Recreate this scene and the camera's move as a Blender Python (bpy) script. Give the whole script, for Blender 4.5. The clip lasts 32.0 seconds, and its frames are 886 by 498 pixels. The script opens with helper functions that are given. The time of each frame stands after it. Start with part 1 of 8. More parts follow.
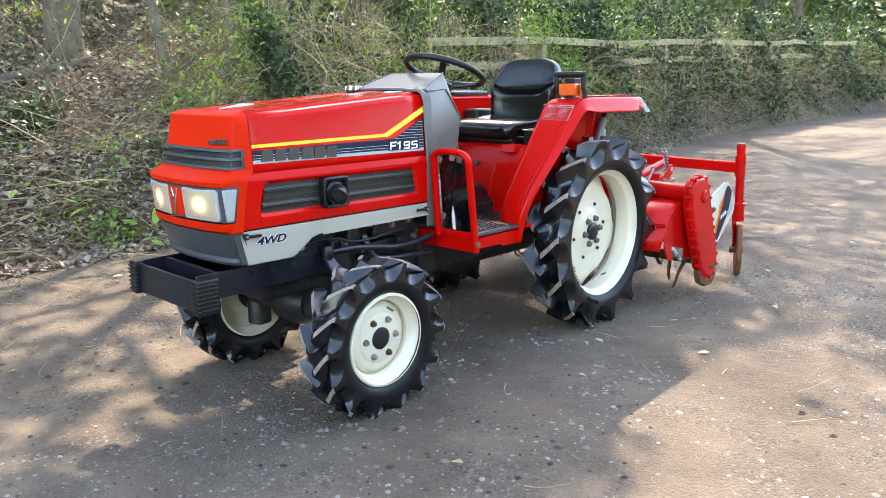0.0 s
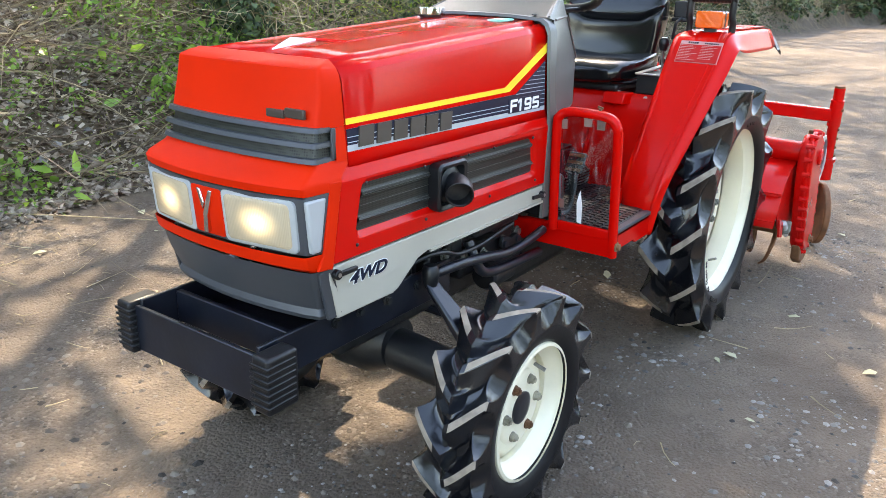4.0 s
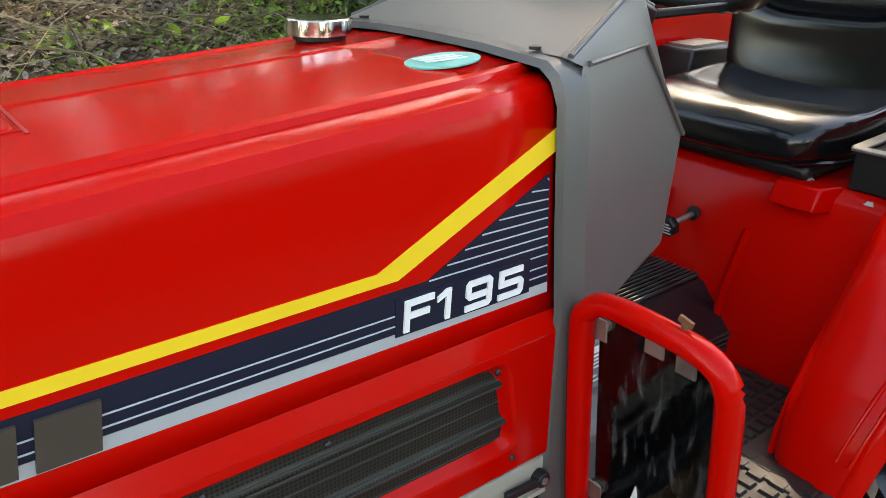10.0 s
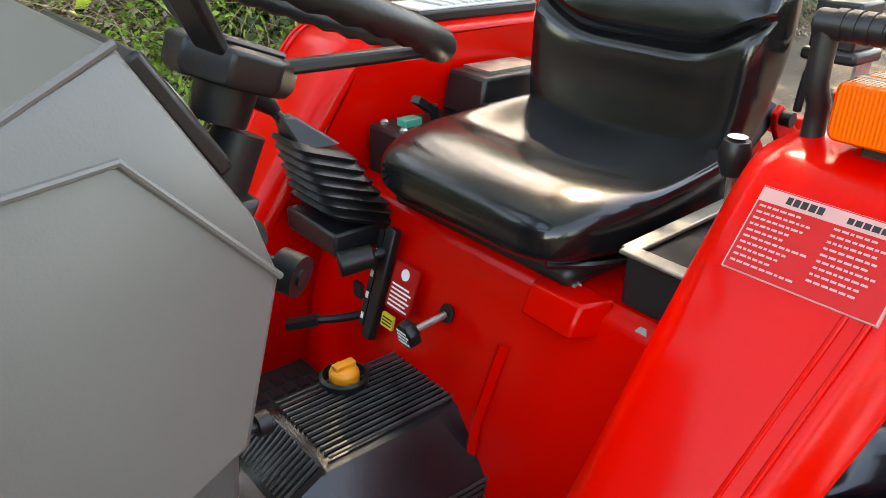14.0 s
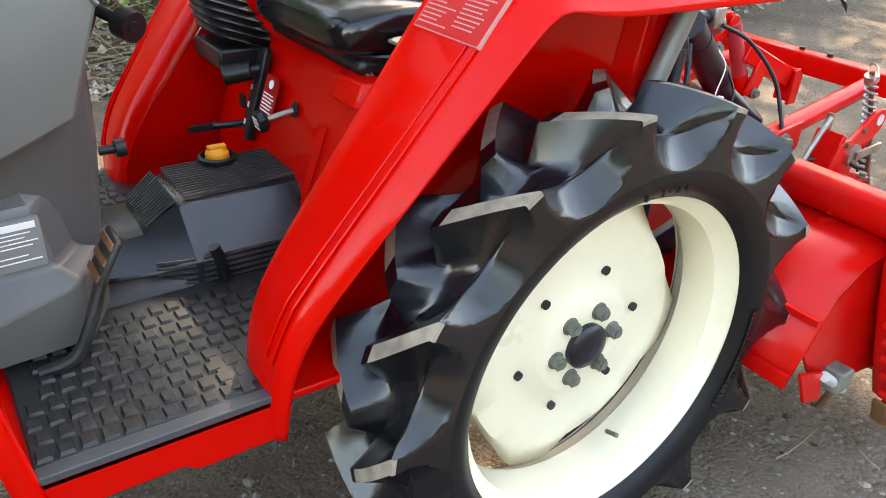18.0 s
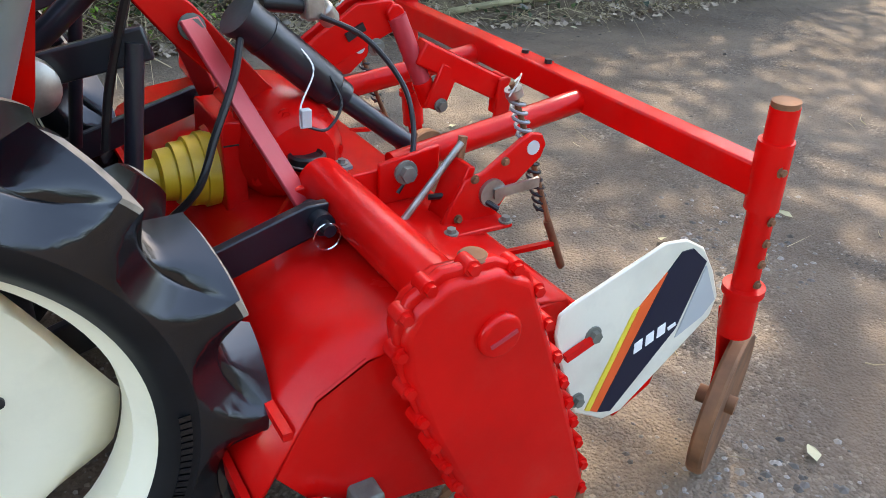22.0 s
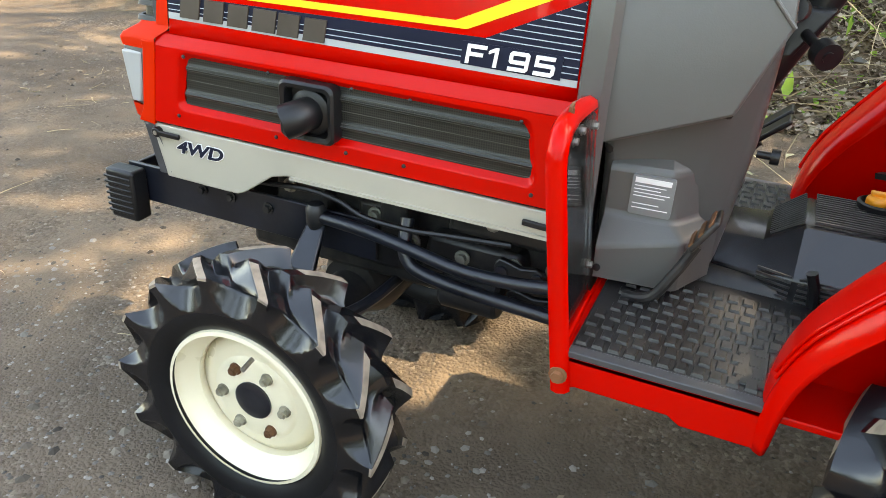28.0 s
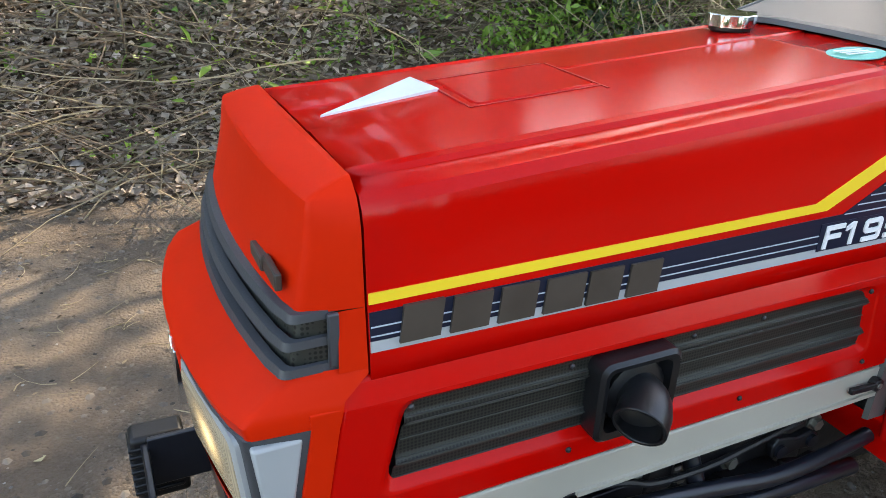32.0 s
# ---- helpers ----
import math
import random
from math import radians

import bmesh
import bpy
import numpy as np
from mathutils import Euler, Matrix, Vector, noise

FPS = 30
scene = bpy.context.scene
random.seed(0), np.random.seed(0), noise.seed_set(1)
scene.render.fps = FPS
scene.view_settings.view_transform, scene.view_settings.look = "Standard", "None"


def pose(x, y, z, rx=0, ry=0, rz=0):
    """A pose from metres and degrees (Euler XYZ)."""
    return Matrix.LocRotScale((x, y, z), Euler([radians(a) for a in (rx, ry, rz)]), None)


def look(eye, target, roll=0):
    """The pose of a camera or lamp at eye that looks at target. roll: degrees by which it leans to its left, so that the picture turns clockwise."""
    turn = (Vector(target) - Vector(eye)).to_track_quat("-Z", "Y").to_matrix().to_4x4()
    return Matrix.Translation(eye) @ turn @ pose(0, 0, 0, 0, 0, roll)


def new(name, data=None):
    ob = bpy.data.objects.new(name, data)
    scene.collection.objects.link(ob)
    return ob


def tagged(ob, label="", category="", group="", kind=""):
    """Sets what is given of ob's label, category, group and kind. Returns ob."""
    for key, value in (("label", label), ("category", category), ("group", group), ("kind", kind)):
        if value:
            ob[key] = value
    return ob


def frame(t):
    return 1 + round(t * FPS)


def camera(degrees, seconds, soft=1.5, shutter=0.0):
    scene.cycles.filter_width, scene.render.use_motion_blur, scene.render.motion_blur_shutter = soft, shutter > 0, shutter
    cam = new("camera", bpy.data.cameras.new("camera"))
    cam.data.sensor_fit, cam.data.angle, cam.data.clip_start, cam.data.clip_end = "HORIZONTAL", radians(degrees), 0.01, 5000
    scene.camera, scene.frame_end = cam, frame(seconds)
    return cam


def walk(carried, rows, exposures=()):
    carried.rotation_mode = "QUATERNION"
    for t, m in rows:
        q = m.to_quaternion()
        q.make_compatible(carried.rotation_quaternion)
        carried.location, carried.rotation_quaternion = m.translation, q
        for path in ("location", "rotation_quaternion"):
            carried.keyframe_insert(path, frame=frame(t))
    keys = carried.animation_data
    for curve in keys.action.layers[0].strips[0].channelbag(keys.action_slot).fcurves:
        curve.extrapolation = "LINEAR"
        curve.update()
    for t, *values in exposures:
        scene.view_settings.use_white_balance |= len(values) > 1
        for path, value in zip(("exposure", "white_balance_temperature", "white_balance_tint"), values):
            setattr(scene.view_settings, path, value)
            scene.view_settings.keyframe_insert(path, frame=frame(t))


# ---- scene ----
cam = camera(60.3, 32.0, soft=0.6)
PATH = [
    (0, (-3.287, -2.491, 1.214), (-1.85, -1.168, 0.782), -0.2),
    (0.5, (-3.291, -2.332, 1.21), (-1.809, -1.068, 0.757), 0.4),
    (1, (-3.273, -2.137, 1.209), (-1.751, -0.928, 0.735), 0.7),
    (1.5, (-3.289, -1.957, 1.216), (-1.73, -0.806, 0.723), 1.1),
    (2, (-3.309, -1.776, 1.239), (-1.719, -0.679, 0.72), 1.5),
    (2.5, (-3.26, -1.64, 1.236), (-1.65, -0.582, 0.696), 1.5),
    (3, (-3.145, -1.489, 1.246), (-1.53, -0.458, 0.674), 1.6),
    (3.5, (-3.057, -1.358, 1.262), (-1.456, -0.328, 0.648), 1.9),
    (5.5, (-2.443, -0.987, 1.263), (-1.117, 0.29, 0.481), 1.5),
    (6, (-2.31, -0.889, 1.255), (-1.054, 0.443, 0.45), 1.3),
    (6.5, (-2.217, -0.831, 1.262), (-1.012, 0.539, 0.442), 1.1),
    (7, (-2.136, -0.817, 1.262), (-0.965, 0.576, 0.434), 1.1),
    (7.5, (-2.032, -0.826, 1.279), (-0.884, 0.59, 0.455), 1.1),
    (8, (-1.935, -0.842, 1.29), (-0.804, 0.595, 0.48), 1.0),
    (8.5, (-1.854, -0.839, 1.292), (-0.729, 0.612, 0.499), 0.8),
    (9, (-1.746, -0.81, 1.287), (-0.611, 0.636, 0.498), 0.9),
    (9.5, (-1.628, -0.787, 1.296), (-0.494, 0.658, 0.504), 0.9),
    (10, (-1.525, -0.769, 1.306), (-0.386, 0.674, 0.516), 0.8),
    (10.5, (-1.371, -0.778, 1.327), (-0.217, 0.657, 0.545), 0.7),
    (11, (-1.244, -0.791, 1.349), (-0.047, 0.613, 0.576), 0.5),
    (11.5, (-1.171, -0.796, 1.369), (0.087, 0.563, 0.613), 0.0),
    (12, (-1.099, -0.729, 1.378), (0.231, 0.568, 0.637), -0.3),
    (12.5, (-1.031, -0.668, 1.411), (0.352, 0.576, 0.677), -0.5),
    (13, (-1.004, -0.64, 1.417), (0.39, 0.587, 0.675), -0.3),
    (13.5, (-0.977, -0.655, 1.393), (0.342, 0.629, 0.611), 0.3),
    (14, (-0.916, -0.704, 1.348), (0.242, 0.68, 0.484), 1.1),
    (14.5, (-0.866, -0.739, 1.32), (0.112, 0.715, 0.355), 2.0),
    (16.5, (-0.88, -0.871, 1.237), (-0.062, 0.566, 0.111), 2.7),
    (17, (-0.901, -1.029, 1.264), (0.027, 0.4, 0.217), 2.7),
    (17.5, (-0.912, -1.163, 1.271), (0.089, 0.262, 0.288), 2.6),
    (18, (-0.865, -1.243, 1.254), (0.161, 0.185, 0.301), 2.7),
    (18.5, (-0.757, -1.359, 1.218), (0.248, 0.081, 0.26), 2.8),
    (19, (-0.679, -1.442, 1.196), (0.302, -0.002, 0.213), 3.0),
    (19.5, (-0.566, -1.427, 1.18), (0.407, -0.002, 0.169), 3.2),
    (20, (-0.413, -1.407, 1.196), (0.584, -0.012, 0.165), 3.7),
    (20.5, (-0.309, -1.416, 1.199), (0.706, -0.044, 0.156), 4.1),
    (21, (-0.1, -1.428, 1.167), (0.914, -0.05, 0.131), 4.0),
    (21.5, (0.106, -1.442, 1.174), (1.103, -0.035, 0.161), 4.1),
    (22, (0.192, -1.423, 1.2), (1.151, 0.04, 0.231), 4.1),
    (22.5, (0.217, -1.387, 1.228), (1.108, 0.156, 0.319), 4.0),
    (23, (0.184, -1.377, 1.25), (0.974, 0.26, 0.415), 3.7),
    (23.5, (0.1, -1.37, 1.282), (0.745, 0.358, 0.508), 3.8),
    (24, (-0.007, -1.38, 1.277), (0.456, 0.425, 0.549), 3.9),
    (24.5, (-0.156, -1.397, 1.273), (0.108, 0.455, 0.568), 4.1),
    (25, (-0.275, -1.406, 1.266), (-0.188, 0.47, 0.577), 4.2),
    (25.5, (-0.352, -1.427, 1.264), (-0.458, 0.452, 0.587), 4.5),
    (26, (-0.417, -1.451, 1.273), (-0.729, 0.399, 0.58), 4.5),
    (26.5, (-0.473, -1.473, 1.264), (-0.956, 0.326, 0.536), 4.8),
    (28.5, (-0.747, -1.395, 1.277), (-1.449, 0.202, 0.298), 2.3),
    (29, (-0.854, -1.322, 1.295), (-1.485, 0.301, 0.311), 2.4),
    (29.5, (-0.987, -1.203, 1.307), (-1.52, 0.472, 0.353), 2.8),
    (30, (-1.107, -1.141, 1.316), (-1.552, 0.589, 0.416), 2.5),
    (30.5, (-1.33, -1.111, 1.322), (-1.645, 0.668, 0.463), 2.7),
    (31, (-1.547, -1.064, 1.332), (-1.61, 0.744, 0.478), 2.7),
    (31.5, (-1.782, -0.963, 1.347), (-1.457, 0.81, 0.481), 2.3),
    (32, (-2.023, -0.859, 1.368), (-1.234, 0.765, 0.507), 1.9),
]
walk(cam, [(t, look(eye, target, roll)) for t, eye, target, roll in PATH],
     exposures=[(0.0, 3.36, 7600, 12), (3.0, 3.35, 7800, 12), (6.0, 3.18, 8600, 12), (7.0, 3.03, 8900, 12), (9.0, 2.78, 9100, 12), (10.0, 2.84, 9400, 12), (12.0, 3.38, 10100, 12), (14.0, 3.58, 10200, 12),
                (17.0, 3.65, 9900, 12), (20.0, 3.28, 7800, 12), (22.0, 3.08, 7800, 12), (24.0, 3.3, 8400, 12), (25.0, 3.5, 10600, 12), (26.0, 3.52, 10600, 12), (29.0, 3.45, 9700, 10), (31.0, 2.9, 8300, 12), (32.0, 2.8, 8100, 12)])

# ---- world, sun, exposure ----
SUN_ELEV, SUN_AZ = 47.0, 41.0        # height of the sun; its bearing, degrees from +x towards +y
world = bpy.data.worlds.new("world")
scene.world = world
world.use_nodes = True
wn = world.node_tree.nodes
sky = wn.new("ShaderNodeTexSky")
sky.sky_type, sky.sun_disc = "NISHITA", False
sky.sun_elevation, sky.sun_rotation = radians(SUN_ELEV), radians(90 - SUN_AZ)
wn["Background"].inputs["Strength"].default_value = 0.15
world.node_tree.links.new(sky.outputs["Color"], wn["Background"].inputs["Color"])
sun_data = bpy.data.lights.new("sun", "SUN")
sun_data.energy, sun_data.angle, sun_data.color = 1.45, radians(0.6), (1.0, 0.94, 0.84)
sun = new("sun", sun_data)
sun_dir = Vector((math.cos(radians(SUN_AZ)) * math.cos(radians(SUN_ELEV)), math.sin(radians(SUN_AZ)) * math.cos(radians(SUN_ELEV)), math.sin(radians(SUN_ELEV))))
sun.matrix_world = look(sun_dir * 40, (0, 0, 0))

# ---- materials ----
def material(name, colour, rough=0.5, metal=0.0, vary=0.12, scale=6.0, bump=0.0, bump_scale=120.0, coat=0.0, spec=0.5, dark=None, dust=0.0):
    """Paint, plastic, rubber or metal with colour drift at two scales, worn gloss and fine relief."""
    m = bpy.data.materials.new(name)
    m.use_nodes = True
    nt = m.node_tree
    n, l = nt.nodes, nt.links
    b = n["Principled BSDF"]
    co = n.new("ShaderNodeTexCoord")
    big = n.new("ShaderNodeTexNoise")
    big.inputs["Scale"].default_value, big.inputs["Detail"].default_value = scale, 6
    l.new(co.outputs["Object"], big.inputs["Vector"])
    fine = n.new("ShaderNodeTexNoise")
    fine.inputs["Scale"].default_value, fine.inputs["Detail"].default_value = bump_scale, 3
    l.new(co.outputs["Object"], fine.inputs["Vector"])
    ramp = n.new("ShaderNodeValToRGB")
    c = Vector(colour)
    d = Vector(dark) if dark else c * (1 - 2 * vary)
    ramp.color_ramp.elements[0].position, ramp.color_ramp.elements[0].color = 0.3, (*d, 1)
    ramp.color_ramp.elements[1].position, ramp.color_ramp.elements[1].color = 0.62, (*c, 1)
    l.new(big.outputs["Fac"], ramp.inputs["Fac"])
    out = ramp.outputs["Color"]
    if dust > 0:
        mix = n.new("ShaderNodeMix")
        mix.data_type = "RGBA"
        dn = n.new("ShaderNodeTexNoise")
        dn.inputs["Scale"].default_value, dn.inputs["Detail"].default_value, dn.inputs["Roughness"].default_value = 9, 8, 0.7
        l.new(co.outputs["Object"], dn.inputs["Vector"])
        dr = n.new("ShaderNodeMapRange")
        dr.inputs["From Min"].default_value, dr.inputs["From Max"].default_value, dr.inputs["To Max"].default_value = 0.5, 0.75, dust
        l.new(dn.outputs["Fac"], dr.inputs["Value"])
        l.new(dr.outputs["Result"], mix.inputs["Factor"])
        l.new(out, mix.inputs["A"])
        mix.inputs["B"].default_value = (0.2, 0.17, 0.13, 1)
        out = mix.outputs["Result"]
    l.new(out, b.inputs["Base Color"])
    rr = n.new("ShaderNodeMapRange")
    rr.inputs["To Min"].default_value, rr.inputs["To Max"].default_value = max(0.02, rough - 0.08), min(1, rough + 0.1)
    l.new(big.outputs["Fac"], rr.inputs["Value"])
    l.new(rr.outputs["Result"], b.inputs["Roughness"])
    b.inputs["Metallic"].default_value = metal
    b.inputs["Specular IOR Level"].default_value = spec
    b.inputs["Coat Weight"].default_value = coat
    b.inputs["Coat Roughness"].default_value = 0.06
    if bump > 0:
        bp = n.new("ShaderNodeBump")
        bp.inputs["Strength"].default_value, bp.inputs["Distance"].default_value = bump, 0.002
        l.new(fine.outputs["Fac"], bp.inputs["Height"])
        l.new(bp.outputs["Normal"], b.inputs["Normal"])
    return m


RED = material("red_paint", (0.58, 0.0035, 0.002), 0.15, vary=0.04, scale=2.5, spec=0.15, bump=0.02, bump_scale=40)
NOSE_RED = material("faded_red_plastic", (0.68, 0.02, 0.003), 0.42, vary=0.07, scale=3, spec=0.07, bump=0.06, bump_scale=90)
TILL_RED = material("red_implement_paint", (0.6, 0.005, 0.004), 0.22, vary=0.1, scale=5, bump=0.1, bump_scale=45, spec=0.22, dust=0.06)
SEAL_RED = material("dull_pink_red_paint", (0.42, 0.03, 0.04), 0.5, vary=0.1, bump=0.1)
CREAM = material("cream_wheel_paint", (0.8, 0.725, 0.54), 0.28, vary=0.03, scale=3, bump=0.03, coat=0.2, dust=0.1)
BEIGE = material("beige_grey_paint", (0.40, 0.37, 0.30), 0.38, vary=0.04, bump=0.03)
COWL = material("dark_grey_plastic", (0.1, 0.098, 0.091), 0.31, vary=0.07, scale=4, bump=0.1, bump_scale=380, spec=0.42)
TRIM = material("charcoal_plastic", (0.05, 0.053, 0.058), 0.42, vary=0.1, bump=0.12, bump_scale=300)
LAMP_GREY = material("silver_grey_plastic", (0.36, 0.37, 0.36), 0.34, vary=0.04)
TYRE = material("black_tyre_rubber", (0.006, 0.0068, 0.009), 0.22, vary=0.3, scale=14, bump=0.2, bump_scale=60, spec=0.6)
TYRE_SIDE = material("dull_black_sidewall_rubber", (0.007, 0.0075, 0.009), 0.38, vary=0.2, scale=10, bump=0.1, bump_scale=80, spec=0.3)
LUG_EDGE = material("scuffed_rubber", (0.31, 0.25, 0.19), 0.85, vary=0.25, scale=30, bump=0.5, bump_scale=90)
COVER = material("glossy_black_cover", (0.011, 0.011, 0.013), 0.24, vary=0.2, scale=8, bump=0.08, bump_scale=200, spec=0.5, dust=0.06)
COVER_RIB = material("worn_black_rib", (0.05, 0.05, 0.052), 0.4, vary=0.3, scale=30)
BLACK = material("black_plastic", (0.011, 0.011, 0.012), 0.36, vary=0.2, bump=0.1, bump_scale=250, spec=0.36)
VINYL = material("black_vinyl", (0.006, 0.006, 0.0065), 0.15, vary=0.15, scale=9, bump=0.08, bump_scale=300, spec=0.5)
STEEL_BLACK = material("black_blue_steel_paint", (0.008, 0.010, 0.016), 0.3, vary=0.25, scale=12, bump=0.15, bump_scale=60, dust=0.05)
GREASY = material("greasy_black_iron", (0.01, 0.0105, 0.012), 0.45, vary=0.3, scale=18, bump=0.4, bump_scale=40, dust=0.2)
MAT_RUBBER = material("black_rubber_mat", (0.02, 0.02, 0.021), 0.34, vary=0.25, bump=0.15, spec=0.5, dust=0.1)
ZINC = material("dull_zinc", (0.42, 0.4, 0.36), 0.42, metal=0.9, vary=0.2, scale=30, bump=0.2)
BOLT_GREY = material("grey_green_bolt", (0.16, 0.165, 0.135), 0.5, metal=0.1, vary=0.2, scale=30)
NUT_PALE = material("cream_flecked_nut", (0.34, 0.31, 0.23), 0.5, metal=0.2, vary=0.3, scale=40)
CHROME = material("chrome", (0.75, 0.74, 0.72), 0.09, metal=1.0, vary=0.02)
RUST = material("rusty_steel", (0.23, 0.1, 0.045), 0.7, metal=0.3, vary=0.3, scale=14, bump=0.5, bump_scale=50)
YELLOW = material("yellow_stripe", (0.9, 0.6, 0.03), 0.3, vary=0.02)
PTO_YELLOW = material("yellow_plastic", (0.62, 0.4, 0.02), 0.42, vary=0.12, scale=12, bump=0.1, dust=0.15)
NAVY = material("navy_decal", (0.010, 0.014, 0.03), 0.3, vary=0.05, spec=0.2)
PIN = material("pale_pinstripe", (0.42, 0.47, 0.52), 0.35, vary=0.02)
SILVER = material("silver_decal", (0.38, 0.4, 0.4), 0.35, vary=0.03)
BADGE = material("tarnished_bronze_badge", (0.065, 0.05, 0.038), 0.45, metal=0.2, vary=0.12, scale=20)
WHITE = material("white_lettering", (0.8, 0.8, 0.78), 0.4, vary=0.02)
PALE = material("pale_decal", (0.72, 0.76, 0.8), 0.3, vary=0.03)
TEAL = material("teal_sticker", (0.12, 0.5, 0.42), 0.4, vary=0.05)
ORANGE_CAP = material("orange_plastic", (0.85, 0.3, 0.02), 0.4, vary=0.05)
GREEN_SW = material("green_switch", (0.02, 0.28, 0.18), 0.3, vary=0.05)
DECAL_RED = material("red_label", (0.45, 0.008, 0.008), 0.4, vary=0.05, spec=0.2)
DECAL_ORANGE = material("orange_red_decal", (0.75, 0.1, 0.02), 0.35, vary=0.03)
DECAL_YEL = material("olive_yellow_decal", (0.7, 0.55, 0.05), 0.35, vary=0.05)
WHITE_PLATE = material("chipped_white_paint", (0.68, 0.64, 0.52), 0.36, vary=0.08, scale=8, bump=0.1, dust=0.2)
GREY_LABEL = material("grey_metal_label", (0.24, 0.25, 0.25), 0.4, metal=0.3, vary=0.1)
TAIL = material("red_tail_lens", (0.5, 0.01, 0.01), 0.15, vary=0.05, coat=0.4)
GAUGE = material("gauge_face", (0.03, 0.04, 0.035), 0.3, vary=0.1)
PRINT = material("pinkish_white_print", (0.5, 0.25, 0.23), 0.4, vary=0.05, spec=0.2)
PAD = material("pale_grey_pad", (0.45, 0.46, 0.45), 0.5, vary=0.05)


def mesh_screen(name, pitch):
    """Dark perforated sheet: staggered holes as dark dots with relief."""
    m = material(name, (0.034, 0.036, 0.03), 0.42, metal=0.3, vary=0.1)
    n, l = m.node_tree.nodes, m.node_tree.links
    co = n["Texture Coordinate"]
    v = n.new("ShaderNodeTexVoronoi")
    v.inputs["Scale"].default_value, v.inputs["Randomness"].default_value = 1 / pitch, 0.0
    l.new(co.outputs["Object"], v.inputs["Vector"])
    r = n.new("ShaderNodeMapRange")
    r.inputs["From Min"].default_value, r.inputs["From Max"].default_value = 0.28, 0.42
    l.new(v.outputs["Distance"], r.inputs["Value"])
    mix = n.new("ShaderNodeMix")
    mix.data_type = "RGBA"
    b = n["Principled BSDF"]
    l.new(r.outputs["Result"], mix.inputs["Factor"])
    mix.inputs["A"].default_value = (0.006, 0.006, 0.006, 1)
    l.new(n["Color Ramp"].outputs["Color"], mix.inputs["B"])
    l.new(mix.outputs["Result"], b.inputs["Base Color"])
    return m


SCREEN = mesh_screen("perforated_screen", 0.0046)
GRILLE = mesh_screen("perforated_grille", 0.0055)


def lens(name, colour, glow=0.0, rough=0.1):
    """Ribbed lamp lens. glow: light of the burning bulb behind it."""
    m = material(name, colour, rough, vary=0.05, coat=0.3)
    n, l = m.node_tree.nodes, m.node_tree.links
    b = n["Principled BSDF"]
    w = n.new("ShaderNodeTexWave")
    w.inputs["Scale"].default_value = 80
    w.bands_direction = "Y"
    l.new(n["Texture Coordinate"].outputs["Object"], w.inputs["Vector"])
    bp = n.new("ShaderNodeBump")
    bp.inputs["Strength"].default_value, bp.inputs["Distance"].default_value = 0.22, 0.002
    l.new(w.outputs["Fac"], bp.inputs["Height"])
    l.new(bp.outputs["Normal"], b.inputs["Normal"])
    if glow > 0:
        g = n.new("ShaderNodeTexGradient")
        g.gradient_type = "SPHERICAL"
        mp = n.new("ShaderNodeMapping")
        mp.inputs["Scale"].default_value = (11, 15, 20)
        l.new(n["Texture Coordinate"].outputs["Object"], mp.inputs["Vector"])
        l.new(mp.outputs["Vector"], g.inputs["Vector"])
        r = n.new("ShaderNodeMapRange")
        r.inputs["To Min"].default_value, r.inputs["To Max"].default_value = glow * 0.03, glow
        pw = n.new("ShaderNodeMath")
        pw.operation = "POWER"
        pw.inputs[1].default_value = 2.4
        l.new(g.outputs["Fac"], pw.inputs[0])
        l.new(pw.outputs["Value"], r.inputs["Value"])
        b.inputs["Emission Color"].default_value = (1.0, 0.78, 0.42, 1)
        ribs = n.new("ShaderNodeMapRange")
        ribs.inputs["To Min"].default_value, ribs.inputs["To Max"].default_value = 0.55, 1.25
        l.new(w.outputs["Fac"], ribs.inputs["Value"])
        lit = n.new("ShaderNodeMath")
        lit.operation = "MULTIPLY"
        l.new(r.outputs["Result"], lit.inputs[0])
        l.new(ribs.outputs["Result"], lit.inputs[1])
        l.new(lit.outputs["Value"], b.inputs["Emission Strength"])
    return m


HEADLAMP = lens("warm_headlamp_glass", (0.36, 0.31, 0.22), glow=0.45)
AMBER = lens("amber_lens", (0.76, 0.095, 0.002), rough=0.16)
GLASS = bpy.data.materials.new("scratched_acrylic")
GLASS.use_nodes = True
_n, _l = GLASS.node_tree.nodes, GLASS.node_tree.links
_n.remove(_n["Principled BSDF"])
_tr, _gl, _df, _m1, _m2 = (_n.new("ShaderNode" + k) for k in ("BsdfTransparent", "BsdfGlossy", "BsdfDiffuse", "MixShader", "MixShader"))
_tr.inputs["Color"].default_value = (0.8, 0.83, 0.83, 1)
_gl.inputs["Roughness"].default_value = 0.05
_fr = _n.new("ShaderNodeFresnel")
_no = _n.new("ShaderNodeTexNoise")
_no.inputs["Scale"].default_value, _no.inputs["Detail"].default_value, _no.inputs["Roughness"].default_value = 22, 8, 0.7
_mp = _n.new("ShaderNodeMapping")
_mp.inputs["Scale"].default_value = (3.0, 3.0, 0.7)
_tc = _n.new("ShaderNodeTexCoord")
_mr = _n.new("ShaderNodeMapRange")
_mr.inputs["From Min"].default_value, _mr.inputs["From Max"].default_value, _mr.inputs["To Max"].default_value = 0.55, 0.75, 0.22
_df.inputs["Color"].default_value = (0.6, 0.6, 0.58, 1)
_l.new(_tc.outputs["Object"], _mp.inputs["Vector"])
_l.new(_mp.outputs["Vector"], _no.inputs["Vector"])
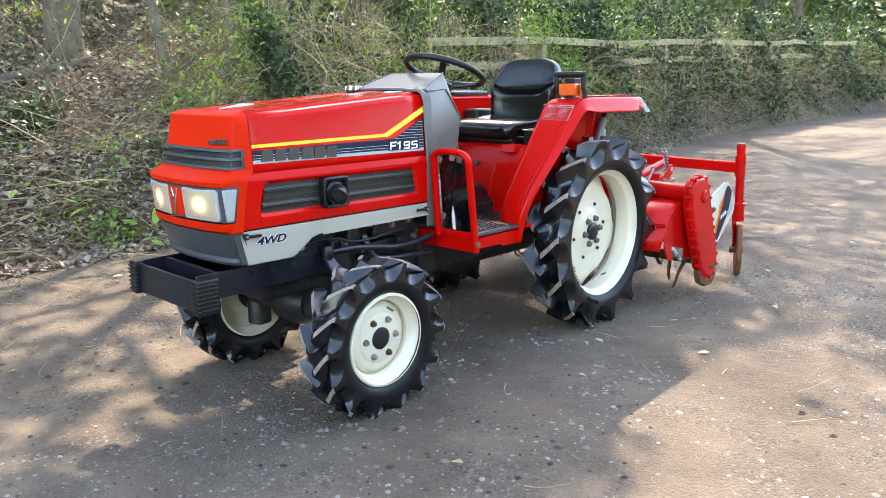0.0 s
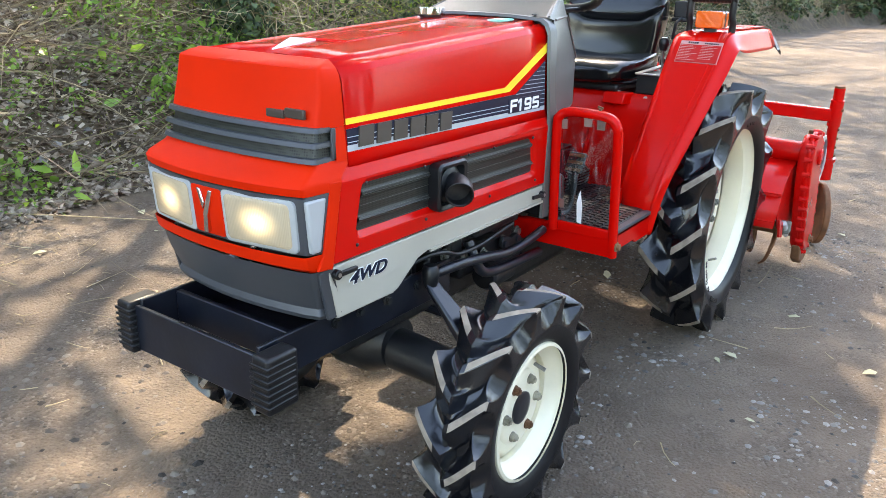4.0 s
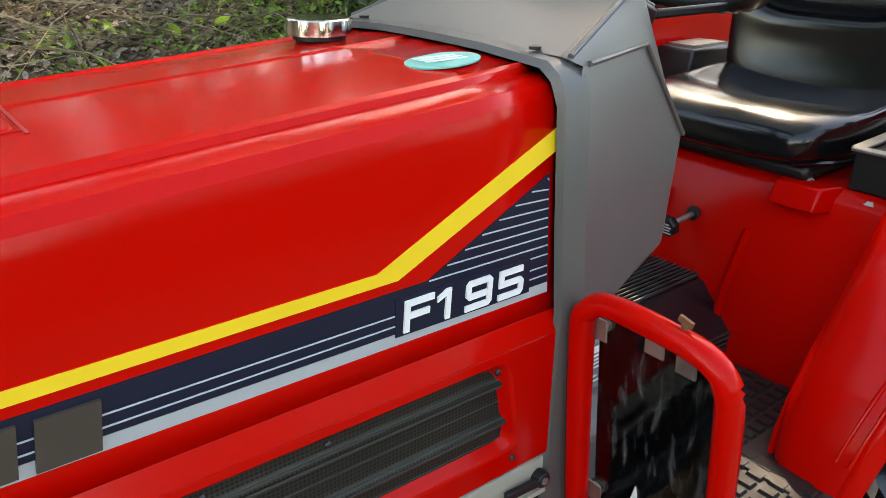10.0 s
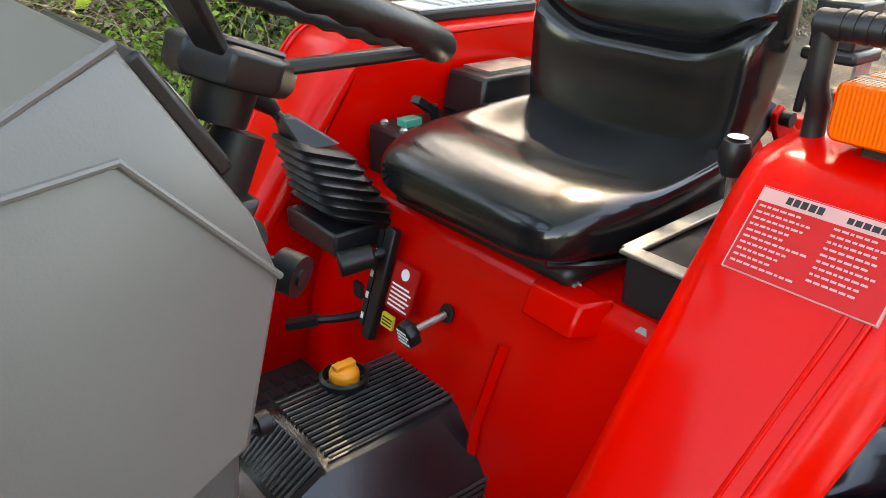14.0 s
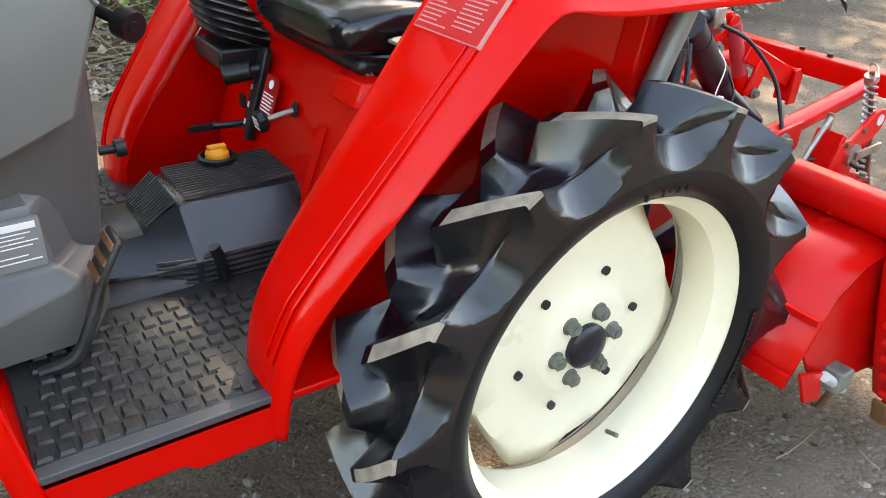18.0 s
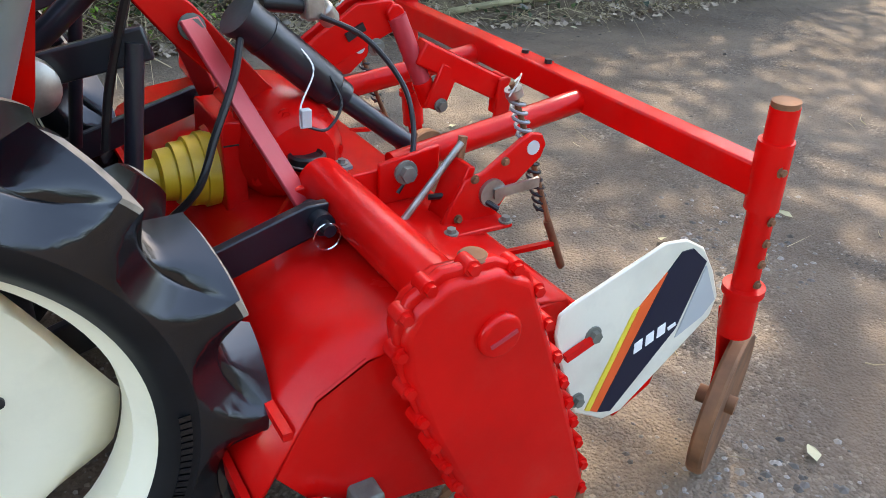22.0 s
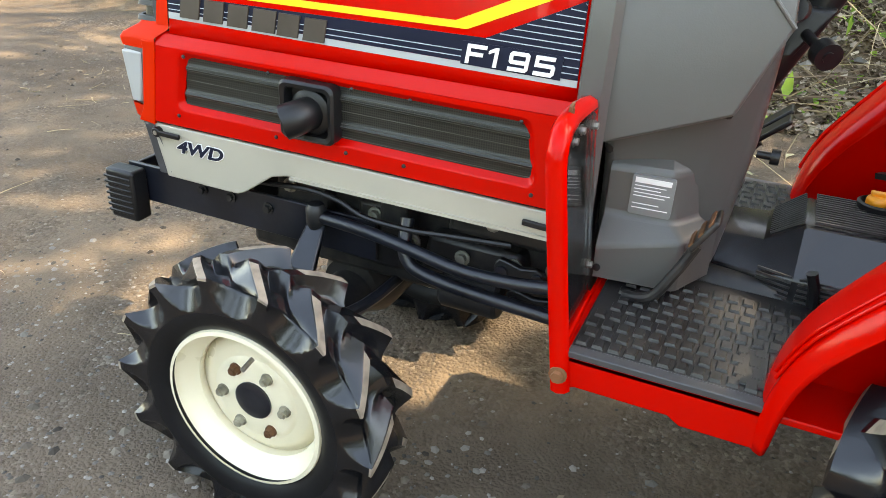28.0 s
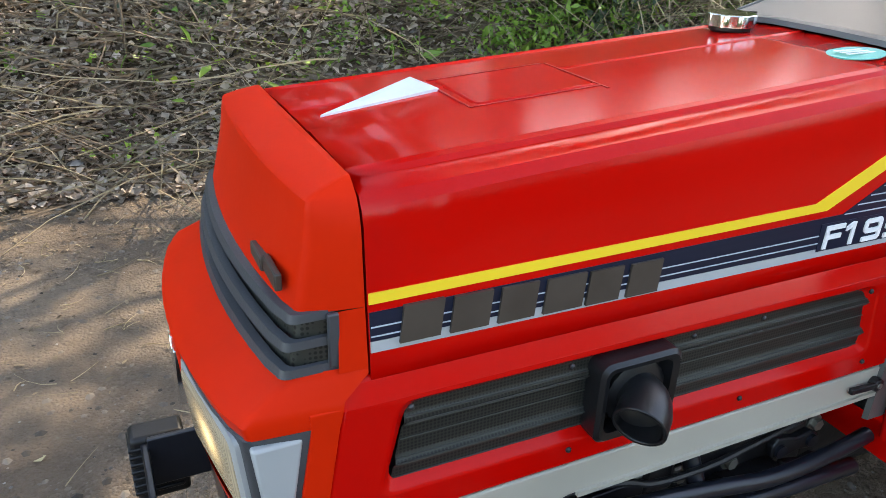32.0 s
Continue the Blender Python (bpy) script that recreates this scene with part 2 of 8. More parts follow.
_l.new(_no.outputs["Fac"], _mr.inputs["Value"])
_l.new(_mr.outputs["Result"], _m1.inputs["Fac"])
_l.new(_tr.outputs["BSDF"], _m1.inputs[1])
_l.new(_df.outputs["BSDF"], _m1.inputs[2])
_l.new(_fr.outputs["Fac"], _m2.inputs["Fac"])
_l.new(_m1.outputs["Shader"], _m2.inputs[1])
_l.new(_gl.outputs["BSDF"], _m2.inputs[2])
_l.new(_m2.outputs["Shader"], _n["Material Output"].inputs["Surface"])


def leaf_material(name, a, b_, rough=0.45, through_light=0.25):
    """Leaves that differ one from the next, with some light coming through."""
    m = bpy.data.materials.new(name)
    m.use_nodes = True
    n, l = m.node_tree.nodes, m.node_tree.links
    p = n["Principled BSDF"]
    g = n.new("ShaderNodeNewGeometry")
    r = n.new("ShaderNodeValToRGB")
    r.color_ramp.elements[0].color, r.color_ramp.elements[1].color = (*a, 1), (*b_, 1)
    l.new(g.outputs["Random Per Island"], r.inputs["Fac"])
    l.new(r.outputs["Color"], p.inputs["Base Color"])
    p.inputs["Roughness"].default_value = rough
    t = n.new("ShaderNodeBsdfTranslucent")
    l.new(r.outputs["Color"], t.inputs["Color"])
    mx = n.new("ShaderNodeMixShader")
    mx.inputs["Fac"].default_value = through_light
    l.new(p.outputs["BSDF"], mx.inputs[1])
    l.new(t.outputs["BSDF"], mx.inputs[2])
    l.new(mx.outputs["Shader"], n["Material Output"].inputs["Surface"])
    return m


IVY = leaf_material("ivy_leaf", (0.01, 0.026, 0.011), (0.075, 0.12, 0.04), 0.55, 0.15)
NETTLE = leaf_material("spring_leaf", (0.08, 0.18, 0.022), (0.27, 0.42, 0.06), 0.5, 0.35)
LIME = leaf_material("lime_shrub_leaf", (0.2, 0.3, 0.03), (0.42, 0.45, 0.06), 0.5, 0.4)
CROWN = leaf_material("tree_leaf", (0.04, 0.08, 0.015), (0.12, 0.2, 0.03), 0.5, 0.35)
LITTER = leaf_material("dead_leaf", (0.1, 0.066, 0.046), (0.52, 0.42, 0.32), 0.8, 0.05)
ROAD_LEAF = leaf_material("brown_fallen_leaf", (0.05, 0.034, 0.022), (0.24, 0.18, 0.11), 0.8, 0.05)
RIDGE = material("dull_mesh_ridge", (0.1, 0.105, 0.095), 0.4, metal=0.5, vary=0.1)
PALE_LEAF = leaf_material("pale_fallen_leaf", (0.28, 0.27, 0.15), (0.5, 0.46, 0.3), 0.7, 0.1)
MOSS = leaf_material("moss_tuft", (0.1, 0.12, 0.015), (0.24, 0.25, 0.03), 0.8, 0.1)
STRAW = leaf_material("dry_stalk", (0.15, 0.115, 0.065), (0.46, 0.37, 0.22), 0.75, 0.05)
TWIG = material("grey_brown_twig", (0.2, 0.145, 0.095), 0.85, vary=0.3, scale=4)
BARK = material("grey_bark", (0.17, 0.135, 0.1), 0.9, vary=0.3, scale=9, bump=1.0, bump_scale=22)
FENCE_WOOD = material("weathered_fence_wood", (0.33, 0.29, 0.16), 0.85, vary=0.2, scale=7, bump=0.6, bump_scale=35)
PEBBLE = leaf_material("pebble", (0.03, 0.026, 0.022), (0.29, 0.265, 0.235), 0.8, 0.0)

CRUMB = leaf_material("soil_crumb", (0.022, 0.017, 0.013), (0.2, 0.165, 0.13), 0.9, 0.0)


def ground_material():
    """Packed dark dirt and fine gravel, with bare soil on the bank."""
    m = bpy.data.materials.new("dirt_and_gravel")
    m.use_nodes = True
    n, l = m.node_tree.nodes, m.node_tree.links
    b = n["Principled BSDF"]
    co = n.new("ShaderNodeTexCoord")

    def tex(scale, detail, rough=0.6):
        t = n.new("ShaderNodeTexNoise")
        t.inputs["Scale"].default_value, t.inputs["Detail"].default_value, t.inputs["Roughness"].default_value = scale, detail, rough
        l.new(co.outputs["Object"], t.inputs["Vector"])
        return t

    def ramp(src, stops):
        r = n.new("ShaderNodeValToRGB")
        for i, (p, c) in enumerate(stops):
            e = r.color_ramp.elements[i] if i < 2 else r.color_ramp.elements.new(p)
            e.position, e.color = p, (*c, 1)
        l.new(src, r.inputs["Fac"])
        return r

    def mix(kind, f, a, c):
        x = n.new("ShaderNodeMix")
        x.data_type, x.blend_type = "RGBA", kind
        if isinstance(f, float):
            x.inputs["Factor"].default_value = f
        else:
            l.new(f, x.inputs["Factor"])
        l.new(a, x.inputs["A"])
        l.new(c, x.inputs["B"])
        return x.outputs["Result"]

    patch = ramp(tex(0.9, 7, 0.65).outputs["Fac"], [(0.36, (0.085, 0.062, 0.044)), (0.62, (0.182, 0.137, 0.098))])
    gravel = n.new("ShaderNodeTexVoronoi")
    gravel.inputs["Scale"].default_value = 95
    l.new(co.outputs["Object"], gravel.inputs["Vector"])
    sep = n.new("ShaderNodeSeparateColor")
    l.new(gravel.outputs["Color"], sep.inputs["Color"])
    grain = ramp(sep.outputs["Red"], [(0.0, (0.035, 0.028, 0.022)), (0.45, (0.104, 0.08, 0.06)), (0.88, (0.148, 0.117, 0.09)), (0.99, (0.25, 0.215, 0.175))])
    where = n.new("ShaderNodeMapRange")
    where.inputs["From Min"].default_value, where.inputs["From Max"].default_value = 0.47, 0.68
    l.new(tex(1.6, 6, 0.7).outputs["Fac"], where.inputs["Value"])
    road = mix("MIX", where.outputs["Result"], patch.outputs["Color"], grain.outputs["Color"])
    soil = ramp(tex(5, 8, 0.7).outputs["Fac"], [(0.3, (0.045, 0.032, 0.021)), (0.55, (0.12, 0.087, 0.056)), (0.75, (0.24, 0.185, 0.12))])
    att = n.new("ShaderNodeAttribute")
    att.attribute_name = "bank"
    l.new(mix("MIX", att.outputs["Fac"], road, soil.outputs["Color"]), b.inputs["Base Color"])
    b.inputs["Roughness"].default_value = 0.86
    b.inputs["Specular IOR Level"].default_value = 0.3
    f1, f2 = tex(160, 4), tex(14, 6)
    add = n.new("ShaderNodeMath")
    add.operation = "MULTIPLY_ADD"
    l.new(f2.outputs["Fac"], add.inputs[0])
    add.inputs[1].default_value = 3.0
    l.new(f1.outputs["Fac"], add.inputs[2])
    inv = n.new("ShaderNodeMath")
    inv.operation = "SUBTRACT"
    l.new(add.outputs["Value"], inv.inputs[0])
    l.new(gravel.outputs["Distance"], inv.inputs[1])
    bp = n.new("ShaderNodeBump")
    bp.inputs["Strength"].default_value, bp.inputs["Distance"].default_value = 0.9, 0.008
    l.new(inv.outputs["Value"], bp.inputs["Height"])
    l.new(bp.outputs["Normal"], b.inputs["Normal"])
    return m


DIRT = ground_material()

# ---- mesh helpers ----
def link_mesh(name, bm, mat, smooth=True, angle=35):
    bmesh.ops.recalc_face_normals(bm, faces=bm.faces)
    me = bpy.data.meshes.new(name)
    bm.to_mesh(me)
    bm.free()
    for m in (mat if isinstance(mat, (list, tuple)) else [mat]):
        me.materials.append(m)
    if smooth:
        me.shade_smooth()
        me.set_sharp_from_angle(angle=radians(angle))
    return me


def part(name, bm, mat, parent=None, label="", bevel=0.0, smooth=True, angle=35, at=None, segments=2):
    """One mesh object from a bmesh, under a thing or a part."""
    ob = new(name, link_mesh(name, bm, mat, smooth, angle))
    ob.parent = parent
    if at is not None:
        ob.matrix_local = at
    if bevel:
        mod = ob.modifiers.new("bevel", "BEVEL")
        mod.width, mod.segments, mod.limit_method, mod.angle_limit = bevel, segments, "ANGLE", radians(32)
        mod.harden_normals = False
    if label:
        ob["label"] = label
    return ob


def empty(name, label, category, group="", at=(0, 0, 0)):
    ob = new(name)
    ob.location = at
    ob.empty_display_size = 0.1
    return tagged(ob, label, category, group)


def box(bm, lo, hi, taper=(1, 1), m=None):
    """A box from corner to corner; taper narrows its top in x and y."""
    cx, cy = (lo[0] + hi[0]) / 2, (lo[1] + hi[1]) / 2
    vs = []
    for z, tx, ty in ((lo[2], 1, 1), (hi[2], *taper)):
        for x, y in ((lo[0], lo[1]), (hi[0], lo[1]), (hi[0], hi[1]), (lo[0], hi[1])):
            p = Vector((cx + (x - cx) * tx, cy + (y - cy) * ty, z))
            vs.append(bm.verts.new(m @ p if m else p))
    for f in ((3, 2, 1, 0), (4, 5, 6, 7), (0, 1, 5, 4), (1, 2, 6, 5), (2, 3, 7, 6), (3, 0, 4, 7)):
        bm.faces.new([vs[i] for i in f])
    return bm


def slab(a, b, width, height, bm=None):
    """A bar of rectangular section from a to b; width lies level."""
    bm = bm or bmesh.new()
    a, b = Vector(a), Vector(b)
    d = (b - a).normalized()
    side = d.cross(Vector((0, 0, 1)))
    side = side.normalized() if side.length > 0.01 else Vector((0, 1, 0))
    up = side.cross(d)
    vs = [bm.verts.new(p + side * sx * width / 2 + up * sz * height / 2) for p in (a, b) for sx, sz in ((-1, -1), (1, -1), (1, 1), (-1, 1))]
    for f in ((3, 2, 1, 0), (4, 5, 6, 7), (0, 1, 5, 4), (1, 2, 6, 5), (2, 3, 7, 6), (3, 0, 4, 7)):
        bm.faces.new([vs[i] for i in f])
    return bm


def rod(a, b, r0, r1=None, n=16, bm=None, caps=True):
    """A round bar or cone from a to b."""
    bm = bm or bmesh.new()
    r1 = r0 if r1 is None else r1
    a, b = Vector(a), Vector(b)
    q = (b - a).to_track_quat("Z", "Y")
    rings = []
    for p, r in ((a, r0), (b, r1)):
        rings.append([bm.verts.new(p + q @ Vector((r * math.cos(2 * math.pi * i / n), r * math.sin(2 * math.pi * i / n), 0))) for i in range(n)])
    for i in range(n):
        bm.faces.new((rings[0][i], rings[0][(i + 1) % n], rings[1][(i + 1) % n], rings[1][i]))
    if caps:
        bm.faces.new(list(reversed(rings[0])))
        bm.faces.new(rings[1])
    return bm


def smooth_path(pts, steps=6):
    """Points along a soft curve through pts."""
    pts = [Vector(p) for p in pts]
    out = []
    for i in range(len(pts) - 1):
        p0, p1, p2, p3 = pts[max(i - 1, 0)], pts[i], pts[i + 1], pts[min(i + 2, len(pts) - 1)]
        for k in range(steps):
            t = k / steps
            out.append(0.5 * (2 * p1 + (p2 - p0) * t + (2 * p0 - 5 * p1 + 4 * p2 - p3) * t * t + (3 * p1 - p0 - 3 * p2 + p3) * t ** 3))
    return out + [pts[-1]]


def tube(pts, r, n=10, bm=None, steps=6, closed=False, radii=None):
    """A round tube along a soft curve."""
    bm = bm or bmesh.new()
    path = smooth_path(pts, steps) if steps > 1 else [Vector(p) for p in pts]
    up = Vector((0.13, 0.2, 1)).normalized()
    rings = []
    for i, p in enumerate(path):
        d = (path[min(i + 1, len(path) - 1)] - path[max(i - 1, 0)])
        if closed:
            d = path[(i + 1) % len(path)] - path[i - 1]
        d.normalize()
        s = d.cross(up)
        if s.length < 0.05:
            s = d.cross(Vector((1, 0, 0)))
        s.normalize()
        u = s.cross(d)
        rr = r if radii is None else r + (radii - r) * i / (len(path) - 1)
        rings.append([bm.verts.new(p + s * rr * math.cos(2 * math.pi * k / n) + u * rr * math.sin(2 * math.pi * k / n)) for k in range(n)])
    last = len(rings) if closed else len(rings) - 1
    for i in range(last):
        a, b = rings[i], rings[(i + 1) % len(rings)]
        for k in range(n):
            bm.faces.new((a[k], a[(k + 1) % n], b[(k + 1) % n], b[k]))
    if not closed:
        bm.faces.new(list(reversed(rings[0])))
        bm.faces.new(rings[-1])
    return bm


def lathe(profile, n=32, bm=None, axis="y", at=(0, 0, 0)):
    """A turned body: profile of (radius, along) round an axis."""
    bm = bm or bmesh.new()
    at = Vector(at)
    rings = []
    for r, s in profile:
        ring = []
        for i in range(n):
            c, q = r * math.cos(2 * math.pi * i / n), r * math.sin(2 * math.pi * i / n)
            p = {"y": (c, s, q), "z": (c, q, s), "x": (s, c, q)}[axis]
            ring.append(bm.verts.new(at + Vector(p)))
        rings.append(ring)
    for a, b in zip(rings, rings[1:]):
        for i in range(n):
            bm.faces.new((a[i], a[(i + 1) % n], b[(i + 1) % n], b[i]))
    if profile[0][0] > 1e-5:
        bm.faces.new(list(reversed(rings[0])))
    if profile[-1][0] > 1e-5:
        bm.faces.new(rings[-1])
    return bm


def prism(outline, axis, lo, hi, bm=None):
    """A flat outline (in the two other axes, in order x y z) given thickness along axis from lo to hi."""
    bm = bm or bmesh.new()

    def place(u, v, w):
        return {"x": (w, u, v), "y": (u, w, v), "z": (u, v, w)}[axis]
    a = [bm.verts.new(place(u, v, lo)) for u, v in outline]
    b = [bm.verts.new(place(u, v, hi)) for u, v in outline]
    k = len(outline)
    bm.faces.new(list(reversed(a)))
    bm.faces.new(b)
    for i in range(k):
        bm.faces.new((a[i], a[(i + 1) % k], b[(i + 1) % k], b[i]))
    return bm


def round_rect(u0, v0, u1, v1, r, n=4):
    out = []
    for cu, cv, a0 in ((u1 - r, v1 - r, 0), (u0 + r, v1 - r, 90), (u0 + r, v0 + r, 180), (u1 - r, v0 + r, 270)):
        for i in range(n + 1):
            a = radians(a0 + 90 * i / n)
            out.append((cu + r * math.cos(a), cv + r * math.sin(a)))
    return out


def loft(rings, bm=None, close_ring=False, cap0=False, cap1=False):
    """Skin over rings of equally many points."""
    bm = bm or bmesh.new()
    vs = [[bm.verts.new(p) for p in ring] for ring in rings]
    k = len(vs[0])
    for a, b in zip(vs, vs[1:]):
        for i in range(k if close_ring else k - 1):
            bm.faces.new((a[i], a[(i + 1) % k], b[(i + 1) % k], b[i]))
    if cap0:
        bm.faces.new(list(reversed(vs[0])))
    if cap1:
        bm.faces.new(vs[-1])
    return bm


def solid(verts, faces, bm=None):
    bm = bm or bmesh.new()
    vs = [bm.verts.new(v) for v in verts]
    for f in faces:
        bm.faces.new([vs[i] for i in f])
    return bm


def thick(ob, t, offset=-1):
    mod = ob.modifiers.new("thickness", "SOLIDIFY")
    mod.thickness, mod.offset = t, offset
    return ob


def hexagon(centre, direction, r, h, bm=None):
    c, d = Vector(centre), Vector(direction).normalized()
    return rod(c, c + d * h, r, n=6, bm=bm)


def bolt(centre, direction, r, parent, mat, name="bolt"):
    bm = rod(Vector(centre), Vector(centre) + Vector(direction).normalized() * r * 0.35, r * 1.5, n=14)
    hexagon(Vector(centre) + Vector(direction).normalized() * r * 0.35, direction, r, r * 0.9, bm)
    return part(name, bm, mat, parent, smooth=False)


def lettering(name, text, size, mat, parent, at, depth=0.0015, shear=0.0, label="", xscale=1.0, bold=0.0):
    cu = bpy.data.curves.new(name, "FONT")
    cu.body, cu.size, cu.extrude, cu.shear = text, size, depth, shear
    cu.offset = bold
    cu.align_x, cu.align_y = "LEFT", "BOTTOM_BASELINE"
    tmp = new(name, cu)
    dg = bpy.context.evaluated_depsgraph_get()
    me = bpy.data.meshes.new_from_object(tmp.evaluated_get(dg))
    bpy.data.objects.remove(tmp)
    me.materials.clear()
    me.materials.append(mat)
    ob = new(name, me)
    ob.parent, ob.matrix_local = parent, at @ Matrix.Diagonal((xscale, 1, 1, 1))
    if label:
        ob["label"] = label
    return ob


def on_side(x, y, z):
    """Text pose on a side that faces the camera's side of the road (-y)."""
    return pose(x, y, z, 90, 0, 0)

# ---- ground ----
def smooth01(t):
    t = np.clip(t, 0, 1)
    return t * t * (3 - 2 * t)


def bank_foot(x):
    return 2.98 + 0.10 * np.sin(x * 0.9) + 0.05 * np.sin(2.3 * x + 1) - np.where(x > 20, 0.011 * (x - 20) ** 2, 0)


def height(x, y):
    """Height of the ground: level track, steep foot of the bank, then the wooded slope; a low bank on the other side."""
    x, y = np.asarray(x, float), np.asarray(y, float)
    d = y - bank_foot(x)
    left = smooth01((0.6 - x) / 2.4)
    h1, w1 = 0.72 - 0.22 * left, 0.5 + 0.45 * left
    z = h1 * smooth01(d / w1) + 0.34 * np.clip(d - w1 * 0.7, 0, 7) + 0.16 * np.clip(d - 8, 0, 40)
    z = z + 0.05 * np.sin(3.1 * x + 1.3 * y) * smooth01(d / 0.6) + 0.03 * np.sin(7.3 * x - 4.1 * y) * smooth01(d / 0.4)
    e = -8.5 - y + 0.5 * np.sin(x * 0.3)
    z = z + 0.3 * np.clip(e, 0, 6) + 0.32 * smooth01((x - 2.5) / 10)
    z = z + 0.006 * np.sin(1.7 * x + 0.6 * y) * np.sin(2.1 * y - 0.4 * x) * (1 - smooth01(d / 0.3))
    return z


def steps(lo, hi, fine, grow, far):
    out = list(np.arange(lo, hi, fine))
    s, v = fine, hi
    while v < far:
        out.append(v)
        s *= grow
        v += s
    s, v = fine, lo
    while v > -far:
        s *= grow
        v -= s
        out.insert(0, v)
    return np.array(out)


gx, gy = steps(-5, 8, 0.11, 1.13, 600), steps(-3, 6.5, 0.11, 1.13, 600)
GX, GY = np.meshgrid(gx, gy)
GZ = height(GX, GY)
nx, ny = len(gx), len(gy)
me = bpy.data.meshes.new("ground")
idx = np.arange(nx * ny).reshape(ny, nx)
quads = np.stack([idx[:-1, :-1], idx[:-1, 1:], idx[1:, 1:], idx[1:, :-1]], -1).reshape(-1, 4)
me.from_pydata(np.stack([GX, GY, GZ], -1).reshape(-1, 3).tolist(), [], quads.tolist())
att = me.attributes.new("bank", "FLOAT", "POINT")
edge = GY - bank_foot(GX) + 0.18 * np.sin(5 * GX) * np.sin(3.7 * GY + GX) + 0.35
att.data.foreach_set("value", np.maximum(smooth01(edge / 0.55), smooth01((-7.5 - GY) / 1.5)).reshape(-1).astype(np.float32))
me.materials.append(DIRT)
me.shade_smooth()
ground = tagged(new("ground", me), "dark packed dirt track with gravel and a soil bank", "ground", kind="structure")

# ---- scattered leaves, stones and stalks ----
rng = np.random.default_rng(7)
KITE = np.array([(0, 0, 0), (0.36, 0.42, 0.06), (0, 1, 0), (-0.36, 0.42, 0.06)])
IVY_LEAF = np.array([(0, 0.08, 0), (0.5, 0.0, 0.05), (0.38, 0.48, 0.0), (0, 1, -0.08), (-0.38, 0.48, 0.0), (-0.5, 0.0, 0.05)])
LONG_LEAF = np.array([(0, 0, 0), (0.2, 0.35, 0.03), (0.12, 0.75, 0), (0, 1, -0.08), (-0.12, 0.75, 0), (-0.2, 0.35, 0.03)])


def turns(n, flat=0.0):
    """Random turns; flat 1 keeps the leaves lying."""
    a, b, c = rng.uniform(0, 2 * np.pi, n), rng.normal(0, 1, n) * (1 - flat) * 0.9, rng.normal(0, 1, n) * (1 - flat) * 0.9
    ca, sa, cb, sb, cc, sc = np.cos(a), np.sin(a), np.cos(b), np.sin(b), np.cos(c), np.sin(c)
    o, z = np.ones(n), np.zeros(n)
    ra = np.stack([ca, -sa, z, sa, ca, z, z, z, o], -1).reshape(n, 3, 3)
    rb = np.stack([o, z, z, z, cb, -sb, z, sb, cb], -1).reshape(n, 3, 3)
    rc = np.stack([cc, z, sc, z, o, z, -sc, z, cc], -1).reshape(n, 3, 3)
    return ra @ rb @ rc


def leaves(name, at, size, mat, shape=KITE, flat=0.0, label="", category="leaves", parent=None):
    """One mesh of many small leaves. at: places; size: (least, most) or one size a leaf."""
    at = np.asarray(at, float)
    n, k = len(at), len(shape)
    s = rng.uniform(size[0], size[1], n) if len(size) == 2 else np.asarray(size)
    v = np.einsum("nij,kj->nki", turns(n, flat), shape) * s[:, None, None] + at[:, None, :]
    m = bpy.data.meshes.new(name)
    m.from_pydata(v.reshape(-1, 3).tolist(), [], np.arange(n * k).reshape(n, k).tolist())
    m.materials.append(mat)
    ob = new(name, m)
    ob.parent = parent
    if parent is None:
        tagged(ob, label, category, kind="stuff")
    return ob


def on_ground(x, y, lift=0.0):
    return np.stack([x, y, height(x, y) + lift], -1)


def clumps(centres, spread, per):
    """Points gathered round centres."""
    c = np.repeat(np.asarray(centres, float), per, 0)
    return c + rng.normal(0, 1, c.shape) * np.asarray(spread)


def stalks(name, base, length, lean, radius, mat, label, category="twigs", droop=0.3):
    """Thin bent stems, three-sided."""
    base = np.asarray(base, float)
    n = len(base)
    L = rng.uniform(length[0], length[1], n)
    az, el = rng.uniform(0, 2 * np.pi, n), np.clip(rng.normal(lean[0], lean[1], n), 0.02, 1.57)
    d = np.stack([np.cos(az) * np.cos(el), np.sin(az) * np.cos(el), np.sin(el)], -1)
    bend = rng.normal(0, 0.25, (n, 3))
    rr = rng.uniform(0.5, 1.3, n) * radius
    rings = []
    for i, t in enumerate((0, 0.33, 0.66, 1.0)):
        c = base + d * (L * t)[:, None] + bend * (L * t * t)[:, None]
        c[:, 2] -= droop * L * t * t
        s = np.cross(d, (0.3, 0.5, 0.8))
        s /= np.linalg.norm(s, axis=1)[:, None] + 1e-6
        u = np.cross(s, d)
        ring = [c + (s * math.cos(k * 2.094) + u * math.sin(k * 2.094)) * (rr * (1 - 0.75 * t))[:, None] for k in range(3)]
        rings.append(np.stack(ring, 1))
    v = np.stack(rings, 1).reshape(n * 12, 3)
    f = []
    for i in range(3):
        for k in range(3):
            f.append((i * 3 + k, i * 3 + (k + 1) % 3, (i + 1) * 3 + (k + 1) % 3, (i + 1) * 3 + k))
    f = (np.arange(n)[:, None, None] * 12 + np.array(f)[None]).reshape(-1, 4)
    m = bpy.data.meshes.new(name)
    m.from_pydata(v.tolist(), [], f.tolist())
    m.materials.append(mat)
    return tagged(new(name, m), label, category, kind="stuff")


def uni(a, b, n):
    return rng.uniform(a, b, n)


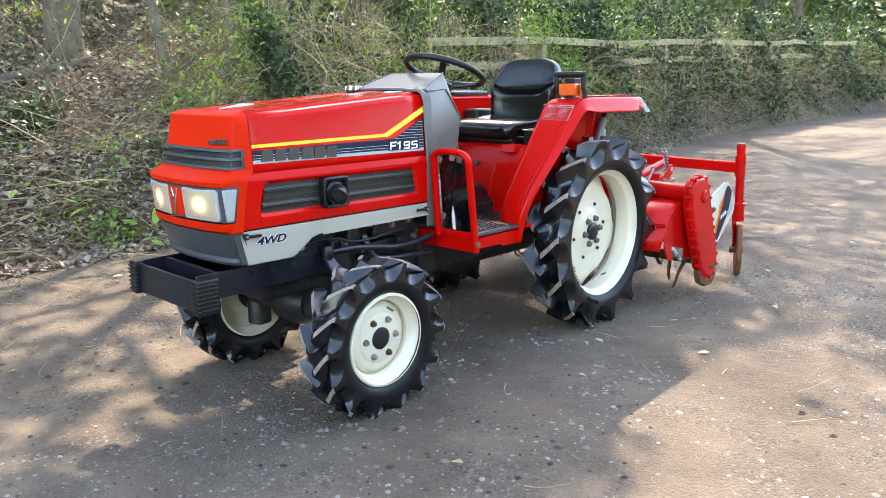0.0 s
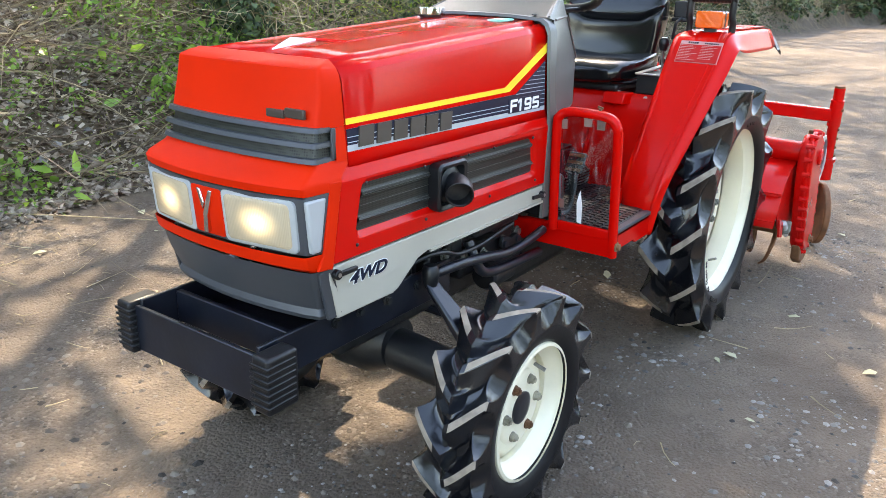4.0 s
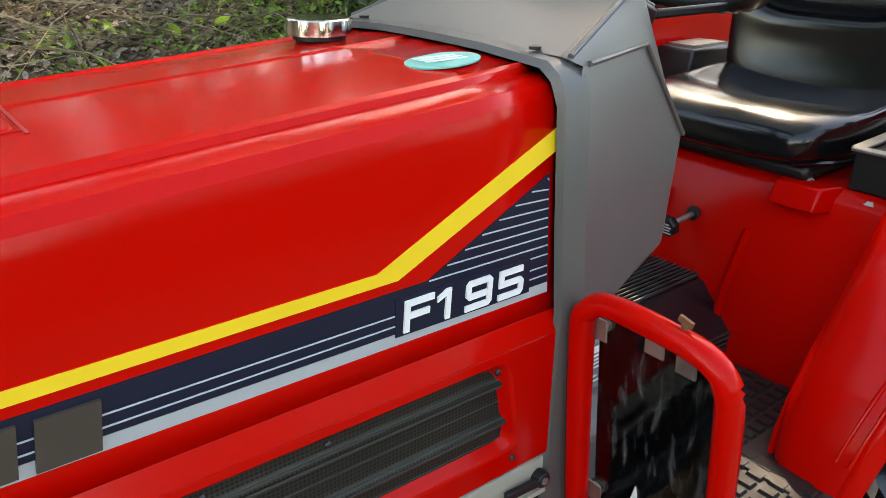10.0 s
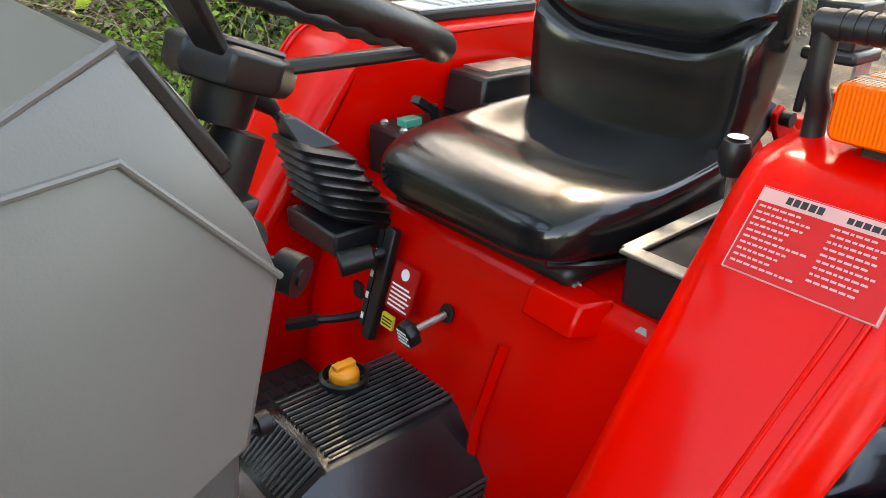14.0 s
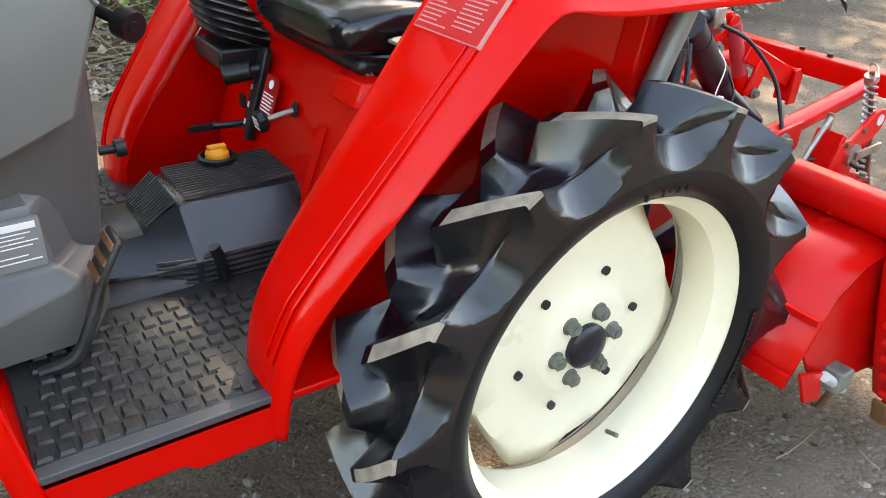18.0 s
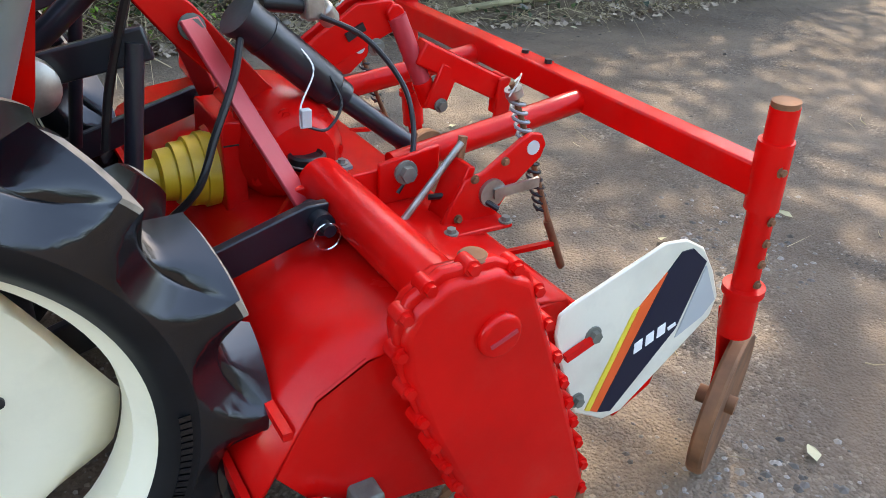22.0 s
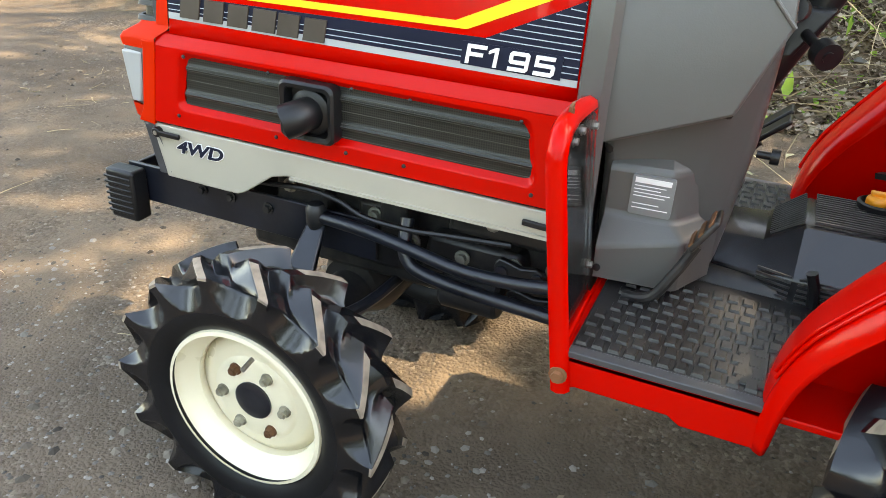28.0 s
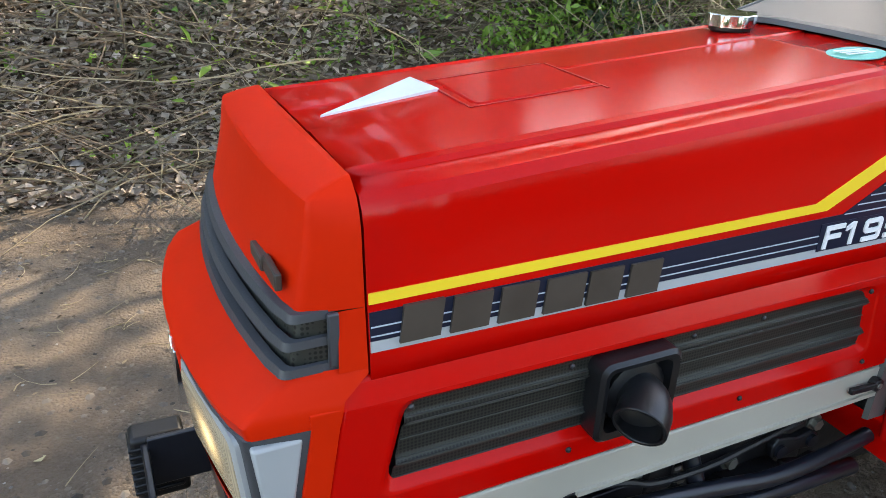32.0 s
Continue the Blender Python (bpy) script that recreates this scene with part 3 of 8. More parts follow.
# leaf litter on the slope and along its foot
lx = np.concatenate([uni(-5, 3, 60000), uni(-5, 9, 20000)])
ly = bank_foot(lx) + np.abs(rng.normal(0, 1, len(lx))) * 1.9 - 0.15
leaves("leaf_litter", on_ground(lx, ly, 0.014), (0.02, 0.065), LITTER, KITE * (1.25, 1, 2), flat=0.45, label="dry brown fallen leaves covering the bank")
lx = np.concatenate([uni(-5, 7, 1100), uni(-5, -1, 1500)])
ly = bank_foot(lx) - np.abs(rng.normal(0, 0.8, len(lx)))
leaves("road_litter", on_ground(lx, ly, 0.006), (0.012, 0.04), ROAD_LEAF, LONG_LEAF, flat=0.75, label="dead leaves blown along the edge of the track")
lx, ly = uni(-4, 4, 60), uni(-2.4, 2.8, 60)
leaves("fallen_leaf_scatter", on_ground(lx, ly, 0.01), (0.03, 0.07), PALE_LEAF, LONG_LEAF * (1.5, 1, 1.5), flat=0.8, label="pale fallen leaves lying on the dirt track")

# bits of twig and straw on the track
tx, ty = np.concatenate([uni(-4.5, 5, 260), uni(-4.5, -1, 160)]), np.concatenate([uni(-2.6, 2.9, 260), uni(1.2, 2.9, 160)])
bits = stalks("road_twigs", on_ground(tx, ty, 0.006), (0.03, 0.16), (0.03, 0.03), 0.0022, STRAW, "bits of dry twig and straw strewn on the track", droop=0.0)

# pebbles on the track and stones in the bank
PEB = np.array([(1, 0, 0), (0.25, 0.8, 0.1), (-0.8, 0.45, 0), (-0.7, -0.6, 0.05), (0.35, -0.9, 0), (0.1, 0.05, 0.55)])
PEB_F = ((0, 1, 5), (1, 2, 5), (2, 3, 5), (3, 4, 5), (4, 0, 5))


def pebbles(name, at, size, label, mat=PEBBLE):
    n = len(at)
    s = size[0] * (size[1] / size[0]) ** (rng.uniform(0, 1, n) ** 2.2)
    v = np.einsum("nij,kj->nki", turns(n, 1.0), PEB * (1, 0.8, 0.9)) * s[:, None, None] + np.asarray(at)[:, None, :]
    f = (np.arange(n)[:, None, None] * 6 + np.array(PEB_F)[None]).reshape(-1, 3)
    m = bpy.data.meshes.new(name)
    m.from_pydata(v.reshape(-1, 3).tolist(), [], f.tolist())
    m.materials.append(mat)
    return tagged(new(name, m), label, "gravel", kind="stuff")


px, py = np.concatenate([uni(-4.5, 6, 7000), uni(-2.5, 4, 2500)]), np.concatenate([uni(-2.9, 3, 7000), uni(-2.2, 0.2, 2500)])
gx2, gy2 = uni(-3.8, 3.5, 60000), uni(-2.8, 0.6, 60000)
gk = np.sin(gx2 * 1.9 + 0.6 * gy2) + np.sin(gy2 * 2.7 - gx2 * 0.8 + 1) + rng.normal(0, 0.5, 60000) > 0.75
px, py = np.concatenate([px, gx2[gk]]), np.concatenate([py, gy2[gk]])
pebbles("gravel", on_ground(px, py, -0.001), (0.0025, 0.011), "grey gravel strewn over the dirt track")
cx, cy = uni(-3.2, 3.0, 46), uni(-2.6, 0.3, 46)
cc = rng.integers(0, 46, 5200)
px, py = cx[cc] + rng.normal(0, 0.16, 5200), cy[cc] + rng.normal(0, 0.1, 5200)
pebbles("coarse_gravel", on_ground(px, py, -0.001), (0.004, 0.019), "patches of coarse grey gravel on the track")
px, py = np.concatenate([uni(-5, -1.2, 9000), uni(-4, 5, 5000)]), np.concatenate([uni(-1.5, 3.1, 9000), uni(-2.8, 3.0, 5000)])
lump = np.sin(px * 2.7 + py) + np.sin(py * 3.9 - px * 1.3 + 2) + rng.normal(0, 0.5, 14000) > 0.1
pebbles("soil_crumbs", on_ground(px[lump], py[lump], -0.002), (0.004, 0.024), "crumbs of dark soil and small stones on the track", CRUMB)
px = uni(-4, 8, 260)
pebbles("bank_stones", on_ground(px, bank_foot(px) + np.abs(rng.normal(0.15, 0.25, 260)), 0), (0.02, 0.07), "pale stones in the foot of the bank")

# stalks, twigs and straw on the slope
sx = uni(-5, 4, 2600)
stalks("fallen_twigs", on_ground(sx, bank_foot(sx) + np.abs(rng.normal(0.3, 1.6, 2600)), 0.02), (0.15, 1.1), (0.16, 0.2), 0.0065, TWIG, "fallen grey-brown twigs and sticks on the bank", droop=0.05)
sx = uni(-5, 3, 1100)
stalks("straw", on_ground(sx, bank_foot(sx) + np.abs(rng.normal(0.5, 1.3, 1100)), 0.03), (0.25, 1.4), (0.2, 0.25), 0.0055, STRAW, "dry pale stalks lying over the bank", droop=0.15)
sx = np.concatenate([uni(-5, 12, 240), uni(1.5, 3.3, 300)])
sy = bank_foot(sx) + np.concatenate([uni(0.7, 3.5, 240), uni(1.3, 2.3, 300)])
stalks("saplings", on_ground(sx, sy), (0.6, 2.6), (1.25, 0.22), 0.008, TWIG, "thin bare saplings and briars on the bank", droop=0.1)
sx = 1.0 + 25 * rng.uniform(0, 1, 5200) ** 1.5
stalks("bramble_stems", on_ground(sx, bank_foot(sx) + uni(0.1, 0.9, 5200), 0.05 + uni(0, 0.9, 5200)), (0.3, 1.4), (0.7, 0.6), 0.0042, STRAW, "tangled dry bramble stems in the hedge", droop=0.6)

# roots, dry grass and litter over the foot of the bank behind the tiller
sx = 0.8 + 16 * rng.uniform(0, 1, 4200) ** 1.3
stalks("bank_roots", on_ground(sx, bank_foot(sx) + uni(-0.06, 0.55, 4200), 0.03), (0.12, 0.6), (0.4, 0.45), 0.0032, STRAW, "dry grass and hanging roots over the foot of the bank", droop=0.9)
c = 1.0 + 17 * rng.uniform(0, 1, 340) ** 1.3
p = clumps(on_ground(c, bank_foot(c) + uni(0.05, 0.55, 340), 0.05), (0.15, 0.07, 0.07), 30)
p[:, 2] = np.maximum(p[:, 2], height(p[:, 0], p[:, 1]) + 0.02)
leaves("foot_ivy", p, (0.02, 0.05), IVY, IVY_LEAF, 0.3, "ivy sprigs on the soil at the foot of the bank", "plants")

# an ivy bush on the bank ahead of the tractor
p = clumps([(-1.05, 4.1, 0.88), (-1.25, 4.05, 0.8), (-0.9, 4.2, 0.92), (-1.5, 4.2, 0.85), (-1.1, 3.9, 0.68)], (0.13, 0.1, 0.1), 420)
p[:, 2] = np.maximum(p[:, 2], height(p[:, 0], p[:, 1]) + 0.03)
leaves("ivy_bush", p, (0.028, 0.06), IVY, IVY_LEAF, 0.1, "dense dark ivy bush on the bank", "plants")

# ground cover of the bank
c = np.concatenate([uni(-4.5, 3.5, 44), uni(-1, 4, 60)])
p = clumps(on_ground(c, bank_foot(c) + np.concatenate([np.abs(rng.normal(0.35, 1.2, 44)), uni(0.1, 0.8, 60)]), 0.05), (0.13, 0.12, 0.04), 60)
p[:, 2] = np.maximum(p[:, 2], height(p[:, 0], p[:, 1]) + 0.02)
leaves("ground_ivy", p, (0.014, 0.038), NETTLE, IVY_LEAF, 0.4, "low green ground ivy in patches on the bank")
c = uni(-4.5, 1.0, 24)
p = clumps(on_ground(c, bank_foot(c) + np.abs(rng.normal(0.8, 1.4, 24)), 0.1), (0.12, 0.12, 0.07), 14)
leaves("dock_plants", p, (0.07, 0.15), NETTLE, LONG_LEAF, 0.25, "broad green dock leaves on the bank")
p = clumps(on_ground(np.array([-1.25, -1.15, -0.2, 0.9, 1.3, 2.4, -2.6]), np.array([3.3, 3.5, 3.35, 3.3, 3.25, 3.3, 3.8]), 0.04), (0.12, 0.09, 0.06), 160)
p[:, 2] = height(p[:, 0], p[:, 1]) + rng.uniform(0.0, 0.03, len(p))
leaves("moss", p, (0.012, 0.03), MOSS, KITE, 0.3, "yellow-green moss cushions on the soil bank")

# ivy hedge over the fence
NIV = 85000
ivx = 0.9 + 32 * rng.uniform(0, 1, NIV) ** 1.7
ivz = rng.uniform(0, 1, NIV) ** 0.8 * 2.1
cl = np.sin(ivx * 2.1 + 0.8) * 0.5 + np.sin(ivx * 5.3 + ivz * 2.7) * 0.45 + np.sin(ivx * 0.83 + ivz * 3.9 + 2) * 0.4
keep = cl + rng.normal(0, 0.35, NIV) > 0.05 + 0.25 * np.abs(ivz - 0.9) - 0.25 * (ivx > 5)
keep &= ivz > 0.3 - 0.25 * np.sin(ivx * 1.7)
ivx, ivz = ivx[keep], ivz[keep]
ivy_y = bank_foot(ivx) + 0.2 + 0.28 * ivz + rng.normal(0, 0.13, len(ivx)) + 0.12 * np.sin(ivx * 3.3 + ivz * 2)
leaves("ivy_hedge", np.stack([ivx, ivy_y, 0.12 + ivz + 0.32 * smooth01((ivx - 2.5) / 10)], -1), 0.026 + 0.034 * rng.uniform(0, 1, len(ivx)) + 0.0028 * ivx, IVY, IVY_LEAF, 0.05, "dark green ivy growing over the fence and bank", "hedge")
c = np.concatenate([uni(0.2, 5, 60), 5 + 22 * rng.uniform(0, 1, 120) ** 1.5])
p = clumps(on_ground(c, bank_foot(c) + uni(0.25, 0.9, 180), 0.2 + rng.uniform(0, 1, 180) ** 2 * 1.1), (0.22, 0.15, 0.16), 130)
p = np.concatenate([p, clumps([(0.45, 3.25, 0.5), (0.7, 3.3, 0.62), (0.95, 3.32, 0.74), (1.2, 3.3, 0.7), (0.6, 3.15, 0.34), (0.95, 3.2, 0.45), (2.2, 3.4, 0.7), (2.6, 3.42, 0.6), (3.1, 3.45, 0.75), (3.6, 3.5, 0.7)], (0.16, 0.09, 0.12), 260)])
leaves("nettles", p, (0.028, 0.075), NETTLE, LONG_LEAF, 0.15, "fresh green nettles along the bank", "plants")
c = np.array([(1.9, 3.75, 1.15), (2.35, 3.8, 1.35), (1.6, 3.7, 0.95), (2.6, 3.35, 0.85), (2.85, 3.38, 1.0), (2.5, 3.4, 1.15), (3.0, 3.4, 0.8), (6.5, 4.6, 2.1), (11, 5.2, 2.3), (2.0, 4.4, 1.9), (-0.5, 5.5, 2.0), (-2.2, 6.0, 2.4)])
leaves("lime_shrub", clumps(c, (0.28, 0.2, 0.22), 260), (0.03, 0.07), LIME, LONG_LEAF, 0.1, "lime-green flowering shrub in the hedge", "shrub")
# undergrowth higher on the slope
c = np.concatenate([uni(-9, 30, 420), uni(10, 45, 260)])
p = clumps(on_ground(c, bank_foot(c) + np.where(c < 0.5, 1.3, 0) + np.concatenate([uni(1.6, 7.5, 420), uni(0.8, 9, 260)]), 0.35), (0.4, 0.35, 0.3), 60)
leaves("undergrowth", p, (0.035, 0.09), CROWN, KITE, 0.1, "mixed green undergrowth on the wooded slope", "plants")
c = uni(-7, 3, 22)
p = clumps(on_ground(c, bank_foot(c) + uni(1.6, 4.5, 22), 0.2), (0.25, 0.25, 0.16), 110)
leaves("slope_ivy", p, (0.025, 0.055), IVY, IVY_LEAF, 0.2, "dark ivy trailing on the wooded slope", "plants")
sx = uni(-9, 26, 420)
stalks("thicket_stems", on_ground(sx, bank_foot(sx) + uni(2.2, 8, 420)), (1.0, 3.6), (1.3, 0.2), 0.012, TWIG, "bare thicket stems on the wooded slope", droop=0.1)

# ---- trees ----
def tree(x, y, h, r, lean, crown, ivy=0.0, label="", low=0.45, leaf=(0.09, 0.17)):
    """A tree on the slope: trunk with limbs, leafy crown, ivy round the trunk if any."""
    z0 = float(height(x, y)) - 0.1
    ob = empty("tree", label, "tree", "trees on the bank", (x, y, z0))
    top = Vector((lean[0] * h, lean[1] * h, h))
    path = [Vector((0, 0, 0)), top * 0.35 + Vector((0.05, 0.03, 0)), top * 0.7 - Vector((0.08, 0, 0)), top]
    bm = tube(path, r, 12, steps=5, radii=r * 0.3)
    for v in bm.verts:
        if v.co.z < 0.5:
            v.co.xy *= 1 + 0.5 * (0.5 - v.co.z) ** 1.5
    tips = []
    for i in range(11):
        t = rng.uniform(low, 0.95)
        a = rng.uniform(0, 6.28)
        s = path[0].lerp(top, t)
        L = h * rng.uniform(0.2, 0.42)
        e = s + Vector((math.cos(a) * L, math.sin(a) * L, L * rng.uniform(0.2, 0.7)))
        tube([s, s.lerp(e, 0.5) + Vector((0, 0, 0.12)), e], r * 0.34, 6, bm, 4, radii=r * 0.06)
        tips += [e, s.lerp(e, 0.6)]
        for k in range(2):
            q = e + Vector(rng.normal(0, 0.5, 3).tolist())
            tube([s.lerp(e, 0.55), q], r * 0.1, 5, bm, 1, radii=r * 0.03)
            tips.append(q)
    part("trunk", bm, BARK, ob)
    if crown:
        leaves("crown", clumps([list(t) for t in tips], (0.34, 0.34, 0.26), crown), leaf, CROWN, KITE, 0.0, parent=ob)
    if ivy:
        n = 1500
        hz = rng.uniform(0, ivy, n)
        a = rng.uniform(0, 6.28, n)
        rr = r + 0.05 + np.abs(rng.normal(0, 0.16, n)) * (0.5 + 0.5 * np.sin(hz * 2 + a))
        pp = np.stack([np.cos(a) * rr + lean[0] * hz, np.sin(a) * rr + lean[1] * hz, hz], -1)
        leaves("ivy", pp, (0.05, 0.09), IVY, IVY_LEAF, 0.0, parent=ob)
    return ob

tree(-0.05, 5.64, 7.5, 0.175, (0.02, 0.02), 13, 0, "thick grey-barked tree on the leafy slope")
tree(0.62, 4.77, 6.0, 0.055, (-0.24, -0.05), 8, 0, "thin leaning mossy tree on the leafy slope")
tree(2.1, 4.45, 7.0, 0.13, (0.02, 0.03), 13, 2.6, "tree with its trunk wrapped in dark ivy")
tree(1.4, 4.9, 6.5, 0.10, (-0.03, 0.0), 11, 0, "slender brown tree among bare saplings")
tree(-2.6, 5.6, 7.0, 0.12, (0.03, -0.03), 13, 0, "grey-barked tree on the leafy slope")
tree(5.2, 4.6, 7.5, 0.15, (0.0, -0.02), 8, 2.6, "ivy-clad tree standing in the hedge")
tree(8.6, 5.4, 8.0, 0.16, (0.02, 0.0), 10, 1.8, "ivy-clad tree standing in the hedge")
tree(13.0, 5.6, 8.0, 0.17, (0.0, 0.0), 22, 2.2, "ivy-clad tree standing in the hedge")
tree(19.0, 6.0, 9.0, 0.2, (0.0, 0.0), 30, 2.4, "ivy-clad tree standing in the hedge", leaf=(0.15, 0.3))
for _x, _y in ((-7.5, 6.5), (-5.0, 8.5), (-1.5, 9.0), (3.0, 8.5), (6.5, 9.5), (11, 9.5), (16, 9.5), (25, 7.0), (31, 3.0), (34, -2.0), (33, -7.0)):
    tree(_x, _y, 8.5, 0.16, (0.02, 0.0), 9, 0, "bare-trunked tree in the wood behind", low=0.35, leaf=(0.12, 0.22))

# unseen boughs added to four trees, reaching out to shade tractor and track
def shade_bough(owner, root, n, x, y, z, *gaps):
    """An unseen shading limb with side shoots and leaves, spread over a stretch x, y, z; gaps: holes in the leaves that
    let sun patches through.
    """
    o = Vector(owner.location)
    mid = Vector((sum(x) / 2, sum(y) / 2, sum(z) / 2))
    bm = tube([Vector(root) - o, Vector(root).lerp(mid, 0.6) + Vector((0, 0, 0.3)) - o, mid - o], 0.05, 7, steps=4, radii=0.012)
    for _ in range(14):
        e = Vector((rng.uniform(*x), rng.uniform(*y), rng.uniform(*z)))
        tube([Vector(root).lerp(mid, rng.uniform(0.55, 0.95)) + Vector((0, 0, 0.15)) - o, e - o], 0.012, 5, bm, 1, radii=0.004)
    part("shade_bough", bm, BARK, owner)
    p = np.stack([uni(*x, n), uni(*y, n), uni(*z, n)], -1)
    u, v = (p[:, 0] - mid.x) / (x[1] - x[0]) * 2, (p[:, 1] - mid.y) / (y[1] - y[0]) * 2
    p = p[u ** 4 + v ** 4 + 0.3 * np.sin(4.1 * u + 2.3 * v) * np.sin(5.3 * v - u) + rng.normal(0, 0.25, n) < 1.1]
    for gap in gaps:
        p = p[np.hypot(p[:, 0] - gap[0], p[:, 1] - gap[1]) > gap[2]]
    leaves("shade_bough_leaves", p - np.array(o), (0.09, 0.16), CROWN, KITE, 0.55, parent=owner)


_trees = [ob for ob in scene.objects if ob.name.startswith("tree")]
shade_bough(_trees[2], (2.2, 4.5, 5.6), 3600, (1.5, 3.5), (2.5, 3.6), (5.9, 6.5), (3.45, 3.1, 0.3))
shade_bough(_trees[5], (5.2, 4.55, 5.8), 2600, (3.3, 5.1), (2.75, 4.5), (5.9, 6.5), (3.45, 3.1, 0.34), (4.35, 3.65, 0.28))
# added high leaf cover that dims the sky above the bonnet
shade_bough(_trees[3], (1.3, 4.9, 5.6), 14500, (-4.4, 2.7), (-1.8, 6.6), (6.3, 7.8))
shade_bough(_trees[6], (8.6, 5.4, 6.3), 8500, (5.4, 12.5), (1.8, 7.0), (6.6, 7.6), (6.9, 6.9, 1.3))
# the wood that climbs the slope behind
NW = 42000
wx, wy = uni(-22, 44, NW), uni(8.0, 18, NW)
wz = rng.uniform(0.06, 1.0, NW) ** 0.8 * np.minimum(0.78 * wy, 12) * (0.82 + 0.18 * np.sin(wx * 0.9) * np.sin(wx * 0.37 + 1))
keep = np.sin(wx * 1.3 + wz * 0.9) + np.sin(wz * 1.7 - wx * 0.6 + wy) + rng.normal(0, 0.7, NW) > -1.5
leaves("woodland", np.stack([wx, wy, wz + 0.5], -1)[keep], (0.25, 0.6), CROWN, KITE, 0.0, "leafy spring woodland climbing the slope", "woods")

# unseen trees and hedge across the track, added behind the walk to limit low sky
for _x, _y in ((-9, -11), (-3.5, -12.5), (2.5, -11.5), (9, -12.5), (16, -11)):
    tree(_x, _y, 6.0, 0.18, (0.0, 0.0), 18, 0, "unseen leafy tree added across the track", low=0.25, leaf=(0.2, 0.4))
hx = uni(-24, 28, 16000)
hz = rng.uniform(0, 1, 16000) ** 1.2 * (2.2 + 0.7 * np.sin(hx * 0.7) + 0.5 * np.sin(hx * 1.9 + 1))
leaves("unseen_hedge", np.stack([hx, -8.2 - 0.12 * hz + rng.normal(0, 0.5, 16000), hz], -1), (0.2, 0.42), IVY, KITE, 0.0, "unseen rough hedge added across the track", "hedge")
hy = uni(-14, 8, 16000)
leaves("end_hedge", np.stack([30 + 0.35 * (hy < -2) * (-2 - hy) + rng.normal(0, 0.9, 16000), hy, rng.uniform(0, 1, 16000) ** 1.3 * 8.0], -1), (0.15, 0.35), IVY, KITE, 0.0, "dense hedge where the track bends away", "hedge")

# ---- fence ----
fence = empty("fence", "weathered wooden post-and-rail fence overgrown with ivy", "fence", at=(3.0, 3.5, 0))
_fx = [3.0, 4.9, 6.8, 8.7, 10.6, 12.5, 14.4, 16.3, 18.2]
_fp = [(x - 3.0, float(bank_foot(x)) + 0.42 - 3.5) for x in _fx]
for i, (x, y) in enumerate(_fp):
    z = float(height(x + 3, y + 3.5))
    part("post", box(bmesh.new(), (x - 0.05, y, z - 0.1), (x + 0.05, y + 0.1, 1.52 + 0.031 * (x + 3))), FENCE_WOOD, fence, bevel=0.006)
    if i + 1 < len(_fp):
        x2, y2 = _fp[i + 1]
        for k, rz in enumerate((1.53, 1.25)):
            if k == 1 and i % 3 == 1:
                continue
            w = 0.03 * math.sin(i * 2.3 + k)
            part("rail", slab((x - 0.06, y - 0.02, rz + w + 0.031 * (x + 3)), (x2 + 0.06, y2 - 0.02, rz + 0.03 * math.sin(i * 2.3 + 2.3 + k) + 0.031 * (x2 + 3)), 0.035, 0.09), FENCE_WOOD, fence, bevel=0.004)

# ---- logs and sticks on the slope ----
def log(a, b, r, label, mat=BARK):
    a = Vector((a[0], a[1], float(height(a[0], a[1])) + r * 0.6))
    b = Vector((b[0], b[1], float(height(b[0], b[1])) + r * 0.6))
    bm = tube([a, a.lerp(b, 0.5) + Vector((0, 0, 0.03)), b], r, 9, steps=5, radii=r * 0.75)
    return tagged(part("log", bm, mat), label, "log", "logs on the bank")


log((-1.0, 5.15), (0.1, 5.4), 0.05, "moss-patched fallen log on the bank")
log((0.15, 4.85), (0.8, 5.3), 0.03, "grey fallen branch on the bank")
log((-2.6, 4.4), (-0.7, 4.7), 0.035, "pale fallen branch on the bank", FENCE_WOOD)
log((-3.2, 4.2), (-1.4, 4.9), 0.03, "pale fallen branch on the bank", FENCE_WOOD)
log((2.9, 3.15), (4.3, 3.0), 0.025, "stripped branch lying at the foot of the bank", FENCE_WOOD)

# ---- tractor ----
tractor = empty("tractor", "red compact four-wheel-drive tractor with cream wheels on a dirt track", "tractor")


def hood_top(x):
    return 1.114 + (x + 1.8) * 0.068


def hood_side(x, z):
    """How far out the bonnet's side stands at height z."""
    return -0.236 + 0.012 * (z - 0.93) / (hood_top(x) - 0.975)


def bonnet_ring(x):
    t = hood_top(x)
    half = [(-0.240, 0.903), (-0.236, 0.93), (-0.224, t - 0.045), (-0.2195, t - 0.03), (-0.211, t - 0.018), (-0.198, t - 0.013), (-0.181, t - 0.012),
            (-0.177, t - 0.006), (-0.171, t - 0.003), (-0.166, t - 0.006), (-0.10, t - 0.002), (-0.045, t), (-0.042, t - 0.002), (0, t - 0.001)]
    return [(x, y, z) for y, z in half] + [(x, -y, z) for y, z in reversed(half[:-1])]


bonnet = part("bonnet", loft([bonnet_ring(x) for x in np.linspace(-1.800, -0.942, 9)]), RED, tractor, angle=18)
thick(bonnet, 0.002, 0)
part("bonnet_front", prism([(y * 0.985, z - 0.0035) for _, y, z in bonnet_ring(-1.797)], "x", -1.7985, -1.792), RED, bonnet)
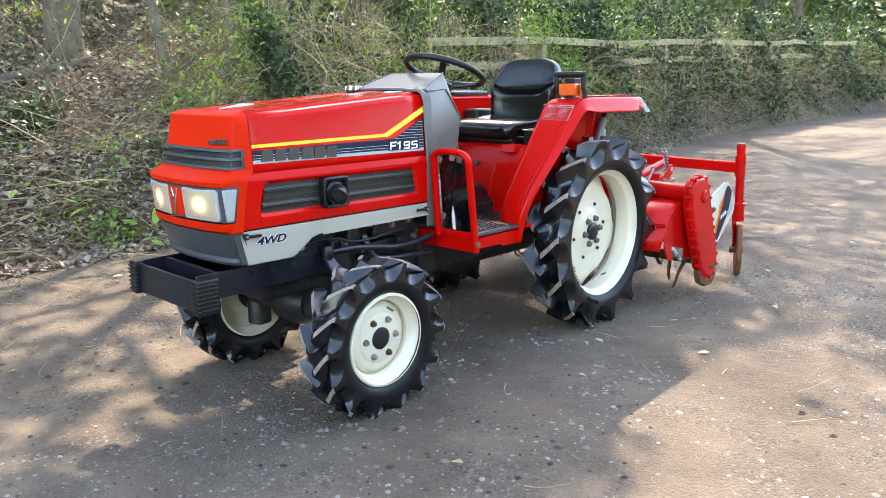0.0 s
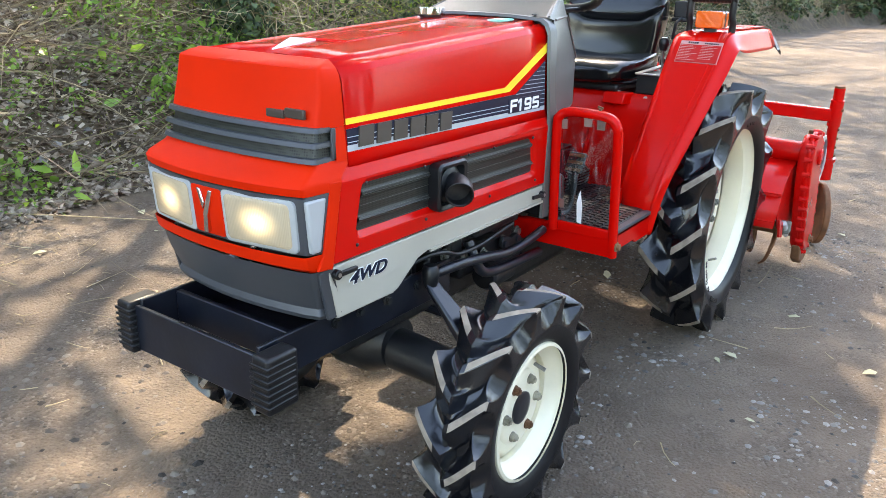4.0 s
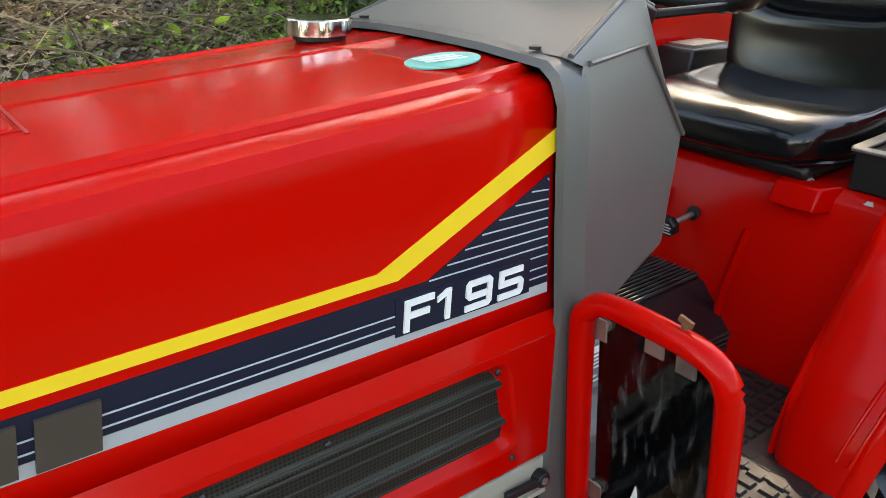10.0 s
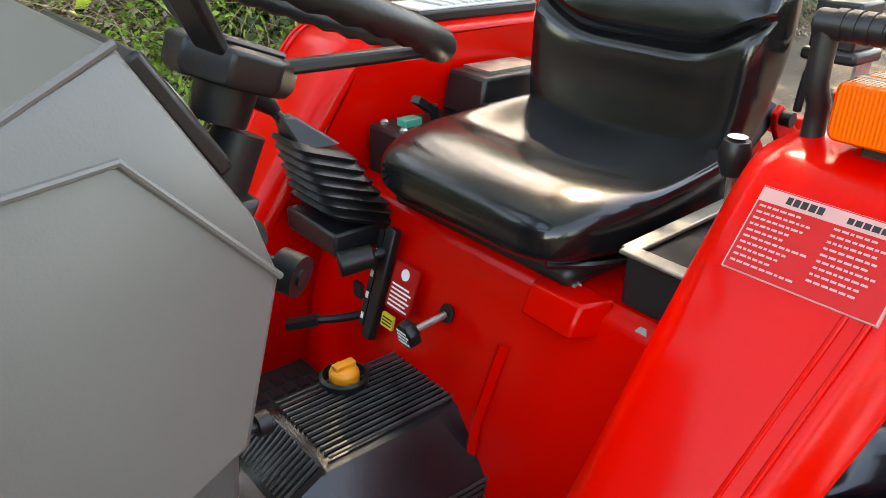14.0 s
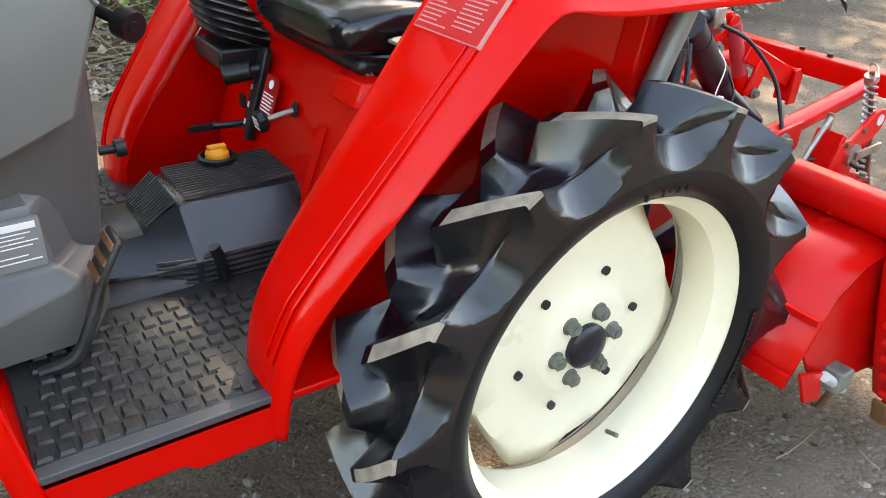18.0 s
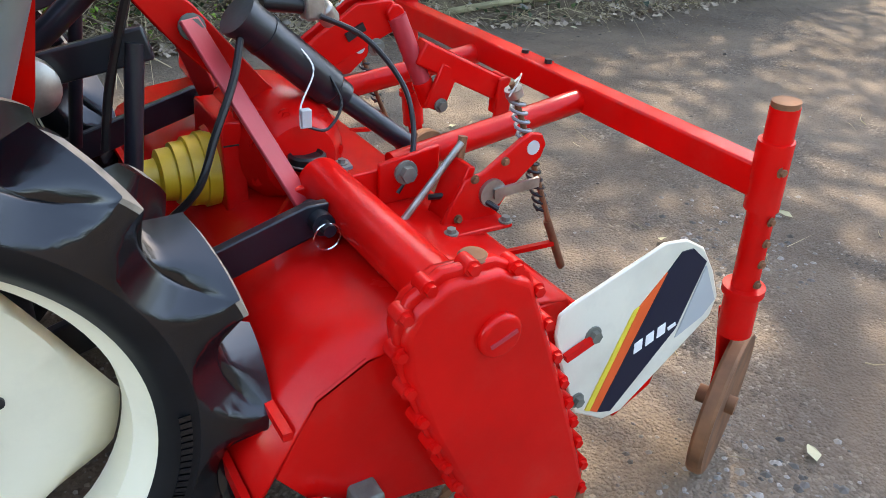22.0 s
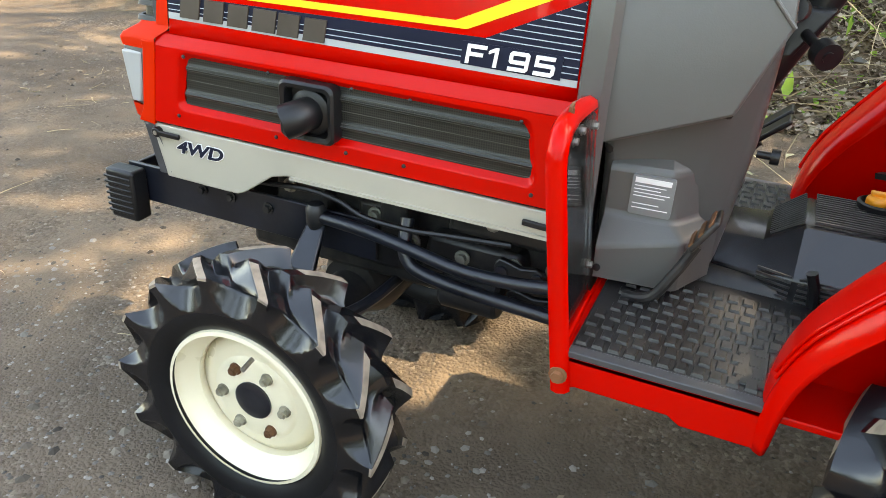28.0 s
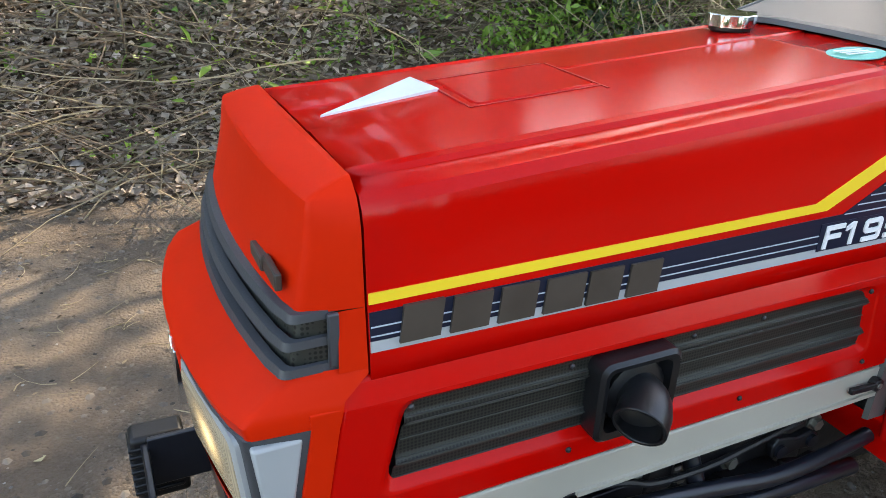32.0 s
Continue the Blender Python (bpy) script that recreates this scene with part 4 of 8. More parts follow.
part("access_hatch", prism(round_rect(-1.593, -0.055, -1.42, 0.075, 0.008), "z", hood_top(-1.6) - 0.004, hood_top(-1.6) + 0.0025), RED, bonnet, bevel=0.003,
     at=Matrix.Translation((-1.6, 0, hood_top(-1.6))) @ pose(0, 0, 0, 0, -3.9, 0) @ Matrix.Translation((1.6, 0, -hood_top(-1.6))))
for a, b in (((-1.605, -0.06), (-1.415, -0.06)), ((-1.605, -0.06), (-1.605, 0.078)), ((-1.415, -0.075), (-1.415, 0.078)), ((-1.60, 0.08), (-1.42, 0.08))):
    part("hatch_groove", slab((a[0], a[1], hood_top(a[0]) - 0.0005), (b[0], b[1], hood_top(b[0]) - 0.0005), 0.0035, 0.004), DECAL_RED, bonnet)
part("arrow_decal", solid([(-1.774, -0.003, hood_top(-1.774) + 0.003), (-1.605, 0.030, hood_top(-1.605) + 0.003), (-1.614, 0.105, hood_top(-1.614) + 0.003),
                           (-1.774, -0.003, hood_top(-1.774)), (-1.605, 0.030, hood_top(-1.605) - 0.002), (-1.614, 0.105, hood_top(-1.614) - 0.002)],
                          [(0, 1, 2), (3, 5, 4), (0, 3, 4, 1), (1, 4, 5, 2), (2, 5, 3, 0)]), PALE, bonnet, "pale blue-white triangular decal", smooth=False)
bm = lathe([(0.036, 0), (0.036, 0.002), (0.0, 0.002)], 28, axis="z", at=(-1.005, -0.105, hood_top(-1.005) - 0.002))
part("oval_sticker", bm, TEAL, bonnet, "teal and white oval sticker", at=Matrix.Translation((-1.005, -0.105, hood_top(-1.0))) @ pose(0, 0, 0, 0, -3.9, 0) @ Matrix.Diagonal((1.25, 1, 1, 1)) @ Matrix.Translation((1.005, 0.105, -hood_top(-1.0))))
for i in range(3):
    part("sticker_line", box(bmesh.new(), (-1.035, -0.117 + i * 0.011, hood_top(-1.0) + 0.0005), (-0.975, -0.112 + i * 0.011, hood_top(-1.0) + 0.0015)), WHITE, bonnet, smooth=False)
# radiator cap
cap = part("filler_cap", lathe([(0.03, 0), (0.034, 0.004), (0.034, 0.012)], 28, axis="z", at=(-1.03, 0.12, hood_top(-1.03) - 0.004)), BLACK, bonnet)
bm = bmesh.new()
for k in range(2):
    ring = []
    for i in range(48):
        r = 0.042 if (i // 3) % 2 else 0.0395
        ring.append(bm.verts.new((-1.03 + r * math.cos(i * math.pi / 24), 0.12 + r * math.sin(i * math.pi / 24), hood_top(-1.03) + 0.006 + k * 0.02)))
    if k:
        for i in range(48):
            bm.faces.new((prev[i], prev[(i + 1) % 48], ring[(i + 1) % 48], ring[i]))
        bm.faces.new(ring)
    prev = ring
part("chrome_top", bm, CHROME, cap, "ribbed chrome radiator cap", bevel=0.002)


def decal(name, outline, mat, lift, label="", parent=None):
    """A thin film on the bonnet's side, from an outline in x and z."""
    bm = bmesh.new()
    a = [bm.verts.new((x, hood_side(x, z) - lift, z)) for x, z in outline]
    b = [bm.verts.new((x, hood_side(x, z) + 0.003, z)) for x, z in outline]
    bm.faces.new(a)
    for i in range(len(a)):
        bm.faces.new((a[i], a[(i + 1) % len(a)], b[(i + 1) % len(a)], b[i]))
    return part(name, bm, mat, parent or bonnet, label, smooth=False)


decal("yellow_stripe", [(-1.799, 1.000), (-1.178, 1.006), (-0.948, 1.109), (-0.948, 1.085), (-1.156, 0.994), (-1.799, 0.988)], YELLOW, 0.0024, "yellow side stripe with a kink")
decal("navy_stripe", [(-1.799, 0.979), (-1.122, 0.984), (-0.957, 1.062), (-0.957, 0.938), (-1.799, 0.947)], NAVY, 0.0024, "navy side stripe with pale pinstripes")
decal("silver_stripe", [(-1.799, 0.9465), (-0.957, 0.9375), (-0.957, 0.926), (-1.799, 0.934)], SILVER, 0.0024)
for k in range(11):
    z = 0.952 + k * 0.0105
    if z < 0.97:
        ol = [(-1.798, z + 0.001), (-0.958, z - 0.004), (-0.958, z - 0.0055), (-1.798, z - 0.0005)]
    else:
        x0 = -1.131 + (z - 0.984) / 0.08 * 0.174 + 0.012
        x0 = max(x0, -1.798 if z < 0.976 else -1.135)
        ol = [(x0, z + 0.001), (-0.958, z - 0.001), (-0.958, z - 0.0025), (x0, z - 0.0005)]
    decal("pinstripe", ol, PIN, 0.0029)
GW, GH, GS = 0.0352, 0.0322, 0.0064
GLYPHS = {
    "F": [(0, 0), (GS, 0), (GS, GH * 0.4), (GW * 0.86, GH * 0.4), (GW * 0.86, GH * 0.4 + GS), (GS, GH * 0.4 + GS), (GS, GH - GS), (GW, GH - GS), (GW, GH), (0, GH)],
    "1": [(GW * 0.42, 0), (GW * 0.42 + GS, 0), (GW * 0.42 + GS, GH), (GW * 0.42, GH), (GW * 0.12, GH - 0.006), (GW * 0.12, GH - 0.0115), (GW * 0.42, GH - 0.007)],
    "5": [(0, 0), (GW - 0.004, 0), (GW, 0.004), (GW, GH * 0.62 - 0.004), (GW - 0.004, GH * 0.62), (GS, GH * 0.62), (GS, GH - GS), (GW - 0.002, GH - GS), (GW - 0.002, GH), (0, GH), (0, GH * 0.62 - GS), (GW - GS, GH * 0.62 - GS), (GW - GS, GS), (0, GS)]}
GLYPHS["9"] = [(0, 0), (GW - 0.004, 0), (GW, 0.004), (GW, GH - 0.004), (GW - 0.004, GH), (0.004, GH), (0, GH - 0.004), (0, GH * 0.36 + 0.004), (0.004, GH * 0.36), (GW - GS - 0.0004, GH * 0.36),
               (GW - GS - 0.0004, GH * 0.36 + GS), (GS, GH * 0.36 + GS), (GS, GH - GS), (GW - GS, GH - GS), (GW - GS, GS), (0, GS)]
for i, ch in enumerate("F195"):
    x0, z0 = -1.1545 + (0, 0.0355, 0.0765, 0.1215)[i], 0.9395 - i * 0.0008
    decal("model_number", [(x0 + u + 0.12 * v, z0 + v) for u, v in GLYPHS[ch]], WHITE, 0.0055, "raised white model lettering")
decal("number_backing", [(-1.161, 0.9755), (-0.984, 0.973), (-0.986, 0.934), (-1.163, 0.9365)], NAVY, 0.0033)
for i in range(6):
    x0 = -1.762 + i * 0.0575
    wdt = 0.046 if i != 3 else 0.052
    decal("badge_block", [(x0, 0.981 - i * 0.0012), (x0 + wdt, 0.981 - i * 0.0012), (x0 + wdt - 0.006, 0.940 - i * 0.0012), (x0 - 0.006, 0.940 - i * 0.0012)], BADGE, 0.006, "dull bronze raised badge block")

# lower side panels
QUAD = [(-0.918, 0.708), (-0.936, 0.878), (-1.834, 0.880), (-1.862, 0.712)]
HOLE = [(-1.003, 0.742), (-1.022, 0.866), (-1.772, 0.874), (-1.796, 0.750)]


def rounded(quad, r, n=4):
    """Corners of a four-sided outline rounded, in order."""
    out = []
    for i in range(4):
        p, a, b = Vector(quad[i]), Vector(quad[i - 1]), Vector(quad[(i + 1) % 4])
        p0, p2 = p + (a - p).normalized() * r, p + (b - p).normalized() * r
        for k in range(n + 1):
            t = k / n
            out.append(p0 * (1 - t) ** 2 + p * 2 * t * (1 - t) + p2 * t * t)
    return [(v.x, v.y) for v in out]


for s in (1, -1):
    outer, inner = rounded(QUAD, 0.03), rounded(HOLE, 0.022)
    corner = []
    for i in range(4):
        p, a, b = Vector(QUAD[i]), Vector(QUAD[i - 1]), Vector(QUAD[(i + 1) % 4])
        for t in (-0.05, -0.025, 0, 0.025, 0.05):
            q = p + ((a - p).normalized() * -t if t < 0 else (b - p).normalized() * t)
            corner.append((q.x, q.y))
    small = rounded([(x + (0.012 if x > -1.4 else -0.012) * -1, z + (0.012 if z < 0.8 else -0.012)) for x, z in HOLE], 0.018)
    bm = loft([[(x, -0.236 * s, z) for x, z in corner], [(x, -0.2505 * s, z) for x, z in corner], [(x, -0.2515 * s, z) for x, z in inner], [(x, -0.239 * s, z) for x, z in small]], close_ring=True)
    # sloping belt above the panel
    xs = np.linspace(-1.834, -0.936, 6)
    loft([[(x, -0.234 * s, 0.907) for x in xs], [(x, -0.2395 * s, 0.905) for x in xs], [(x, -0.2505 * s, 0.879) for x in xs]], bm)
    panel = part("side_panel", bm, RED, tractor, bevel=0.003, angle=40)
    rows = []
    for i in range(25):
        t = i / 24
        z0, z1 = 0.752, 0.864
        z = z0 + (z1 - z0) * t
        y = 0.2395 + 0.006 * max(0, 1 - abs(t - 0.30) / 0.07) + 0.006 * max(0, 1 - abs(t - 0.78) / 0.07)
        rows.append([(-1.792 + 0.012 + 0.02 * t, -y * s, z), (-1.3, -y * s, z - 0.003), (-1.02 + 0.012 - 0.018 * t, -y * s, z - 0.006)])
    screen = part("mesh_screen", loft(rows), SCREEN, panel, "dark perforated mesh screen", angle=60)
    for t in (0.10, 0.255, 0.30, 0.345, 0.56, 0.735, 0.78, 0.825):
        z = 0.752 + 0.112 * t
        y = 0.2402 + 0.006 * max(0, 1 - abs(t - 0.30) / 0.07) + 0.006 * max(0, 1 - abs(t - 0.78) / 0.07)
        part("screen_ridge", slab((-1.778 + 0.02 * t, -y * s, z), (-1.012 - 0.018 * t, -y * s, z - 0.006), 0.0012, 0.0011), RIDGE, screen)
    if s == 1:
        for x, z in ((-1.76, 0.873), (-1.555, 0.871), (-1.37, 0.869), (-1.25, 0.868), (-1.04, 0.866), (-1.79, 0.745), (-1.545, 0.744), (-1.385, 0.742), (-1.26, 0.741), (-1.01, 0.738)):
            part("screen_screw", lathe([(0.004, 0), (0.004, -0.002), (0.002, -0.004), (0, -0.004)], 10, at=(x, -0.2515, z - 0.008)), GREASY, panel)
        plate = part("exhaust_plate", loft([[(x, y, z) for x, z in round_rect(-1.522 + i, 0.747 + i, -1.400 - i, 0.863 - i, 0.016 - i * 0.4)] for y, i in ((-0.238, 0), (-0.267, 0), (-0.272, 0.005), (-0.269, 0.013), (-0.249, 0.018))], close_ring=True, cap1=True), BLACK, panel, "glossy black square exhaust surround", angle=30)
        el = tube([(-1.458, -0.248, 0.803), (-1.460, -0.276, 0.803), (-1.470, -0.293, 0.799), (-1.487, -0.306, 0.792)], 0.032, 20, steps=6, radii=0.034)
        bmesh.ops.delete(el, geom=[f for f in el.faces if len(f.verts) > 8], context="FACES")
        thick(part("exhaust_elbow", el, BLACK, plate, "black exhaust elbow pointing outwards"), 0.004)
        part("exhaust_core", rod((-1.464, -0.282, 0.801), (-1.470, -0.291, 0.798), 0.029, n=18), GREASY, plate)
        part("exhaust_flange", lathe([(0.045, -0.249), (0.045, -0.259), (0.036, -0.264)], 20, at=(-1.458, 0, 0.803)), BLACK, plate)
    # beige skirt below
    sk = [(-1.876, 0.706), (-0.918, 0.702), (-0.916, 0.652), (-1.53, 0.652), (-1.567, 0.643), (-1.64, 0.592), (-1.66, 0.584), (-1.848, 0.586)]
    skirt = part("skirt", prism(sk, "y", *sorted((-0.2475 * s, -0.236 * s))), BEIGE, tractor, "beige-grey painted skirt", bevel=0.003)
    part("skirt_lip", slab((-1.52, -0.2495 * s, 0.652), (-0.918, -0.2495 * s, 0.652), 0.006, 0.007), BEIGE, skirt)
    if s == 1:
        for cx, cz, dx in ((-1.855, 0.690, 0.06), (-0.96, 0.676, -0.06)):
            bm = rod((cx, -0.246, cz), (cx, -0.2615, cz), 0.011, n=16)
            slab((cx, -0.2575, cz), (cx + dx, -0.2555, cz - 0.002 * (1 if dx > 0 else -1)), 0.008, 0.011, bm)
            latch = part("catch", bm, BLACK, skirt, "black rubber bonnet catch", bevel=0.002)
            part("catch_screw", rod((cx, -0.2615, cz), (cx, -0.263, cz), 0.005, n=10), ZINC, latch)
        lettering("letter_outline", "4WD", 0.039, WHITE, skirt, on_side(-1.812, -0.2485, 0.652), 0.0006, 0.28, "", 1.36, 0.0026)
        lettering("drive_lettering", "4WD", 0.039, NAVY, skirt, on_side(-1.812, -0.2499, 0.652), 0.0006, 0.28, "navy four-wheel-drive lettering with a white outline", 1.36, 0.0011)

# ---- nose ----
def nose_ring(z, xf, hw, bow, xb=-1.8025, hb=None, r=0.011):
    """Outline of the nose at one height: rear of one side, round the front, to the rear of the other."""
    hb = hw if hb is None else hb
    pts = [(xb, -hb), ((xb + xf) / 2, -(hw + hb) / 2)]
    for k in range(5):
        a = radians(90 * k / 4)
        pts.append((xf + r * (1 - math.sin(a)), -(hw - r) - r * math.cos(a)))
    for t in np.linspace(-0.86, 0.86, 11):
        pts.append((xf - bow * (1 - t * t), t * hw))
    for k in range(5):
        a = radians(90 - 90 * k / 4)
        pts.append((xf + r * (1 - math.sin(a)), (hw - r) + r * math.cos(a)))
    return [(x, y, z) for x, y in pts + [((xb + xf) / 2, (hw + hb) / 2), (xb, hb)]]


NOSE_TOP = (1.1125, -1.808, 0.192, 0.002, -1.8025, None, 0.003)
nose = part("nose", loft([nose_ring(*NOSE_TOP), nose_ring(1.1065, -1.831, 0.201, 0.008, r=0.006), nose_ring(1.0995, -1.849, 0.2085, 0.013, hb=0.2095, r=0.007), nose_ring(1.0965, -1.8515, 0.2105, 0.0135, hb=0.2125, r=0.008), nose_ring(1.086, -1.8535, 0.2135, 0.014, hb=0.2185, r=0.01), nose_ring(1.069, -1.8555, 0.216, 0.015, hb=0.2238), nose_ring(1.05, -1.858, 0.218, 0.016, hb=0.2255), nose_ring(0.986, -1.872, 0.223, 0.02, hb=0.2312)]), NOSE_RED, tractor, "faded orange-red plastic nose cowl", angle=28)
topring = nose_ring(*NOSE_TOP)
bm = bmesh.new()
bm.faces.new([bm.verts.new(p) for p in topring])
part("nose_top", bm, NOSE_RED, nose)
# perforated grille band with two bars
part("grille_mesh", loft([nose_ring(0.986, -1.868, 0.219, 0.02, hb=0.229), nose_ring(0.924, -1.880, 0.224, 0.026, hb=0.232)]), GRILLE, nose, "charcoal perforated grille")
for z, xf, hw in ((0.984, -1.876, 0.2265), (0.956, -1.884, 0.2295), (0.926, -1.889, 0.2315)):
    part("grille_bar", loft([nose_ring(z + 0.005, xf + 0.006, hw - 0.004, 0.021, xb=-1.832), nose_ring(z + 0.004, xf - 0.002, hw, 0.023, xb=-1.832), nose_ring(z - 0.005, xf - 0.005, hw + 0.0015, 0.024, xb=-1.832), nose_ring(z - 0.007, xf + 0.006, hw - 0.004, 0.023, xb=-1.832)]), TRIM, nose, "charcoal grille bar", angle=30)
for s in (1, -1):
    part("grille_end", box(bmesh.new(), (-1.842, -0.2345 if s == 1 else 0.2285, 0.924), (-1.830, -0.2285 if s == 1 else 0.2345, 0.986)), TRIM, nose, bevel=0.002)
    part("nose_cheek", loft([[(-1.8025, -0.2315 * s, 0.986), (-1.83, -0.231 * s, 0.986)], [(-1.8025, -0.239 * s, 0.918), (-1.834, -0.2385 * s, 0.918)]]), NOSE_RED, nose)
lip = part("nose_lip", loft([nose_ring(0.922, -1.884, 0.229, 0.026, hb=0.238), nose_ring(0.912, -1.893, 0.233, 0.03, hb=0.2395), nose_ring(0.892, -1.93, 0.243, 0.036, hb=0.251, xb=-1.832), nose_ring(0.882, -1.938, 0.2455, 0.037, hb=0.2515, xb=-1.834), nose_ring(0.866, -1.934, 0.2445, 0.036, hb=0.2515, xb=-1.837)]), NOSE_RED, tractor, "faded orange-red nose ledge", angle=30)
lamp_bezel = part("headlamp_bezel", loft([nose_ring(0.866, -1.928, 0.239, 0.03, xb=-1.85, hb=0.2505), nose_ring(0.862, -1.936, 0.2405, 0.034, xb=-1.85, hb=0.2505), nose_ring(0.745, -1.926, 0.239, 0.028, xb=-1.87, hb=0.2485), nose_ring(0.741, -1.916, 0.236, 0.026, xb=-1.87, hb=0.2465)]), TRIM, tractor, "charcoal headlamp surround", angle=30)
part("front_band", loft([nose_ring(0.742, -1.932, 0.241, 0.03, xb=-1.86, hb=0.2505), nose_ring(0.715, -1.926, 0.24, 0.03, xb=-1.862, hb=0.2505), nose_ring(0.703, -1.908, 0.236, 0.026, xb=-1.864, hb=0.25)]), NOSE_RED, tractor, "faded orange-red band below the lamps", angle=30)
for s in (1, -1):
    part("band_side", prism([(-1.834, 0.884), (-1.862, 0.705), (-1.905, 0.708), (-1.888, 0.74), (-1.868, 0.866), (-1.87, 0.885)], "y", *sorted((-0.2515 * s, -0.243 * s))), NOSE_RED, lip, bevel=0.002)
    part("bezel_wing", prism([(-1.876, 0.857), (-1.93, 0.857), (-1.918, 0.748), (-1.893, 0.748)], "y", *sorted((-0.2495 * s, -0.236 * s))), LAMP_GREY, lamp_bezel, "silver-grey lamp wing", bevel=0.004)
valance = part("valance", loft([nose_ring(0.704, -1.914, 0.24, 0.03, xb=-1.862, hb=0.25), nose_ring(0.66, -1.902, 0.236, 0.03, xb=-1.85, hb=0.248), nose_ring(0.612, -1.882, 0.228, 0.03, xb=-1.838, hb=0.246), nose_ring(0.598, -1.886, 0.232, 0.03, xb=-1.836, hb=0.248), nose_ring(0.588, -1.882, 0.228, 0.03, xb=-1.834, hb=0.244)]), TRIM, tractor, "charcoal lower front valance", angle=30)
for s in (1, -1):
    part("valance_side", prism([(-1.866, 0.705), (-1.898, 0.70), (-1.872, 0.59), (-1.833, 0.59)], "y", *sorted((-0.2455 * s, -0.237 * s))), TRIM, valance, bevel=0.002)


def bowed_plate(y0, y1, z0, z1, front, depth, r=0.008):
    """A rounded plate across the bowed lamp face; front: how far before the bezel."""
    ol = round_rect(y0, z0, y1, z1, r)

    def face(y, z, off):
        t = y / 0.246
        return (-1.936 + 0.0855 * (0.862 - z) - 0.034 * (1 - t * t) - off, y, z)
    cy, cz = (y0 + y1) / 2, (z0 + z1) / 2
    inner = [(cy + (y - cy) * 0.92, cz + (z - cz) * 0.9) for y, z in ol]
    return loft([[face(y, z, -depth) for y, z in ol], [face(y, z, front) for y, z in ol], [face(y, z, front + 0.002) for y, z in inner]], close_ring=True, cap1=True)


for s in (1, -1):
    a, b = sorted((-0.052 * s, -0.219 * s))
    frame_ob = part("lamp_frame", bowed_plate(a - 0.006, b + 0.006, 0.748, 0.858, 0.001, 0.01, 0.012), LAMP_GREY, lamp_bezel, "silver-grey lamp frame", angle=25)
    bm = bowed_plate(a + 0.004, b - 0.012 if s == -1 else b - 0.004, 0.756, 0.851, 0.004, 0.005, 0.012)
    c = Vector(((-1.955), (a + b) / 2, 0.803))
    for v in bm.verts:
        v.co -= c
    part("headlamp", bm, HEADLAMP, lamp_bezel, "lit headlamp with ribbed warm glass", at=Matrix.Translation(c), angle=25)
part("badge_panel", bowed_plate(-0.046, 0.046, 0.752, 0.855, 0.0015, 0.006), NOSE_RED, lamp_bezel, "red centre badge panel", angle=25)
bm = bmesh.new()
for ol in ([(-0.024, 0.85), (-0.013, 0.85), (0.006, 0.80), (0.006, 0.758), (-0.006, 0.758), (-0.006, 0.795)], [(0.024, 0.85), (0.013, 0.85), (0.002, 0.822), (0.007, 0.806)]):
    prism(ol, "x", -1.975, -1.962, bm)
part("emblem", bm, CHROME, lamp_bezel, "dark chrome forked emblem", bevel=0.002)
part("name_bar", box(bmesh.new(), (-1.884, -0.2, 1.003), (-1.876, -0.148, 1.022)), BADGE, nose, "dark raised name bar", bevel=0.002)
part("name_bar", box(bmesh.new(), (-1.886, -0.146, 1.0), (-1.874, -0.098, 1.016)), BADGE, nose, "dark raised name bar", bevel=0.002,
     at=Matrix.Translation((0, 0, 0)))

# ---- bumper and front frame ----
bumper = part("bumper", box(bmesh.new(), (-2.030, -0.225, 0.446), (-2.018, 0.235, 0.556)), STEEL_BLACK, tractor, "blue-black steel front bumper", bevel=0.003)
for s in (1, -1):
    part("bumper_arm", box(bmesh.new(), (-2.02, -0.19 * s - 0.005, 0.478), (-1.35, -0.19 * s + 0.005, 0.57)), STEEL_BLACK, bumper, bevel=0.002)
    bm = box(bmesh.new(), (-2.046, -0.222 * s - 0.024, 0.44), (-1.962, -0.222 * s + 0.024, 0.566))
    pad = part("rubber_pad", bm, BLACK, bumper, "ribbed black rubber corner pad", bevel=0.008, segments=3)
    for k in range(7):
        part("pad_rib", box(bmesh.new(), (-2.049, -0.222 * s - 0.0265, 0.456 + k * 0.0145), (-1.972, -0.222 * s + 0.0265, 0.463 + k * 0.0145)), BLACK, pad, bevel=0.002)
part("cross_plate", box(bmesh.new(), (-1.93, -0.185, 0.487), (-1.915, 0.185, 0.565)), STEEL_BLACK, bumper, bevel=0.002)
part("floor_plate", box(bmesh.new(), (-1.915, -0.185, 0.483), (-1.7, 0.185, 0.49)), STEEL_BLACK, bumper)
for x, z in ((-1.80, 0.545), (-1.72, 0.545), (-1.62, 0.54), (-1.5, 0.54)):
    bolt((x, -0.196, z), (0, -1, 0), 0.009, bumper, GREASY)

